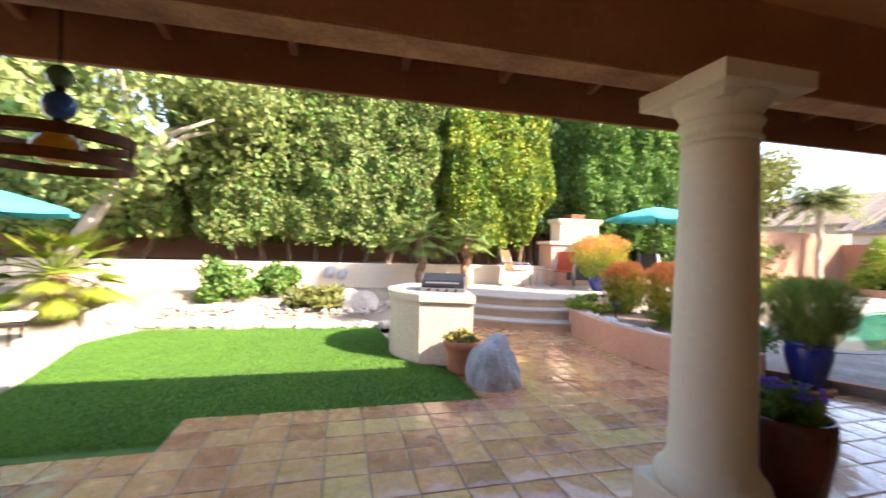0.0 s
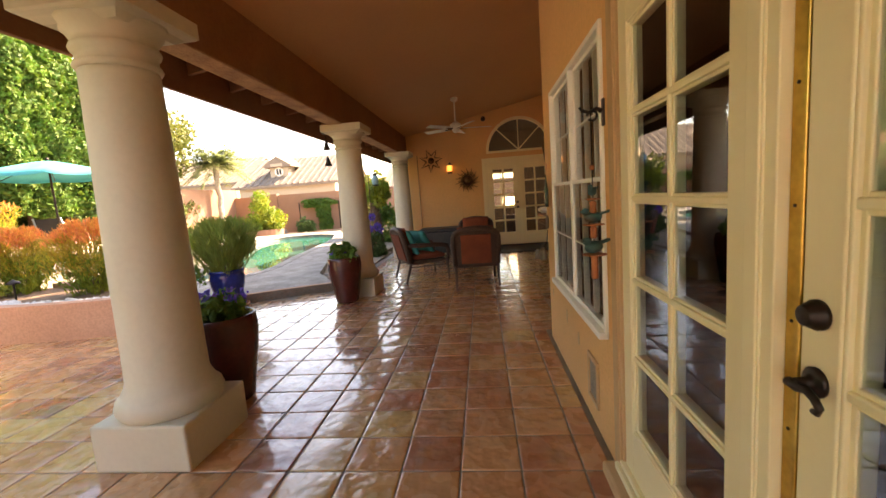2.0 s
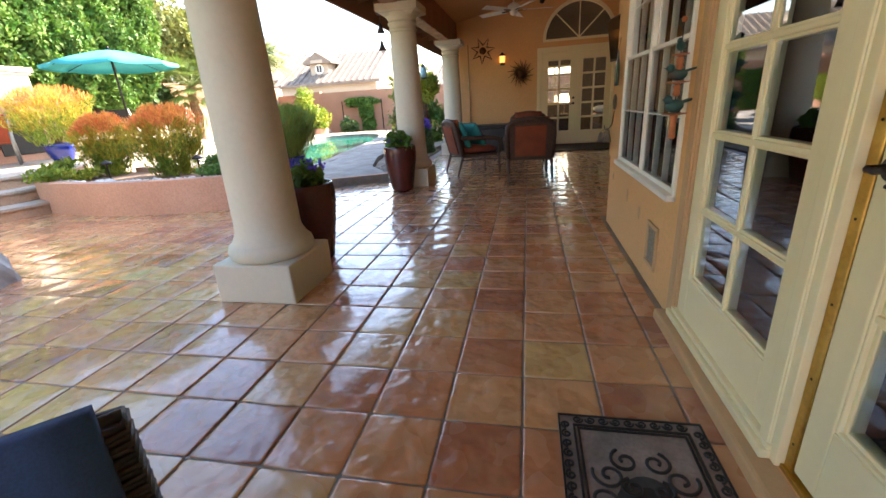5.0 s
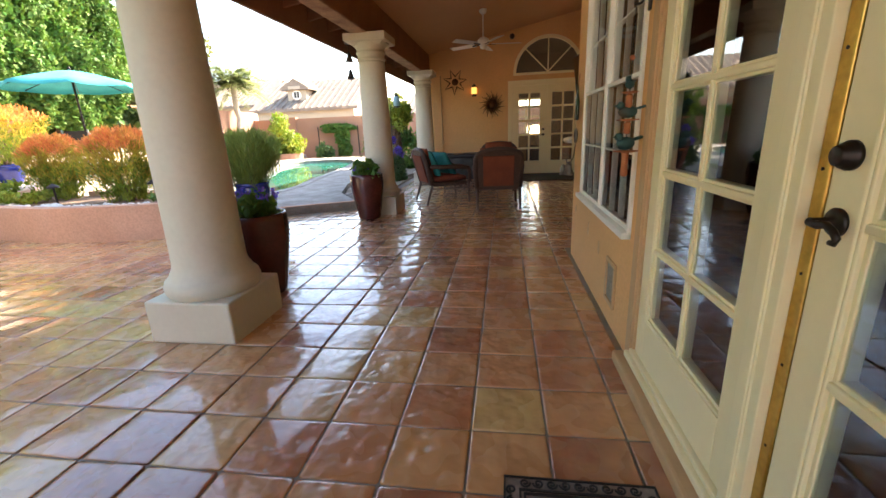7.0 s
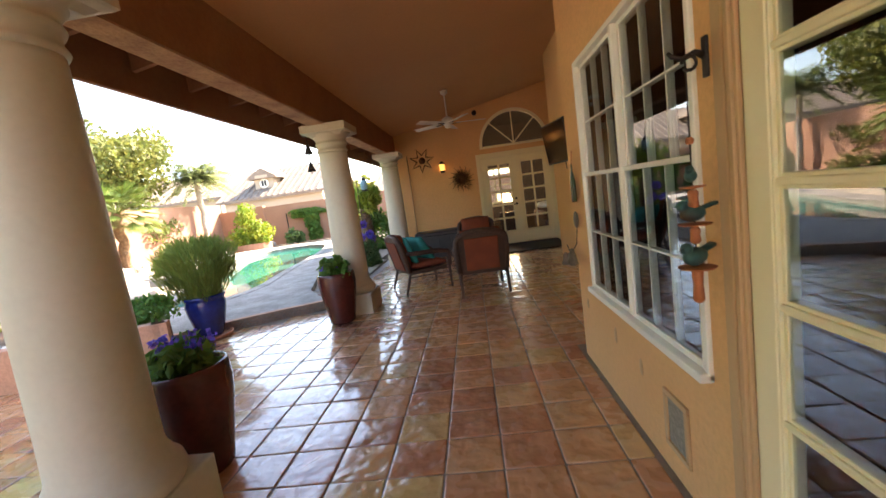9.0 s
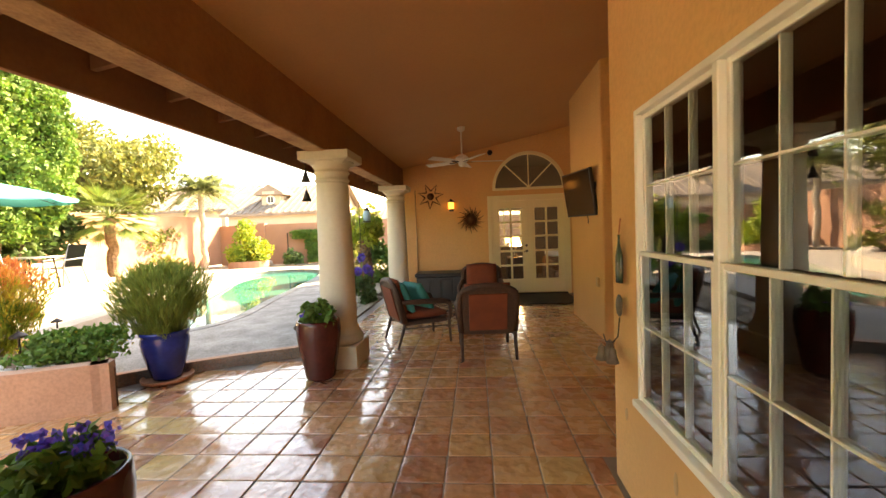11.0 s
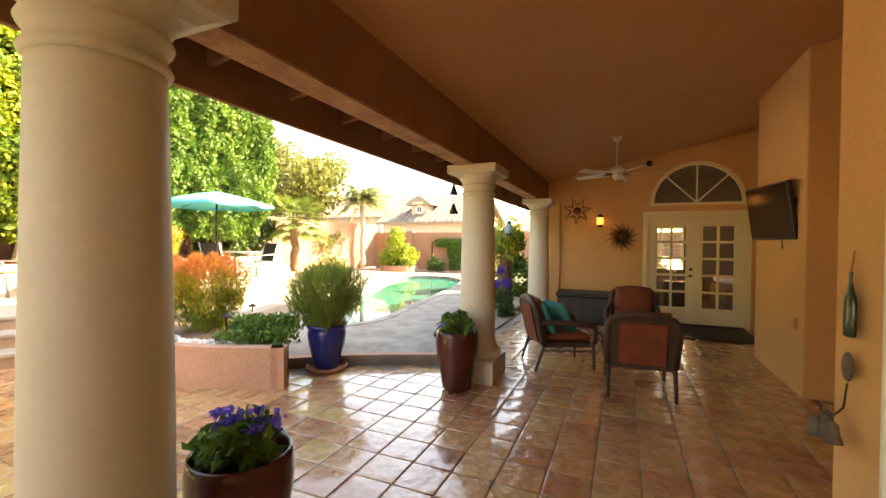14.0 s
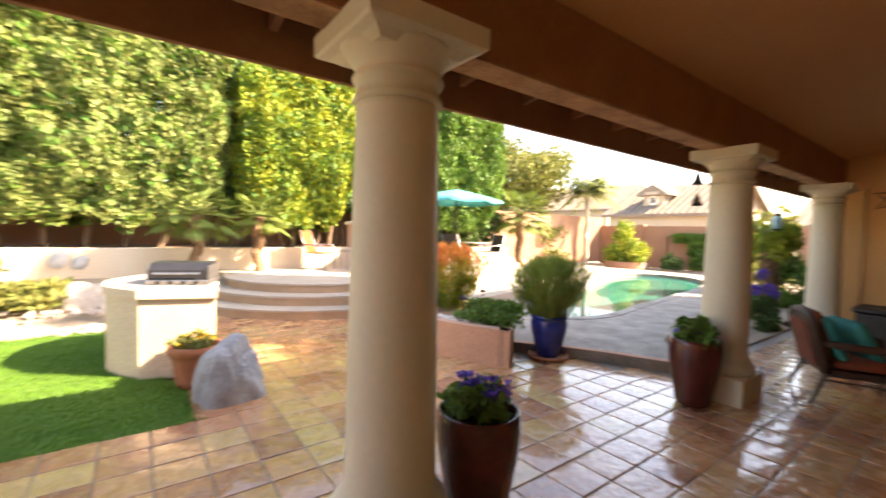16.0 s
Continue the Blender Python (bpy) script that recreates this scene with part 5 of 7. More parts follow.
def porch_chair():
    """A wicker armchair that faces +x; origin on the floor under its middle."""
    ob = thing("wicker_armchair", pose(0, 0, 0), "dark brown wicker armchair with rust cushions", "chair", "porch armchairs")
    part("seat_frame", boxes((-0.28, 0.31, -0.30, 0.30, 0.27, 0.33), bevel=0.02), WICKER, ob)
    lean = pose(-0.27, 0, 0.31, 0, -14)
    bm = bmesh.new()
    outline = [(-0.30, 0), (0.30, 0), (0.315, 0.30)] + [(0.30 * math.cos(radians(a)) * 1.03, 0.42 + 0.12 * math.sin(radians(a))) for a in range(0, 181, 15)] + [(-0.315, 0.30)]
    line3 = [(0, y, z) for y, z in outline[1:-1]] + [(0, -0.315, 0.30), (0, -0.30, 0)]
    tube(bm, line3, 0.038, 8)
    bmesh.ops.transform(bm, matrix=lean, verts=bm.verts[:])
    part("back_frame", bm, WICKER, ob, "thick rolled wicker back frame", True)
    bm = bmesh.new()
    prism(bm, [(y * 0.93, z * 0.97) for y, z in outline], -0.012, 0.012)
    bmesh.ops.transform(bm, matrix=lean @ Matrix(((0, 0, 1, -0.012), (1, 0, 0, 0), (0, 1, 0, 0), (0, 0, 0, 1))), verts=bm.verts[:])
    part("backrest", bm, WICKER, ob, "woven back panel")
    part("seat_cushion", cushion(bmesh.new(), -0.24, 0.31, -0.26, 0.26, 0.33, 0.43), RUST, ob, "rust orange seat cushion", True)
    back = cushion(bmesh.new(), 0.02, 0.46, -0.25, 0.25, 0.0, 0.10)
    bmesh.ops.transform(back, matrix=lean @ pose(0.11, 0, 0.08, 0, -90), verts=back.verts[:])
    part("back_cushion", back, RUST, ob, "rust orange back cushion", True)
    part("back_cloth", boxes((-0.045, -0.03, -0.21, 0.21, 0.03, 0.46), bevel=0.005), RUST, ob, "rust cloth back").matrix_basis = lean
    for s in (-1, 1):
        bm = bmesh.new()
        tube(bm, [(-0.34, s * 0.31, 0.58), (-0.1, s * 0.33, 0.57), (0.2, s * 0.335, 0.555), (0.32, s * 0.335, 0.53), (0.345, s * 0.33, 0.46), (0.34, s * 0.32, 0.32)], [0.03, 0.034, 0.036, 0.036, 0.03, 0.026], 8)
        part("armrest", bm, WICKER, ob, "", True)
        for x0, x1 in ((0.33, 0.345), (-0.26, -0.37)):
            bm = bmesh.new()
            tube(bm, [(x0, s * 0.30, 0.34), ((x0 + x1) / 2, s * 0.30, 0.17), (x1, s * 0.30, 0.0)], [0.024, 0.02, 0.016], 8)
            part("leg", bm, WICKER, ob, "", True)
        part("stretcher", tube(bmesh.new(), [(0.335, s * 0.30, 0.22), (-0.29, s * 0.30, 0.24)], 0.011, 6), WICKER, ob)
    return ob


chair = porch_chair()
chair.matrix_basis = pose(6.68, 0.80, 0.011, 0, 0, 4)
copy_thing(chair, pose(7.24, 1.70, 0.011, 0, 0, -62))
copy_thing(chair, pose(8.5, 0.82, 0.011, 0, 0, 178))
pillow = mesh_object("throw_pillow", cushion(bmesh.new(), -0.20, 0.20, -0.20, 0.20, -0.05, 0.05), TEAL, None, "", True)
pillow.matrix_basis = pose(7.07, 1.85, 0.63, 0, 68, -62)
tagged(pillow, "teal square throw pillow leaning on a wicker armchair", "pillow", "teal pillows")
pillow2 = copy_thing(pillow, pose(7.25, 1.68, 0.61, 0, 60, -48))


def deck_box():
    ob = thing("deck_box", pose(10.42, 1.5, 0.011), "dark grey plastic storage box against the end wall", "storage box")
    part("body", boxes((-0.30, 0.30, -0.62, 0.62, 0.0, 0.50), bevel=0.02), BLACK, ob)
    for k in range(5):
        part("panel", boxes((-0.308, -0.298, -0.58 + 0.235 * k, -0.37 + 0.235 * k, 0.05, 0.45), bevel=0.006), BLACK, ob)
    part("lid", boxes((-0.33, 0.32, -0.65, 0.65, 0.505, 0.575), bevel=0.02), BLACK, ob)
    return ob


deck_box()
FAR_MAT = boxes((9.55, 10.7, -1.02, 0.65, 0.0, 0.018), bevel=0.006)
tagged(mesh_object("runner_mat", FAR_MAT, MAT_BLACK), "dark brown door mat before the glazed doors", "mat").location.z = 0.012


def doormat():
    ob = thing("doormat", pose(1.215, 0.467, 0.012), "grey rubber doormat with black scrollwork border", "doormat")
    hx, hy = 0.39, 0.235
    part("base", boxes((-hx, hx, -hy, hy, 0, 0.008), bevel=0.003), PINK_STONE, ob)
    for inset, w in ((0.0, 0.006), (0.048, 0.007), (0.062, 0.007)):
        x, y = hx - inset, hy - inset
        part("border", boxes((-x, x, y - w, y, 0.007, 0.013), (-x, x, -y, -y + w, 0.007, 0.013), (x - w, x, -y + w, y - w, 0.007, 0.013), (-x, -x + w, -y + w, y - w, 0.007, 0.013)), MAT_BLACK, ob, "raised black border")
    def scroll(cx, cy, r, turn, flip, turns=1.4, width=0.0042):
        pts = []
        for i in range(26):
            a = i / 25 * turns * 2 * math.pi
            rr = r * (1 - 0.8 * i / 25)
            pts.append((cx + rr * math.cos(a * flip + turn), cy + rr * math.sin(a * flip + turn), 0.0105))
        return pts
    for k in range(17):
        for y, f in ((hy - 0.024, 1), (-hy + 0.024, -1)):
            bm = tube(bmesh.new(), scroll(-0.335 + 0.042 * k, y, 0.017, 0 if k % 2 else math.pi, f if k % 2 else -f), 0.0036, 5)
            part("scroll", bm, MAT_BLACK, ob)
    for k in range(9):
        for x, f in ((hx - 0.024, 1), (-hx + 0.024, -1)):
            bm = tube(bmesh.new(), scroll(x, -0.168 + 0.042 * k, 0.017, math.pi / 2 if k % 2 else -math.pi / 2, f if k % 2 else -f), 0.0036, 5)
            part("scroll", bm, MAT_BLACK, ob)
    for s in (-1, 1):
        for cx, cy, r, turn in ((0.20, 0.045, 0.045, 0.4), (0.14, 0.10, 0.05, 1.2), (0.05, 0.13, 0.055, 2.0), (-0.05, 0.12, 0.05, 2.6), (-0.14, 0.09, 0.05, 3.4), (-0.22, 0.05, 0.045, 4.0), (0.10, 0.04, 0.035, 0.2), (-0.08, 0.04, 0.035, 3.0)):
            part("scroll", tube(bmesh.new(), scroll(cx, s * cy, r, s * turn, s, 1.3), 0.0055, 5), MAT_BLACK, ob)
    part("worn_centre", prism(bmesh.new(), arc(-0.10, 0, 0.25, 0, 360, 32, 0.125)[:-1], 0.0075, 0.0086), material("worn_black_rubber", (0.05, 0.045, 0.042), (0.025, 0.022, 0.022), rough=0.6, scale=14, bump=0.3), ob, "dark worn centre panel")
    part("medallion", prism(bmesh.new(), arc(0, 0, 0.11, 0, 360, 28, 0.05)[:-1], 0.0088, 0.0105), MAT_BLACK, ob, "black oval centre")
    return ob


doormat()


def lounge_chair():
    """The low black wicker chair with navy cushions; it faces -x."""
    ob = thing("wicker_lounge_chair", pose(0.80, 1.51, 0.011, 0, 0, 48), "black wicker lounge chair with navy canvas cushions", "chair")
    w, h = 0.66, 0.60
    part("seat_frame", boxes((-0.62, 0.0, 0.04, w - 0.04, 0.10, 0.28), bevel=0.02), BLACK_WICKER, ob)
    def weave(x0, x1, y0, y1, z0, z1, step=0.0125):
        bm = bmesh.new()
        k, z = 0, z0
        while z < z1:
            o = 0.003 if k % 2 else -0.001
            pts = [(x0 - o, y0 - o, z), (x1 + o, y0 - o, z + 0.003), (x1 + o, y1 + o, z), (x0 - o, y1 + o, z - 0.003)]
            fine = []
            for a, b in zip(pts, pts[1:] + pts[:1]):
                n = max(2, int((Vector(b) - Vector(a)).length / 0.04))
                for i in range(n):
                    q = Vector(a).lerp(Vector(b), i / n)
                    q.z += 0.0015 * (1 if (i + k) % 2 else -1)
                    fine.append(tuple(q))
            tube(bm, fine, 0.0068, 5, True)
            k, z = k + 1, z + step
        return bm
    for name, dims in (("arm", (-0.58, -0.02, 0.0, 0.055, 0.02, 0.27)), ("arm", (-0.58, -0.02, w - 0.055, w, 0.02, 0.27)), ("backrest", (0.0, 0.06, 0.0, w, 0.02, h))):
        core = part(name, boxes(dims, bevel=0.015), BLACK_WICKER, ob)
        x0, x1, y0, y1, z0, z1 = dims
        mesh_object("weave", weave(x0, x1, y0, y1, z0 + 0.2, z1 - 0.005), BLACK_WICKER, core, "glossy woven strands", True)["kind"] = "stuff"
        top = part("rim", tube(bmesh.new(), [(x0, (y0 + y1) / 2, z1), (x1, (y0 + y1) / 2, z1)] if x1 - x0 > 0.2 else [((x0 + x1) / 2, y0, z1), ((x0 + x1) / 2, y1, z1)], 0.014, 8), BLACK_WICKER, core, "", True)
    part("seat_cushion", cushion(bmesh.new(), -0.60, -0.14, 0.07, w - 0.07, 0.28, 0.40), NAVY, ob, "navy canvas seat cushion", True)
    back = cushion(bmesh.new(), 0.0, 0.37, 0.03, w - 0.03, -0.055, 0.055, None, 0.015)
    bmesh.ops.transform(back, matrix=pose(-0.065, 0, 0.29, 0, -82), verts=back.verts[:])
    part("back_cushion", back, NAVY, ob, "navy canvas back cushion with a white label", True)
    part("label", boxes((-0.012, 0.02, 0.045, 0.058, 0.585, 0.597)), WHITE, ob, "white sewn-in label")
    for x in (-0.58, 0.02):
        for y in (0.03, w - 0.03):
            part("leg", boxes((x - 0.02, x + 0.02, y - 0.02, y + 0.02, 0.0, 0.12), bevel=0.004), BLACK, ob)
    return ob


lounge_chair()


def ceiling_fan():
    x, y = 8.5, 1.06
    top = ceiling_z(y)
    ob = thing("ceiling_fan", pose(x, y, top), "white five-blade ceiling fan on a short rod", "ceiling fan")
    part("canopy", lathe(bmesh.new(), [(0.0, 0.01), (0.065, 0.0), (0.062, -0.05), (0.03, -0.075), (0.014, -0.08)], 24, None, False), WHITE, ob, "", True)
    part("rod", tube(bmesh.new(), [(0, 0, -0.05), (0, 0, -0.46)], 0.013, 10), WHITE, ob)
    part("motor", lathe(bmesh.new(), [(0.02, -0.43), (0.06, -0.45), (0.10, -0.48), (0.105, -0.53), (0.08, -0.56), (0.06, -0.575), (0.055, -0.61), (0.03, -0.63), (0.0, -0.635)], 28, None, False), WHITE, ob, "", True)
    for k in range(5):
        a = 64 + 72 * k
        m = pose(0, 0, -0.55, 0, 0, a) @ pose(0, 0, 0, 12)
        blade = part("blade", boxes((0.16, 0.66, -0.065, 0.065, -0.005, 0.005), bevel=0.004), WHITE, ob)
        blade.matrix_basis = m
        part("bracket", boxes((0.07, 0.22, -0.018, 0.018, -0.012, -0.005), bevel=0.002), BRONZE, blade)
    return ob


ceiling_fan()


def television():
    ob = thing("television", pose(7.69, -0.56, 1.89, -8, 0, 9.6), "flat black television on a swing arm mount", "television")
    part("body", boxes((-0.46, 0.46, -0.03, 0.02, -0.31, 0.31), bevel=0.008), BLACK, ob)
    SCREEN = bpy.data.materials.new("glossy_screen")
    SCREEN.use_nodes = True
    s = SCREEN.node_tree.nodes["Principled BSDF"]
    s.inputs["Base Color"].default_value, s.inputs["Roughness"].default_value = (0.01, 0.01, 0.012, 1), 0.12
    part("screen", boxes((-0.44, 0.44, 0.021, 0.024, -0.285, 0.29)), SCREEN, ob, "glossy dark screen")
    part("mount_arm", tube(bmesh.new(), [(-0.2, -0.02, 0), (-0.25, -0.06, 0), (-0.3, -0.09, 0)], 0.02, 8), BLACK, ob)
    part("wall_plate", boxes((-0.42, -0.22, -0.075, -0.06, -0.12, 0.12), bevel=0.005), BLACK, ob)
    for k in range(2):
        part("cable", tube(bmesh.new(), [(-0.3 + 0.25 * k, -0.05, -0.25), (-0.29 + 0.25 * k, -0.06, -0.36), (-0.3 + 0.25 * k, -0.05, -0.42), (-0.27 + 0.25 * k, -0.06, -0.40)], 0.006, 6), BLACK, ob)
    return ob


television()


def star_ornament(y, z, r, points, label, plain):
    ob = thing("wall_star", pose(FAR_X - 0.012, y, z, 0, 0, 0), label, "wall ornament")
    if plain:
        for k in range(points):
            a, b, c = (2 * math.pi * (k + d) / points + 0.3 for d in (-0.5, 0, 0.5))
            inner = [(0, r * 0.42 * math.cos(t), r * 0.42 * math.sin(t)) for t in (a, c)]
            tip = (-0.01, r * math.cos(b), r * math.sin(b))
            part("ray", tube(bmesh.new(), [inner[0], tip, inner[1]], 0.013, 6), RUSTED, ob, "", True)
    else:
        for k in range(points):
            a = 2 * math.pi * k / points
            ln = r * (1.0 if k % 2 else 0.78)
            part("ray", tube(bmesh.new(), [(0, r * 0.25 * math.cos(a), r * 0.25 * math.sin(a)), (-0.015, ln * 0.6 * math.cos(a + 0.10), ln * 0.6 * math.sin(a + 0.10)), (0, ln * math.cos(a - 0.04), ln * math.sin(a - 0.04))], [0.016, 0.011, 0.003], 6), RUSTED, ob, "", True)
    bm = bmesh.new()
    lathe(bm, [(0.0, 0.05), (r * 0.12, 0.045), (r * 0.22, 0.025), (r * 0.27, 0.0)], 24, pose(0, 0, 0, 0, -90), False)
    part("disc", bm, RUSTED, ob, "domed centre", True)
    return ob


star_ornament(1.84, 2.20, 0.28, 7, "open rusted metal star on the wall", True)
star_ornament(0.98, 1.66, 0.30, 28, "rusted metal sunburst on the wall", False)


def sconce():
    x, y, z = FAR_X, 1.39, 1.97
    ob = thing("wall_sconce", pose(x, y, z), "small bronze wall lantern, lit", "wall lamp")
    part("back_plate", boxes((-0.02, 0.0, -0.05, 0.05, -0.11, 0.12), bevel=0.008), BRONZE, ob)
    part("cap", lathe(bmesh.new(), [(0.0, 0.16), (0.02, 0.14), (0.075, 0.09), (0.078, 0.08)], 16, pose(-0.09, 0, 0), True), BRONZE, ob)
    part("shade", lathe(bmesh.new(), [(0.058, -0.07), (0.062, 0.08)], 20, pose(-0.09, 0, 0), False), glow_material("lit_amber_glass", (1.0, 0.42, 0.10), 0.25), ob, "glowing amber glass", True)
    part("foot", lathe(bmesh.new(), [(0.0, -0.10), (0.03, -0.09), (0.064, -0.075), (0.064, -0.065)], 16, pose(-0.09, 0, 0), True), BRONZE, ob)
    part("arm", tube(bmesh.new(), [(-0.01, 0, 0.06), (-0.05, 0, 0.11), (-0.09, 0, 0.10)], 0.01, 6), BRONZE, ob)
    return ob


sconce()
bm = lathe(bmesh.new(), [(0.0, 0.09), (0.04, 0.085), (0.055, 0.06), (0.055, 0.0), (0.05, -0.01)], 18, pose(0, 0, 0, 0, -90), True)
sec = mesh_object("security_camera", bm, BRONZE, None, "", True)
sec.matrix_basis = pose(FAR_X, 0.52, 3.08)
tagged(sec, "small dark dome security camera high on the wall", "camera")


conduit = tagged(mesh_object("wall_conduit", tube(bmesh.new(), [(0, 0, 0.02), (0, 0, 2.35)], 0.011, 8), TAN, None, "", True), "thin tan painted conduit running up the end wall", "conduit")
conduit.matrix_basis = pose(FAR_X - 0.012, 2.18, 0)


def wall_vent():
    ob = thing("wall_vent", pose(2.80, WALL_Y, 0.255), "stucco-coloured metal wall vent near the floor", "vent")
    part("frame", boxes((-0.10, 0.10, 0.0, 0.014, 0.105, 0.13), (-0.10, 0.10, 0.0, 0.014, -0.13, -0.105), (-0.10, -0.075, 0.0, 0.014, -0.105, 0.105), (0.075, 0.10, 0.0, 0.014, -0.105, 0.105), bevel=0.004), TAN, ob)
    part("screen", boxes((-0.075, 0.075, 0.001, 0.004, -0.105, 0.105)), material("wire_mesh", (0.34, 0.31, 0.24), (0.2, 0.18, 0.14), rough=0.6, scale=60, fine=300, bump=0.6), ob)
    return ob


wall_vent()


# small fittings and mended spots on the walls
for x, z, h in ((3.5, 0.40, 0.05), (4.05, 0.44, 0.035), (3.15, 0.36, 0.045)):
    bm = bmesh.new()
    bmesh.ops.create_uvsphere(bm, u_segments=12, v_segments=8, radius=1, matrix=Matrix.Diagonal((0.018, 0.006, h, 1)))
    spot = mesh_object("wall_patch", bm, TAN, None, "", True)
    spot.matrix_basis = pose(x, WALL_Y + 0.001, z)
    tagged(spot, "small mended stucco spot on the house wall", "wall patch", "wall patches")
outlet = tagged(mesh_object("outdoor_outlet", boxes((-0.045, 0.045, 0.0, 0.03, -0.06, 0.06), bevel=0.008), TAN), "tan covered power outlet on the wall", "outlet")
outlet.matrix_basis = pose(7.25, -0.683, 0.72)


def hook_arm():
    ob = thing("wall_hook", pose(2.40, WALL_Y + 0.03, 1.60), "black wrought iron hook on the wall", "hook")
    part("plate", boxes((-0.012, 0.012, 0.0, 0.01, -0.06, 0.05), bevel=0.003), BRONZE, ob)
    pts = [(0, 0.01, 0), (0.005, 0.03, 0.012), (0.012, 0.06, 0.0), (0.02, 0.085, 0.012), (0.022, 0.095, 0.025)]
    part("arm", tube(bmesh.new(), pts, [0.011, 0.009, 0.008, 0.007, 0.005], 8), BRONZE, ob, "", True)
    part("scroll", tube(bmesh.new(), [(0, 0.05 + 0.02 * math.cos(a * 0.5), -0.015 + 0.02 * math.sin(a * 0.5)) for a in range(12)], 0.005, 6), BRONZE, ob, "", True)
    return ob


hook_arm()


def bird(bm, m, s=1.0):
    start = len(bm.verts)
    bmesh.ops.create_uvsphere(bm, u_segments=14, v_segments=10, radius=0.5, matrix=m @ Matrix.Diagonal((0.105 * s, 0.058 * s, 0.062 * s, 1)))
    bmesh.ops.create_uvsphere(bm, u_segments=10, v_segments=8, radius=0.5, matrix=m @ pose(0.043 * s, 0, 0.032 * s) @ Matrix.Diagonal((0.042 * s, 0.038 * s, 0.04 * s, 1)))
    bmesh.ops.create_cone(bm, segments=8, radius1=0.007 * s, radius2=0.0, depth=0.025 * s, matrix=m @ pose(0.072 * s, 0, 0.032 * s, 0, 90), cap_ends=True)
    box(bm, -0.105 * s, -0.035 * s, -0.014 * s, 0.014 * s, -0.004 * s, 0.006 * s, 0.0, m @ pose(0, 0, 0.005 * s, 0, 12))


def bird_chime():
    ob = thing("bird_chime", pose(2.42, 0.18, 0.05), "hanging chime of patina metal birds and orange clay beads", "wind chime")
    part("cord", tube(bmesh.new(), [(0, 0.0, 1.55), (0, 0, 1.45), (0, 0, 0.84)], 0.0022, 5), BRONZE, ob)
    for z0, z1, r in ((1.315, 1.335, 0.012), (1.13, 1.185, 0.015), (1.025, 1.075, 0.015), (0.845, 0.955, 0.016)):
        part("bead", lathe(bmesh.new(), [(r * 0.6, z0), (r, z0 + 0.008), (r * 0.85, (z0 + z1) / 2), (r, z1 - 0.008), (r * 0.6, z1)], 12), CLAY_BEAD, ob, "", True)
    for z, turn, s in ((1.225, 150, 0.6), (1.115, 105, 0.8), (0.985, 120, 0.9)):
        bm = bmesh.new()
        bird(bm, pose(0.008, 0, z, 0, 0, turn), s)
        part("bird", bm, PATINA, ob, "patina green metal bird", True)
        part("perch", lathe(bmesh.new(), [(0.0, z - 0.04), (0.055 * s, z - 0.034), (0.058 * s, z - 0.03), (0.0, z - 0.028)], 16, None, False), CLAY_BEAD, ob, "orange clay disc")
    return ob


bird_chime()


def wall_bottle():
    ob = thing("bottle_ornament", pose(4.04, WALL_Y + 0.03, 0.0), "flattened green glass bottle hung on the wall by a bead chain", "wall ornament")
    bottle = glass_bottle = material("green_bottle_glass", (0.035, 0.07, 0.025), (0.02, 0.03, 0.03), rough=0.1, scale=14, bump=0.2)
    bm = lathe(bmesh.new(), [(0.0, 1.155), (0.035, 1.16), (0.037, 1.20), (0.036, 1.30), (0.02, 1.345), (0.012, 1.37), (0.012, 1.41), (0.014, 1.415)], 16, Matrix.Diagonal((1, 0.45, 1, 1)), True)
    part("bottle", bm, bottle, ob, "", True)
    part("chain", tube(bmesh.new(), [(0, 0, 1.41), (0, -0.01, 1.50)], 0.004, 5), CLAY_BEAD, ob)
    return ob


wall_bottle()


WEATHERED = material("weathered_brown_metal", (0.20, 0.165, 0.13), (0.11, 0.09, 0.07), rough=0.6, metal=0.3, scale=16, bump=0.4)


def wall_bell():
    ob = thing("hanging_bell", pose(4.08, WALL_Y + 0.03, -0.03), "weathered metal bell cluster on a curved wire under an oval disc", "wall ornament")
    bm = bmesh.new()
    bmesh.ops.create_uvsphere(bm, u_segments=14, v_segments=10, radius=0.5, matrix=pose(-0.03, 0, 1.065) @ Matrix.Diagonal((0.075, 0.03, 0.12, 1)))
    part("disc", bm, WEATHERED, ob, "flat oval of weathered metal", True)
    part("wire", tube(bmesh.new(), [(-0.03, 0, 1.0), (-0.03, 0.01, 0.90), (-0.01, 0.03, 0.86), (0.05, 0.05, 0.85), (0.09, 0.05, 0.88)], 0.004, 6), BRONZE, ob)
    for k, (dx, dy, dz) in enumerate(((0.0, 0.05, 0), (0.05, 0.03, 0.01), (0.03, 0.08, -0.01), (-0.03, 0.04, -0.01))):
        part("bell", lathe(bmesh.new(), [(0.004, 0.85 + dz), (0.018, 0.835 + dz), (0.022, 0.80 + dz), (0.034, 0.765 + dz), (0.031, 0.765 + dz)], 12, pose(dx, dy, 0), True), WEATHERED, ob, "", True)
    return ob


wall_bell()


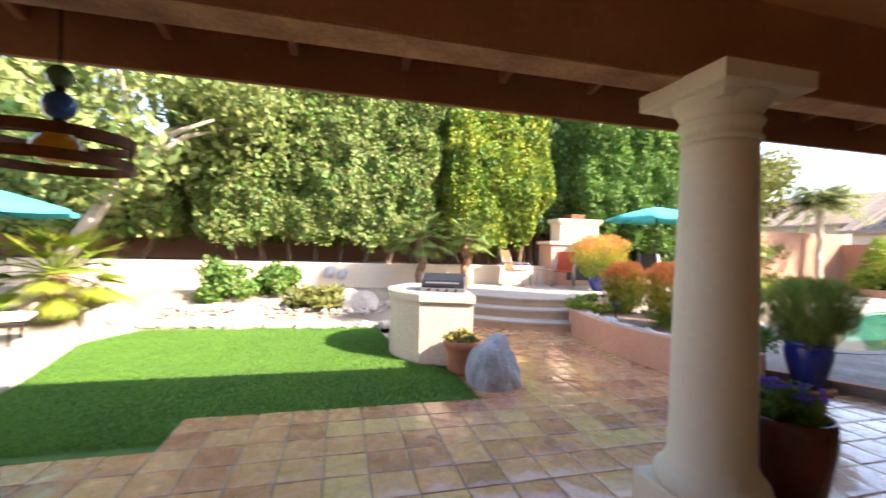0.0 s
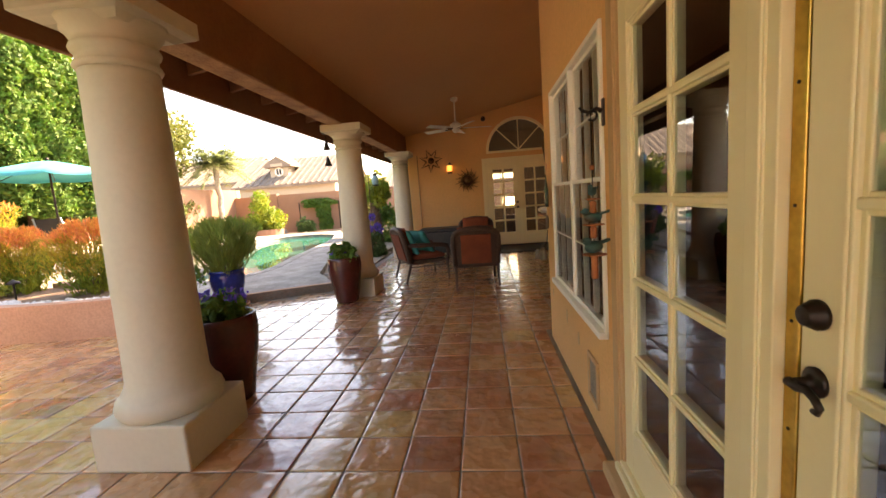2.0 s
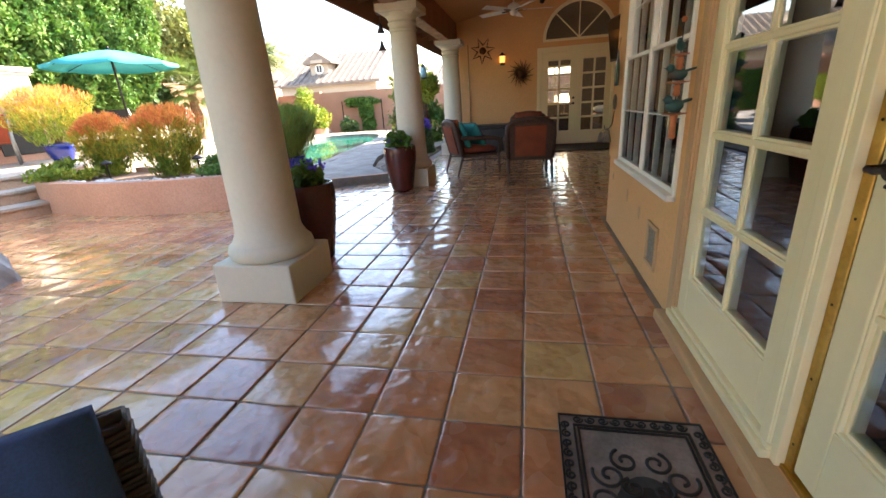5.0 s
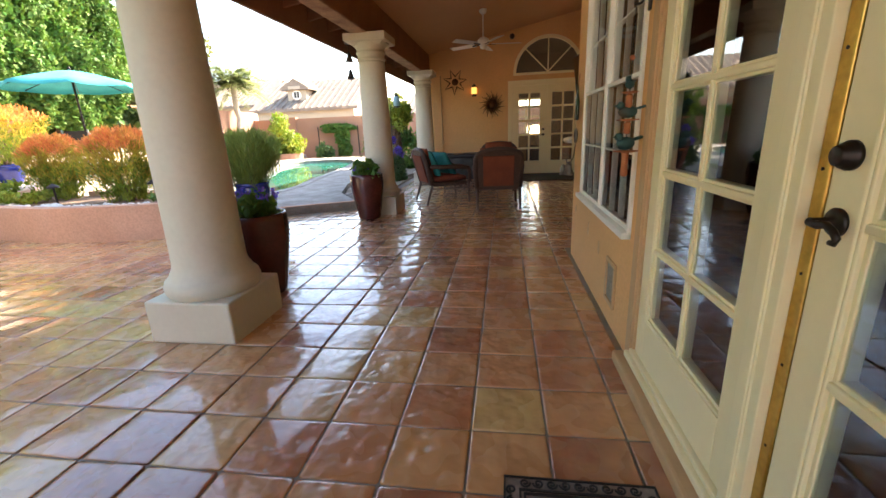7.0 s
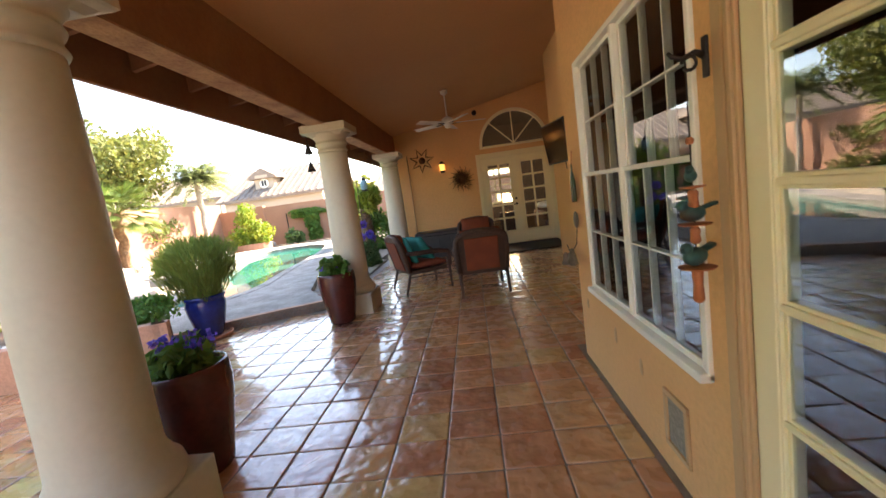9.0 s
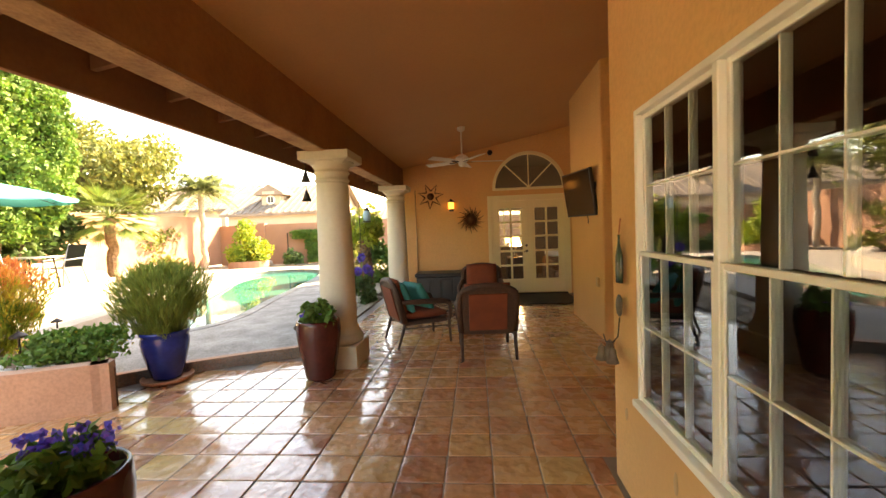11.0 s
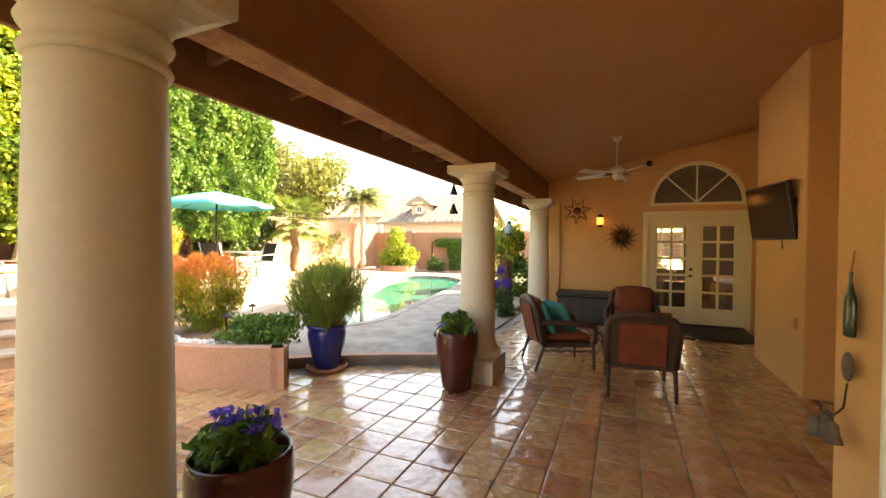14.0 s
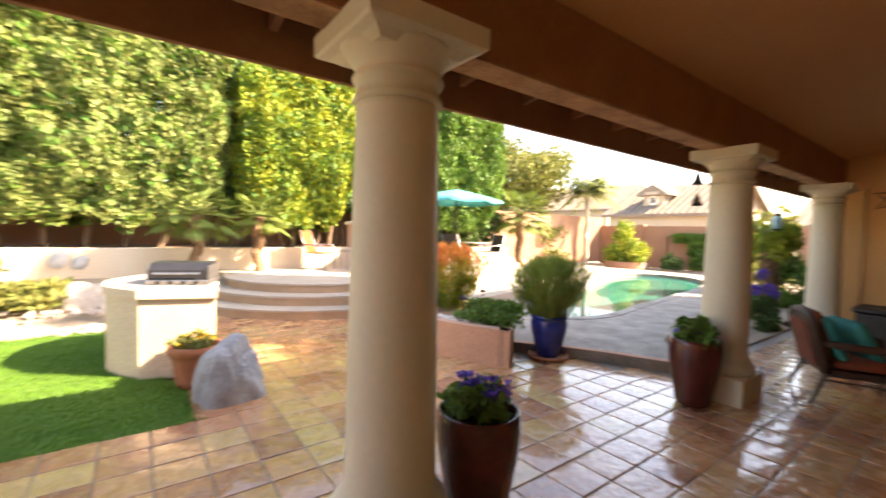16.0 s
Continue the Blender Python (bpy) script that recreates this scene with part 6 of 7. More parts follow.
def bell_chime(x, y, top, label):
    ob = thing("bell_chime", pose(x, y, 0), label, "wind chime")
    part("chain", tube(bmesh.new(), [(0, 0, top), (0, 0, top - 0.62)], 0.004, 5), BRONZE, ob)
    bm = bmesh.new()
    bird(bm, pose(0, 0, top - 0.12, 0, 0, 80), 1.1)
    part("bird", bm, BRONZE, ob, "", True)
    for z in (top - 0.24, top - 0.46):
        part("bell", lathe(bmesh.new(), [(0.006, z), (0.018, z - 0.02), (0.03, z - 0.06), (0.055, z - 0.13), (0.05, z - 0.13)], 12, pose(0, 0, 0, 0, 0, 20), True), BRONZE, ob, "dark metal bell", True)
    return ob


bell_chime(6.43, 2.80, 2.45, "dark metal bells hung from the eave beside a column")


def hanging_lantern():
    ob = thing("hanging_ornament", pose(-0.44, 2.85, 0), "hanging ornament: rusted iron ring with yellow and blue glass balls", "hanging ornament")
    part("chain", tube(bmesh.new(), [(0, 0, 2.76), (0, 0, 1.80)], 0.006, 6), BRONZE, ob)
    GREEN_GLASS = material("green_glass", (0.10, 0.22, 0.10), (0.06, 0.14, 0.06), rough=0.08, scale=9, bump=0.05)
    BLUE_GLASS = material("blue_glass", (0.03, 0.12, 0.42), (0.02, 0.08, 0.3), rough=0.06, scale=9, bump=0.05)
    YELLOW_GLASS = material("yellow_glass", (0.75, 0.42, 0.02), (0.65, 0.34, 0.02), rough=0.1, scale=9, bump=0.05)
    for z, r, mat, label in ((2.17, 0.05, GREEN_GLASS, "green glass ball"), (2.045, 0.062, BLUE_GLASS, "blue glass ball")):
        bm = bmesh.new()
        bmesh.ops.create_uvsphere(bm, u_segments=20, v_segments=14, radius=r, matrix=pose(0, 0, z))
        part("ball", bm, mat, ob, label, True)
        part("collar", lathe(bmesh.new(), [(0.02, z - r - 0.02), (0.026, z - r), (0.02, z - r + 0.012)], 12), BRONZE, ob)
    part("bowl", lathe(bmesh.new(), [(0.02, 1.94), (0.06, 1.92), (0.095, 1.87), (0.10, 1.83), (0.06, 1.80), (0.0, 1.795)], 24, None, False), YELLOW_GLASS, ob, "yellow glass bowl", True)
    for z in (1.90, 1.80):
        part("ring", lathe(bmesh.new(), [(0.27, z - 0.022), (0.275, z - 0.022), (0.275, z + 0.022), (0.27, z + 0.022), (0.27, z - 0.022)], 40, None, False), RUSTED, ob, "rusted iron band")
    for k in range(3):
        a = 2 * math.pi * k / 3
        part("spoke", tube(bmesh.new(), [(0, 0, 1.93), (0.27 * math.cos(a), 0.27 * math.sin(a), 1.88)], 0.006, 6), RUSTED, ob)
        part("strut", tube(bmesh.new(), [(0.272 * math.cos(a), 0.272 * math.sin(a), 1.92), (0.272 * math.cos(a), 0.272 * math.sin(a), 1.78)], 0.006, 6), RUSTED, ob)
    return ob


hanging_lantern()

# ---- yard things ----
def umbrella(x, y, z, h, r, label, tilt=0, lean=0):
    ob = thing("patio_umbrella", pose(x, y, z), label, "umbrella")
    part("pole", tube(bmesh.new(), [(0, 0, 0), (0, 0, h - 0.03)], 0.022, 10), BRONZE, ob)
    part("base", lathe(bmesh.new(), [(0.25, 0), (0.25, 0.04), (0.06, 0.08), (0.035, 0.2)], 24), BRONZE, ob)
    m = pose(0, 0, h, tilt, lean)
    bm = bmesh.new()
    n, rings = 8, 5
    drop = r * 0.24
    top = bm.verts.new((0, 0, 0.03))
    loops = []
    for k in range(1, rings + 1):
        s = k / rings
        loop = []
        for i in range(n * 4):
            a = 2 * math.pi * i / (n * 4)
            bulge = math.cos(math.pi * ((i % 4) / 4 - 0.0)) if False else (1 - 0.10 * math.sin(math.pi * (i % 4) / 4) * s)
            loop.append(bm.verts.new((math.cos(a) * r * s * bulge, math.sin(a) * r * s * bulge, 0.03 - drop * s ** 1.25 - 0.035 * math.sin(math.pi * (i % 4) / 4) * s)))
        loops.append(loop)
    c = n * 4
    for i in range(c):
        bm.faces.new((top, loops[0][i], loops[0][(i + 1) % c]))
    for a, b in zip(loops, loops[1:]):
        for i in range(c):
            bm.faces.new((a[i], b[i], b[(i + 1) % c], a[(i + 1) % c]))
    low = [bm.verts.new(v.co + Vector((0, 0, -0.06))) for v in loops[-1]]
    for i in range(c):
        bm.faces.new((loops[-1][i], low[i], low[(i + 1) % c], loops[-1][(i + 1) % c]))
    canopy = part("canopy", bm, CANOPY, ob, "teal canvas canopy with eight panels", True)
    canopy.matrix_basis = m
    for k in range(n):
        a = 2 * math.pi * k / n
        rib = part("rib", tube(bmesh.new(), [(0, 0, 0), (math.cos(a) * r * 0.5, math.sin(a) * r * 0.5, -drop * 0.45 - 0.015), (math.cos(a) * r * 0.98, math.sin(a) * r * 0.98, -drop - 0.01)], 0.008, 5), BRONZE, ob)
        rib.matrix_basis = m
    part("finial", lathe(bmesh.new(), [(0.03, 0), (0.035, 0.03), (0.01, 0.07)], 10, m @ pose(0, 0, 0.03)), BRONZE, ob)
    return ob


umbrella(8.75, 9.8, 0.5, 2.15, 1.26, "open teal patio umbrella over the upper patio")
umbrella(-4.5, 7.3, 0.0, 2.25, 1.75, "open teal patio umbrella beside the path")


def patio_set():
    table = thing("patio_table", pose(10.0, 10.6, 0.51), "low glass-topped patio table under the umbrella", "table")
    part("tabletop", lathe(bmesh.new(), [(0.0, 0.69), (0.60, 0.69), (0.61, 0.70), (0.60, 0.715), (0.0, 0.715)], 36, None, False), STEEL, table)
    for k in range(4):
        a = math.pi / 4 + k * math.pi / 2
        part("leg", tube(bmesh.new(), [(0.5 * math.cos(a), 0.5 * math.sin(a), 0), (0.42 * math.cos(a), 0.42 * math.sin(a), 0.69)], 0.018, 8), BRONZE, table)
    def sling_chair(m, cloth, label):
        ob = thing("sling_chair", m, label, "chair", "patio sling chairs")
        part("seat", boxes((-0.24, 0.26, -0.24, 0.24, 0.40, 0.425), bevel=0.008), cloth, ob)
        part("backrest", boxes((-0.012, 0.012, -0.24, 0.24, 0.0, 0.55), bevel=0.008), cloth, ob).matrix_basis = pose(-0.23, 0, 0.42, 0, -16)
        for s in (-1, 1):
            part("frame", tube(bmesh.new(), [(0.30, s * 0.26, 0.0), (0.26, s * 0.26, 0.42), (0.24, s * 0.27, 0.60), (-0.2, s * 0.27, 0.62), (-0.32, s * 0.26, 0.62)], 0.02, 8), STEEL, ob, "", True)
            part("frame", tube(bmesh.new(), [(-0.34, s * 0.25, 0.0), (-0.2, s * 0.25, 0.42), (-0.40, s * 0.25, 0.97)], 0.02, 8), STEEL, ob, "", True)
        return ob
    sling_chair(pose(5.4, 11.0, 0.508, 0, 0, -48), ORANGE, "orange sling patio chair with a pale metal frame")
    sling_chair(pose(6.7, 10.8, 0.508, 0, 0, 232), ORANGE, "orange sling patio chair with a pale metal frame")
    sling_chair(pose(9.2, 10.3, 0.508, 0, 0, 20), BLACK, "dark sling patio chair at the table")
    sling_chair(pose(10.9, 10.7, 0.508, 0, 0, 180), BLACK, "dark sling patio chair at the table")
    side = thing("side_table", pose(6.05, 10.75, 0.508), "small round metal side table", "table")
    part("tabletop", lathe(bmesh.new(), [(0.0, 0.45), (0.23, 0.45), (0.23, 0.47), (0.0, 0.47)], 24, None, False), STEEL, side)
    for k in range(3):
        a = 2 * math.pi * k / 3
        part("leg", tube(bmesh.new(), [(0.22 * math.cos(a), 0.22 * math.sin(a), 0), (0.15 * math.cos(a), 0.15 * math.sin(a), 0.45)], 0.012, 6), STEEL, side)


patio_set()


def fireplace():
    ob = thing("outdoor_fireplace", pose(7.5, 11.35, 0.5), "pink stucco outdoor fireplace with a cream capped chimney", "fireplace")
    part("base", boxes((-0.95, 0.95, -0.1, 0.62, 0.0, 1.15), bevel=0.02), PINK, ob)
    part("mantel", boxes((-1.02, 1.02, -0.16, 0.66, 1.15, 1.24), bevel=0.015), CREAM_STUCCO, ob)
    part("chimney", boxes((-0.62, 0.62, 0.0, 0.58, 1.24, 1.80), bevel=0.02), CREAM_STUCCO, ob)
    part("cap", boxes((-0.70, 0.70, -0.06, 0.64, 1.80, 1.90), (-0.66, 0.66, -0.03, 0.61, 1.75, 1.80), bevel=0.01), CREAM_STUCCO, ob)
    part("spark_arrestor", boxes((-0.22, 0.22, 0.1, 0.5, 1.90, 2.05), bevel=0.01), RUSTED, ob)
    # no recess: a flat black panel stands for the shade inside the firebox
    part("firebox", boxes((-0.45, 0.45, -0.115, -0.10, 0.15, 0.75), bevel=0.005), BLACK, ob, "flat black panel for the dark of the firebox opening")
    return ob


fireplace()


def barbecue():
    ob = thing("barbecue_island", pose(0, 0, 0), "cream stucco barbecue counter with a curved side and a stone top", "barbecue counter")
    line = curve_through([(1.76, 5.86), (1.50, 6.35), (1.55, 6.95), (1.9, 7.35), (2.4, 7.35)], 8) + [(2.52, 6.5), (2.40, 5.64)]
    part("body", prism(bmesh.new(), line, -0.01, 0.79), CREAM_STUCCO, ob)
    c = Vector((2.1, 6.5))
    wide = [tuple(c + (Vector(p) - c) * 1.045) for p in line]
    part("counter_edge", prism(bmesh.new(), wide, 0.79, 0.88), CREAM_STUCCO, ob)
    part("countertop", prism(bmesh.new(), [tuple(c + (Vector(p) - c) * 0.98) for p in line], 0.88, 0.89), DECK, ob, "grey stone top")
    grill = thing("barbecue_grill", pose(2.18, 6.25, 0.892, 0, 0, -22), "black and steel gas grill set in the counter", "grill")
    part("body", boxes((-0.30, 0.30, -0.24, 0.24, 0.0, 0.05), bevel=0.01), STEEL, grill)
    bm = bmesh.new()
    prism(bm, [(-0.22, 0.0), (-0.20, 0.10), (-0.10, 0.17), (0.10, 0.18), (0.22, 0.10), (0.22, 0.0)], -0.28, 0.28)
    bmesh.ops.transform(bm, matrix=Matrix(((0, 0, 1, 0), (1, 0, 0, 0), (0, 1, 0, 0.05), (0, 0, 0, 1))), verts=bm.verts[:])
    part("hood", bm, BLACK, grill, "dark hood")
    for s in (-1, 1):
        part("hood_end", boxes((s * 0.288 - 0.007, s * 0.288 + 0.007, -0.2, 0.2, 0.05, 0.20), bevel=0.005), STEEL, grill)
    part("handle", tube(bmesh.new(), [(-0.22, -0.25, 0.12), (0.22, -0.25, 0.12)], 0.012, 8), STEEL, grill)
    for k in range(4):
        part("knob", lathe(bmesh.new(), [(0.02, 0), (0.018, 0.02)], 12, pose(-0.18 + 0.12 * k, -0.242, 0.025, 90)), BLACK, grill)
    return ob


barbecue()


def sun_lounger():
    ob = thing("sun_lounger", pose(-4.3, 7.5, 0.0, 0, 0, 20), "white cushioned sun lounger with a navy back", "sun lounger")
    part("frame", boxes((-0.9, 0.9, -0.32, -0.28, 0.26, 0.31), (-0.9, 0.9, 0.28, 0.32, 0.26, 0.31), bevel=0.008), BRONZE, ob)
    part("mattress", cushion(bmesh.new(), -0.35, 0.92, -0.28, 0.28, 0.31, 0.41), WHITE, ob, "white mattress", True)
    back = cushion(bmesh.new(), 0, 0.62, -0.28, 0.28, -0.05, 0.05)
    bmesh.ops.transform(back, matrix=pose(-0.35, 0, 0.37, 0, 48) @ pose(0, 0, 0, 0, 0, 180), verts=back.verts[:])
    part("back_cushion", back, NAVY, ob, "raised navy back cushion", True)
    for x in (-0.75, 0.75):
        for y in (-0.3, 0.3):
            part("leg", tube(bmesh.new(), [(x, y, 0), (x, y, 0.27)], 0.018, 8), BRONZE, ob)
    return ob


sun_lounger()


def path_light(x, y, z):
    ob = thing("path_light", pose(x, y, z), "small dark path light on a stake", "garden lamp", "path lights")
    part("stake", tube(bmesh.new(), [(0, 0, -0.02), (0, 0, 0.26)], 0.012, 6), BRONZE, ob)
    part("hood", lathe(bmesh.new(), [(0.07, 0.25), (0.065, 0.27), (0.02, 0.30), (0.0, 0.31)], 16, None, False), BRONZE, ob)
    return ob


lamp_a = path_light(5.15, 6.55, 0.36)
copy_thing(lamp_a, pose(5.35, 5.25, 0.36))
copy_thing(lamp_a, pose(7.2, 6.9, 0.12))

FIGURE = material("weathered_figure", (0.55, 0.52, 0.48), (0.30, 0.36, 0.38), rough=0.8, scale=5, bump=0.5)
for k, (x, z, s) in enumerate(((-0.11, 0.75, 0.16), (0.55, 0.80, 0.2), (0.85, 0.74, 0.17))):
    bm = bmesh.new()
    for dx, dz, r in ((0, 0, 0.5), (0.35, 0.35, 0.32), (-0.3, -0.3, 0.35), (0.1, -0.5, 0.25)):
        bmesh.ops.create_uvsphere(bm, u_segments=12, v_segments=8, radius=s * r * 1.4, matrix=pose(dx * s, 0, dz * s) @ Matrix.Diagonal((1, 0.35, 1, 1)))
    ob = mesh_object("wall_plaque", bm, FIGURE, None, "", True)
    ob.matrix_basis = pose(x, 11.57, z)
    tagged(ob, "weathered grey garden plaque on the retaining wall", "wall ornament")

# trellis and garden bits by the boundary wall
for y in (8.85, 11.2):
    tagged(mesh_object("trellis_post", tube(bmesh.new(), [(23.8, y, 0), (23.8, y, 1.6)], 0.03, 6), BRONZE), "dark thin trellis post against the boundary wall", "post")
structure("white_low_wall", boxes((18.2, 22.5, 16.4, 16.7, 0.0, 0.9), bevel=0.02), CREAM_STUCCO, "low cream garden wall in sun", "wall")
structure("brick_ring", lathe(bmesh.new(), [(0.9, 0), (0.9, 0.32), (0.7, 0.32), (0.7, 0.0)], 24, pose(21.0, 11.9, 0), False), BLOCK, "low brick planting ring", "edging")

# ---- neighbouring houses ----
ROOF = material("tan_roof_tile", (0.27, 0.215, 0.165), (0.20, 0.155, 0.12), rough=0.9, scale=2, fine=14, bump=0.8, distance=0.05)
HOUSE = material("pale_house_stucco", (0.50, 0.41, 0.31), (0.45, 0.37, 0.28), rough=0.9, scale=0.6, bump=0.2)


def house(x, y, turn, w, d, wall_h, ridge, label, windows=(), dormer=None):
    ob = thing("house", pose(x, y, 0, 0, 0, turn), label, "house")
    part("wall", boxes((-w / 2, w / 2, -d / 2, d / 2, -0.1, wall_h)), HOUSE, ob)
    over = 0.5
    bm = bmesh.new()
    prism(bm, [(-d / 2 - over, wall_h - 0.1), (0, ridge), (d / 2 + over, wall_h - 0.1), (d / 2 + over, wall_h + 0.12), (0, ridge + 0.25), (-d / 2 - over, wall_h + 0.12)], -w / 2 - over, w / 2 + over)
    bmesh.ops.transform(bm, matrix=Matrix(((0, 0, 1, 0), (1, 0, 0, 0), (0, 1, 0, 0), (0, 0, 0, 1))), verts=bm.verts[:])
    roof = part("roof", bm, ROOF, ob, "pale clay tile roof")
    rows = bmesh.new()
    slope = math.hypot(d / 2 + over, ridge - wall_h + 0.1)
    n = int(w / 0.55)
    for s in (-1, 1):
        for i in range(n):
            px = -w / 2 + w * (i + 0.5) / n
            tube(rows, [(px, s * (d / 2 + over), wall_h + 0.13), (px, 0, ridge + 0.26)], 0.09, 5)
    mesh_object("roof_tiling", rows, ROOF, roof)["kind"] = "stuff"
    part("gable", prism(bmesh.new(), [(-d / 2, wall_h), (d / 2, wall_h), (0, ridge)], -w / 2 + 0.02, w / 2 - 0.02), HOUSE, ob).matrix_basis = Matrix(((0, 0, 1, 0), (1, 0, 0, 0), (0, 1, 0, 0), (0, 0, 0, 1)))
    for u, z, ww, hh in windows:
        win = part("window", boxes((u - ww / 2, u + ww / 2, -d / 2 - 0.06, -d / 2 - 0.01, z, z + hh), bevel=0.01), VINYL, ob)
        part("pane", boxes((u - ww / 2 + 0.08, u + ww / 2 - 0.08, -d / 2 - 0.075, -d / 2 - 0.062, z + 0.08, z + hh - 0.08)), BLACK, win)
    if dormer is not None:
        front, low = -d / 2 + 1.0, wall_h + 0.6
        dorm = part("dormer", boxes((dormer - 0.85, dormer + 0.85, front, 0.0, low, low + 1.25)), HOUSE, ob)
        bm = prism(bmesh.new(), [(dormer - 1.3, low + 1.15), (dormer + 1.3, low + 1.15), (dormer + 1.3, low + 1.3), (dormer, low + 2.1), (dormer - 1.3, low + 1.3)], 0.0, -front + 0.4)
        bmesh.ops.transform(bm, matrix=Matrix(((1, 0, 0, 0), (0, 0, -1, 0), (0, 1, 0, 0), (0, 0, 0, 1))), verts=bm.verts[:])
        part("dormer_roof", bm, ROOF, dorm)
        part("dormer_gable", boxes((dormer - 0.55, dormer + 0.55, front - 0.42, front - 0.38, low + 1.2, low + 1.45), bevel=0.01), HOUSE, dorm)
        part("dormer_window", lathe(bmesh.new(), [(0.0, 0), (0.40, 0.0), (0.40, 0.06), (0.0, 0.06)], 20, pose(dormer, front, low + 0.75, 90), False), VINYL, dorm)
        for u in (-0.13, 0.13):
            part("dormer_pane", boxes((dormer + u - 0.10, dormer + u + 0.10, front - 0.075, front - 0.062, low + 0.5, low + 1.0)), BLACK, dorm)
    return ob


house(41, 17.7, -90, 8.8, 10, 3.3, 6.0, "pale stucco neighbouring house with a tan tile roof and a dormer", ((2.4, 1.0, 1.4, 1.3),), -1.0)
house(47, 32.0, -90, 13, 12, 4.2, 7.2, "pale stucco neighbouring house with a tan tile roof", ((-3.5, 1.8, 1.5, 1.6), (2, 1.8, 1.5, 1.6)))
house(48, 5.5, -90, 10, 10, 2.6, 4.8, "pale stucco neighbouring house with a tan tile roof")

# ---- bedroom seen through the far doors ----
def bedroom():
    bed = thing("bed", pose(13.0, -1.75, 0), "made bed with a dark cover and pale pillows", "bed")
    part("base", boxes((-0.9, 0.9, -0.75, 0.75, 0.0, 0.35), bevel=0.02), WICKER, bed)
    part("mattress", boxes((-0.9, 0.9, -0.75, 0.75, 0.35, 0.6), bevel=0.06), RUSTED, bed)
    for s in (-0.38, 0.38):
        part("pillow", cushion(bmesh.new(), 0.35, 0.85, s - 0.3, s + 0.3, 0.6, 0.78), WHITE, bed, "", True)
    stand = thing("nightstand", pose(13.6, -0.22, 0), "dark wooden nightstand beside the bed", "nightstand")
    part("body", boxes((-0.25, 0.25, -0.25, 0.25, 0.0, 0.62), bevel=0.01), WICKER, stand)
    lamp = thing("table_lamp", pose(13.6, -0.22, 0.62), "table lamp with a pale shade, lit", "table lamp")
    part("base", lathe(bmesh.new(), [(0.08, 0), (0.08, 0.02), (0.03, 0.05), (0.05, 0.16), (0.02, 0.26), (0.012, 0.36)], 20), BRONZE, lamp, "", True)
    part("shade", lathe(bmesh.new(), [(0.17, 0.30), (0.10, 0.54)], 24, None, False), glow_material("lit_lampshade", (1.0, 0.72, 0.40), 2.5), lamp, "glowing pale shade", True)


bedroom()
win3 = tagged(new("window_3"), "bright bedroom window with white bars", "window", "", "structure")
part("window_frame", boxes((14.80, 14.86, -0.55, -0.50, 0.85, 2.0), (14.80, 14.86, 0.50, 0.55, 0.85, 2.0), (14.80, 14.86, -0.50, 0.50, 0.85, 0.90), (14.80, 14.86, -0.50, 0.50, 1.95, 2.0), (14.81, 14.85, -0.02, 0.02, 0.90, 1.95), (14.81, 14.85, -0.50, 0.50, 1.42, 1.45)), TRIM, win3)
part("pane", boxes((14.83, 14.84, -0.5, 0.5, 0.9, 1.95)), PANE, win3).visible_shadow = False

# ---- clay tiles, last ----
def inside(x, y, outline):
    hit = False
    for (xa, ya), (xb, yb) in zip(outline, outline[1:] + outline[:1]):
        if (ya > y) != (yb > y) and x < (xb - xa) * (y - ya) / (yb - ya) + xa:
            hit = not hit
    return hit


def tile_verts(w, d, rng):
    """A slightly cushioned square tile with soft corners; joint edges left free."""
    g = 0.0042
    h = 0.0055
    hw, hd = w / 2 - g, d / 2 - g
    verts, faces = [], []
    def ring(k, z, cut):
        out = []
        for sx, sy in ((-1, -1), (1, -1), (1, 1), (-1, 1)):
            px, py = sx * (hw - k), sy * (hd - k)
            first, second = (px - sx * cut, py), (px, py - sy * cut)
            if sx * sy > 0:
                first, second = second, first
            for q in (first, second):
                out.append((q[0], q[1], z))
        return out
    tilt = [rng.uniform(-0.0017, 0.0017) for _ in range(2)]
    rings = [ring(0, -0.004, 0.006), ring(0.0, h * 0.55, 0.006), ring(0.004, h * 0.92, 0.006), ring(0.012, h, 0.007)]
    for r in rings:
        verts += [(x, y, z + tilt[0] * x / hw + tilt[1] * y / hd) for x, y, z in r]
    n = 8
    for k in range(3):
        for i in range(n):
            j = (i + 1) % n
            faces.append((k * n + i, k * n + j, (k + 1) * n + j, (k + 1) * n + i))
    verts.append((0, 0, h + 0.0008))
    for i in range(n):
        faces.append((3 * n + i, 3 * n + (i + 1) % n, 4 * n))
    return verts, faces


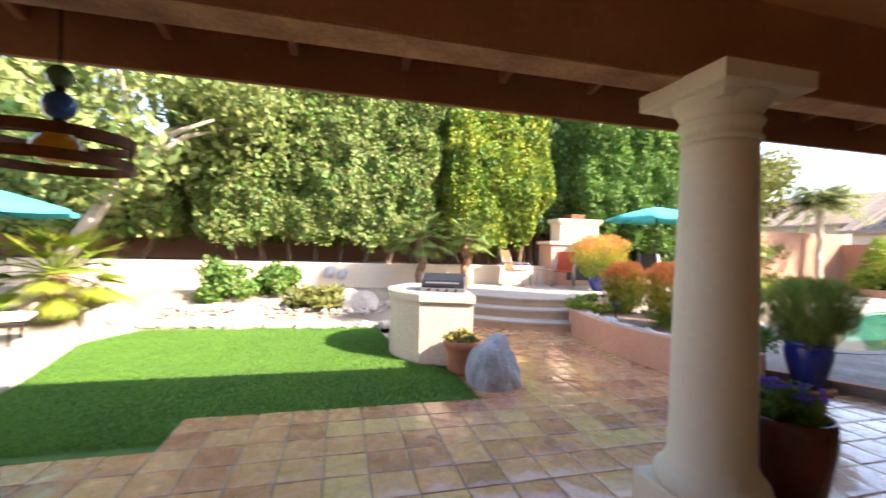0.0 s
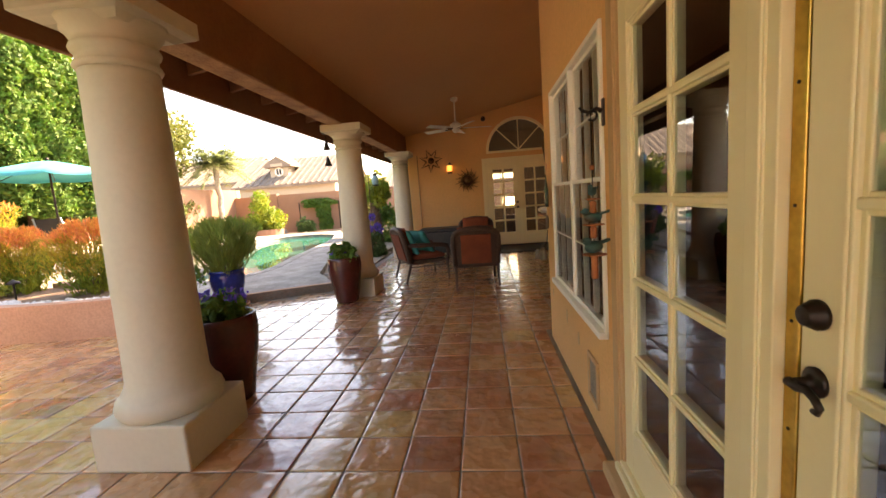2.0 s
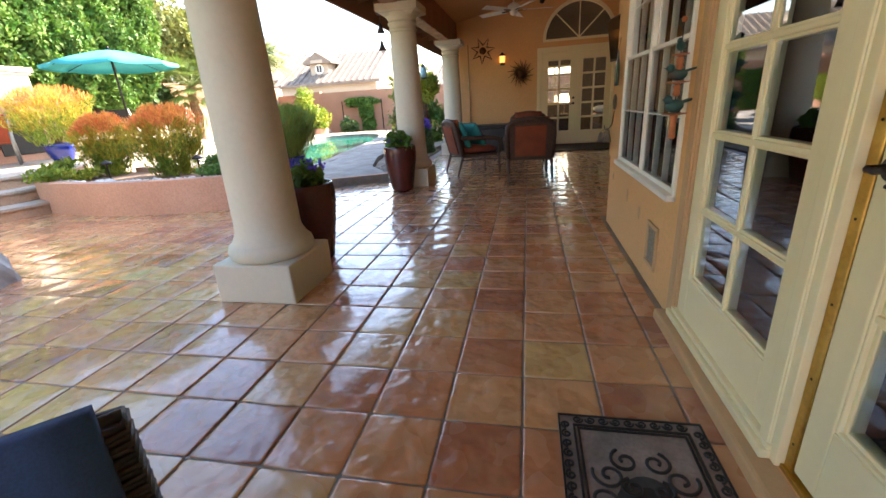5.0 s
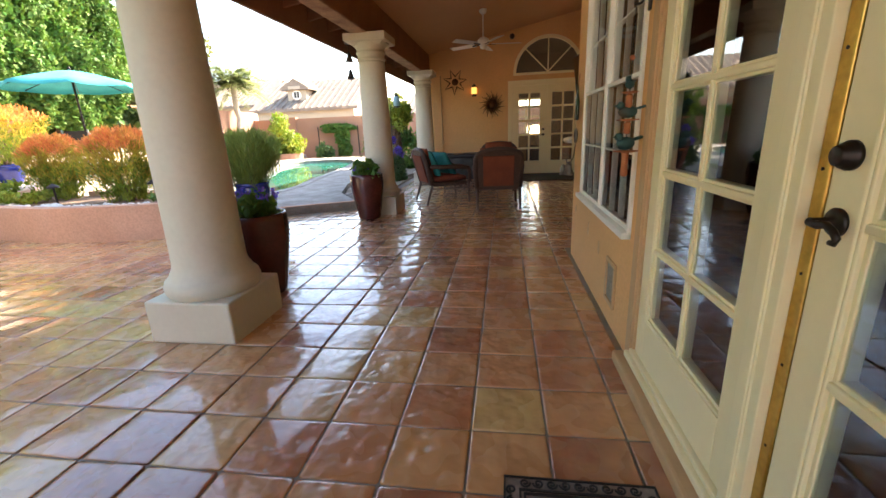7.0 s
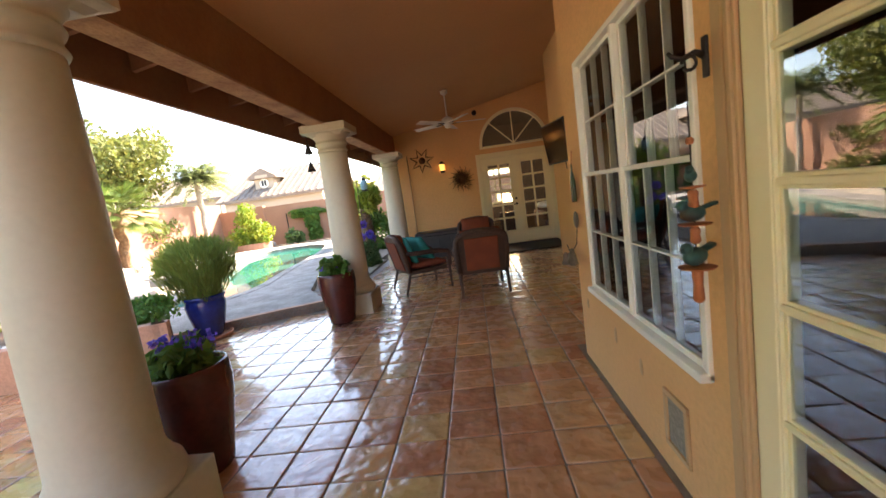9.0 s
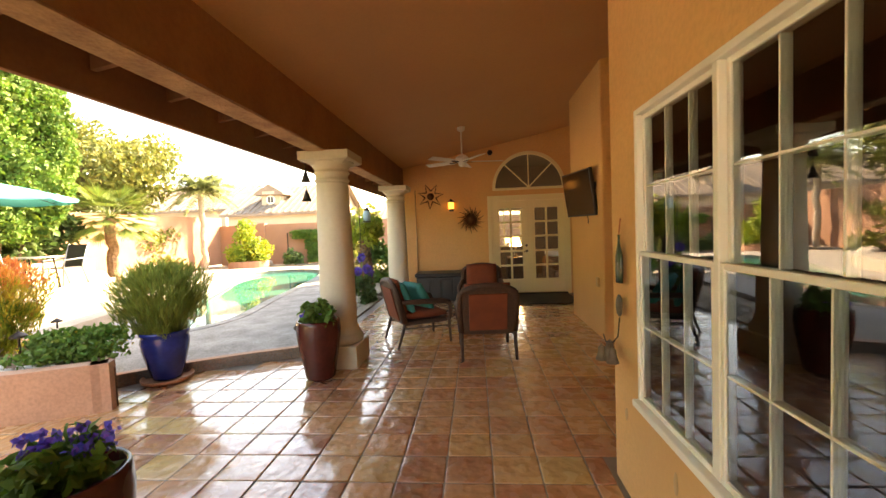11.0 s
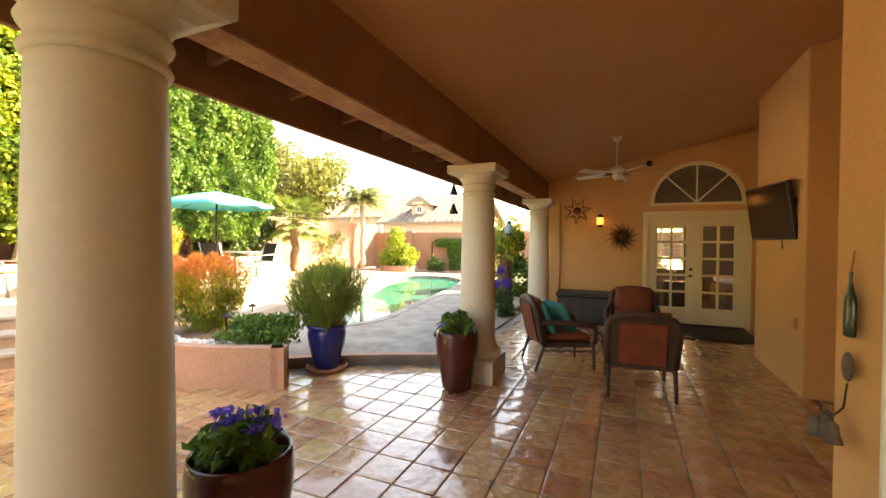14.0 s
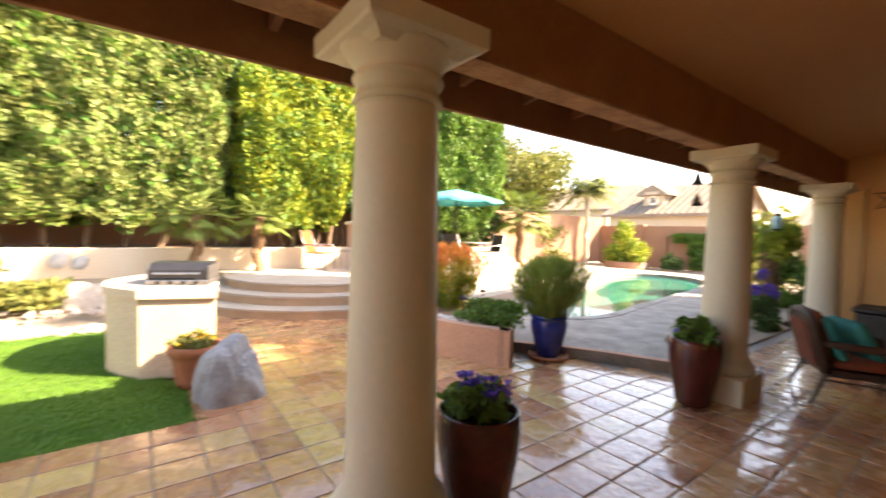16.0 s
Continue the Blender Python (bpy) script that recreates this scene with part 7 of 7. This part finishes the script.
rng = random.Random(11)
variants = []
for k in range(10):
    v, f = tile_verts(PITCH, PITCH, rng)
    data = bpy.data.meshes.new("tile")
    data.from_pydata(v, [], f)
    for p in data.polygons:
        p.use_smooth = True
    data.materials.append(TILE)
    variants.append(data)
inner_floor = [(-4.4, WALL_Y + 0.1), (4.42, WALL_Y + 0.1), (4.42, -1.4), (FAR_X - 0.02, -1.4), (FAR_X - 0.02, 2.9)] + [(6.6, 2.93)] + [(x - 0.1, y - 0.04) for x, y in list(reversed(curb_line))[1:]] + [(5.25, 4.5), (5.2, 7.2), (5.0, 9.0), (2.7, 9.0), (2.36, 7.6), (2.05, 6.5), (2.25, LAWN_Y - 0.05), (LAWN_X, LAWN_Y - 0.05), (LAWN_X, LAWN_Y - 0.55), (-4.4, LAWN_Y - 0.55)]
singles, rest_v, rest_f = 0, [], []
for i in range(-22, 32):
    for j in range(-7, 31):
        x, y = TILE_X + (i + 0.5) * PITCH, TILE_Y + (j + 0.5) * PITCH
        if not inside(x, y, inner_floor):
            continue
        if -0.2 < x < 4.6 and y < 4.4 and singles < 300:
            ob = new("tile", variants[rng.randrange(10)])
            ob.parent = floor
            ob.matrix_basis = pose(x, y, 0, 0, 0, rng.choice((0, 90, 180, 270)) + rng.uniform(-0.5, 0.5))
            singles += 1
        else:
            v, f = tile_verts(PITCH, PITCH, rng)
            start = len(rest_v)
            rest_v += [(a + x, b + y, c) for a, b, c in v]
            rest_f += [tuple(q + start for q in face) for face in f]
# cut row along the house wall
for i in range(-20, 9):
    v, f = tile_verts(PITCH, 0.125, rng)
    start = len(rest_v)
    x, y = TILE_X + (i + 0.5) * PITCH, TILE_Y - 0.0635
    rest_v += [(a + x, b + y, c) for a, b, c in v]
    rest_f += [tuple(q + start for q in face) for face in f]
data = bpy.data.meshes.new("tiles_beyond")
data.from_pydata(rest_v, [], rest_f)
for p in data.polygons:
    p.use_smooth = True
data.materials.append(TILE_FAR)
far_tiles = new("tiles_beyond", data)
far_tiles.parent = floor
far_tiles["kind"] = "stuff"
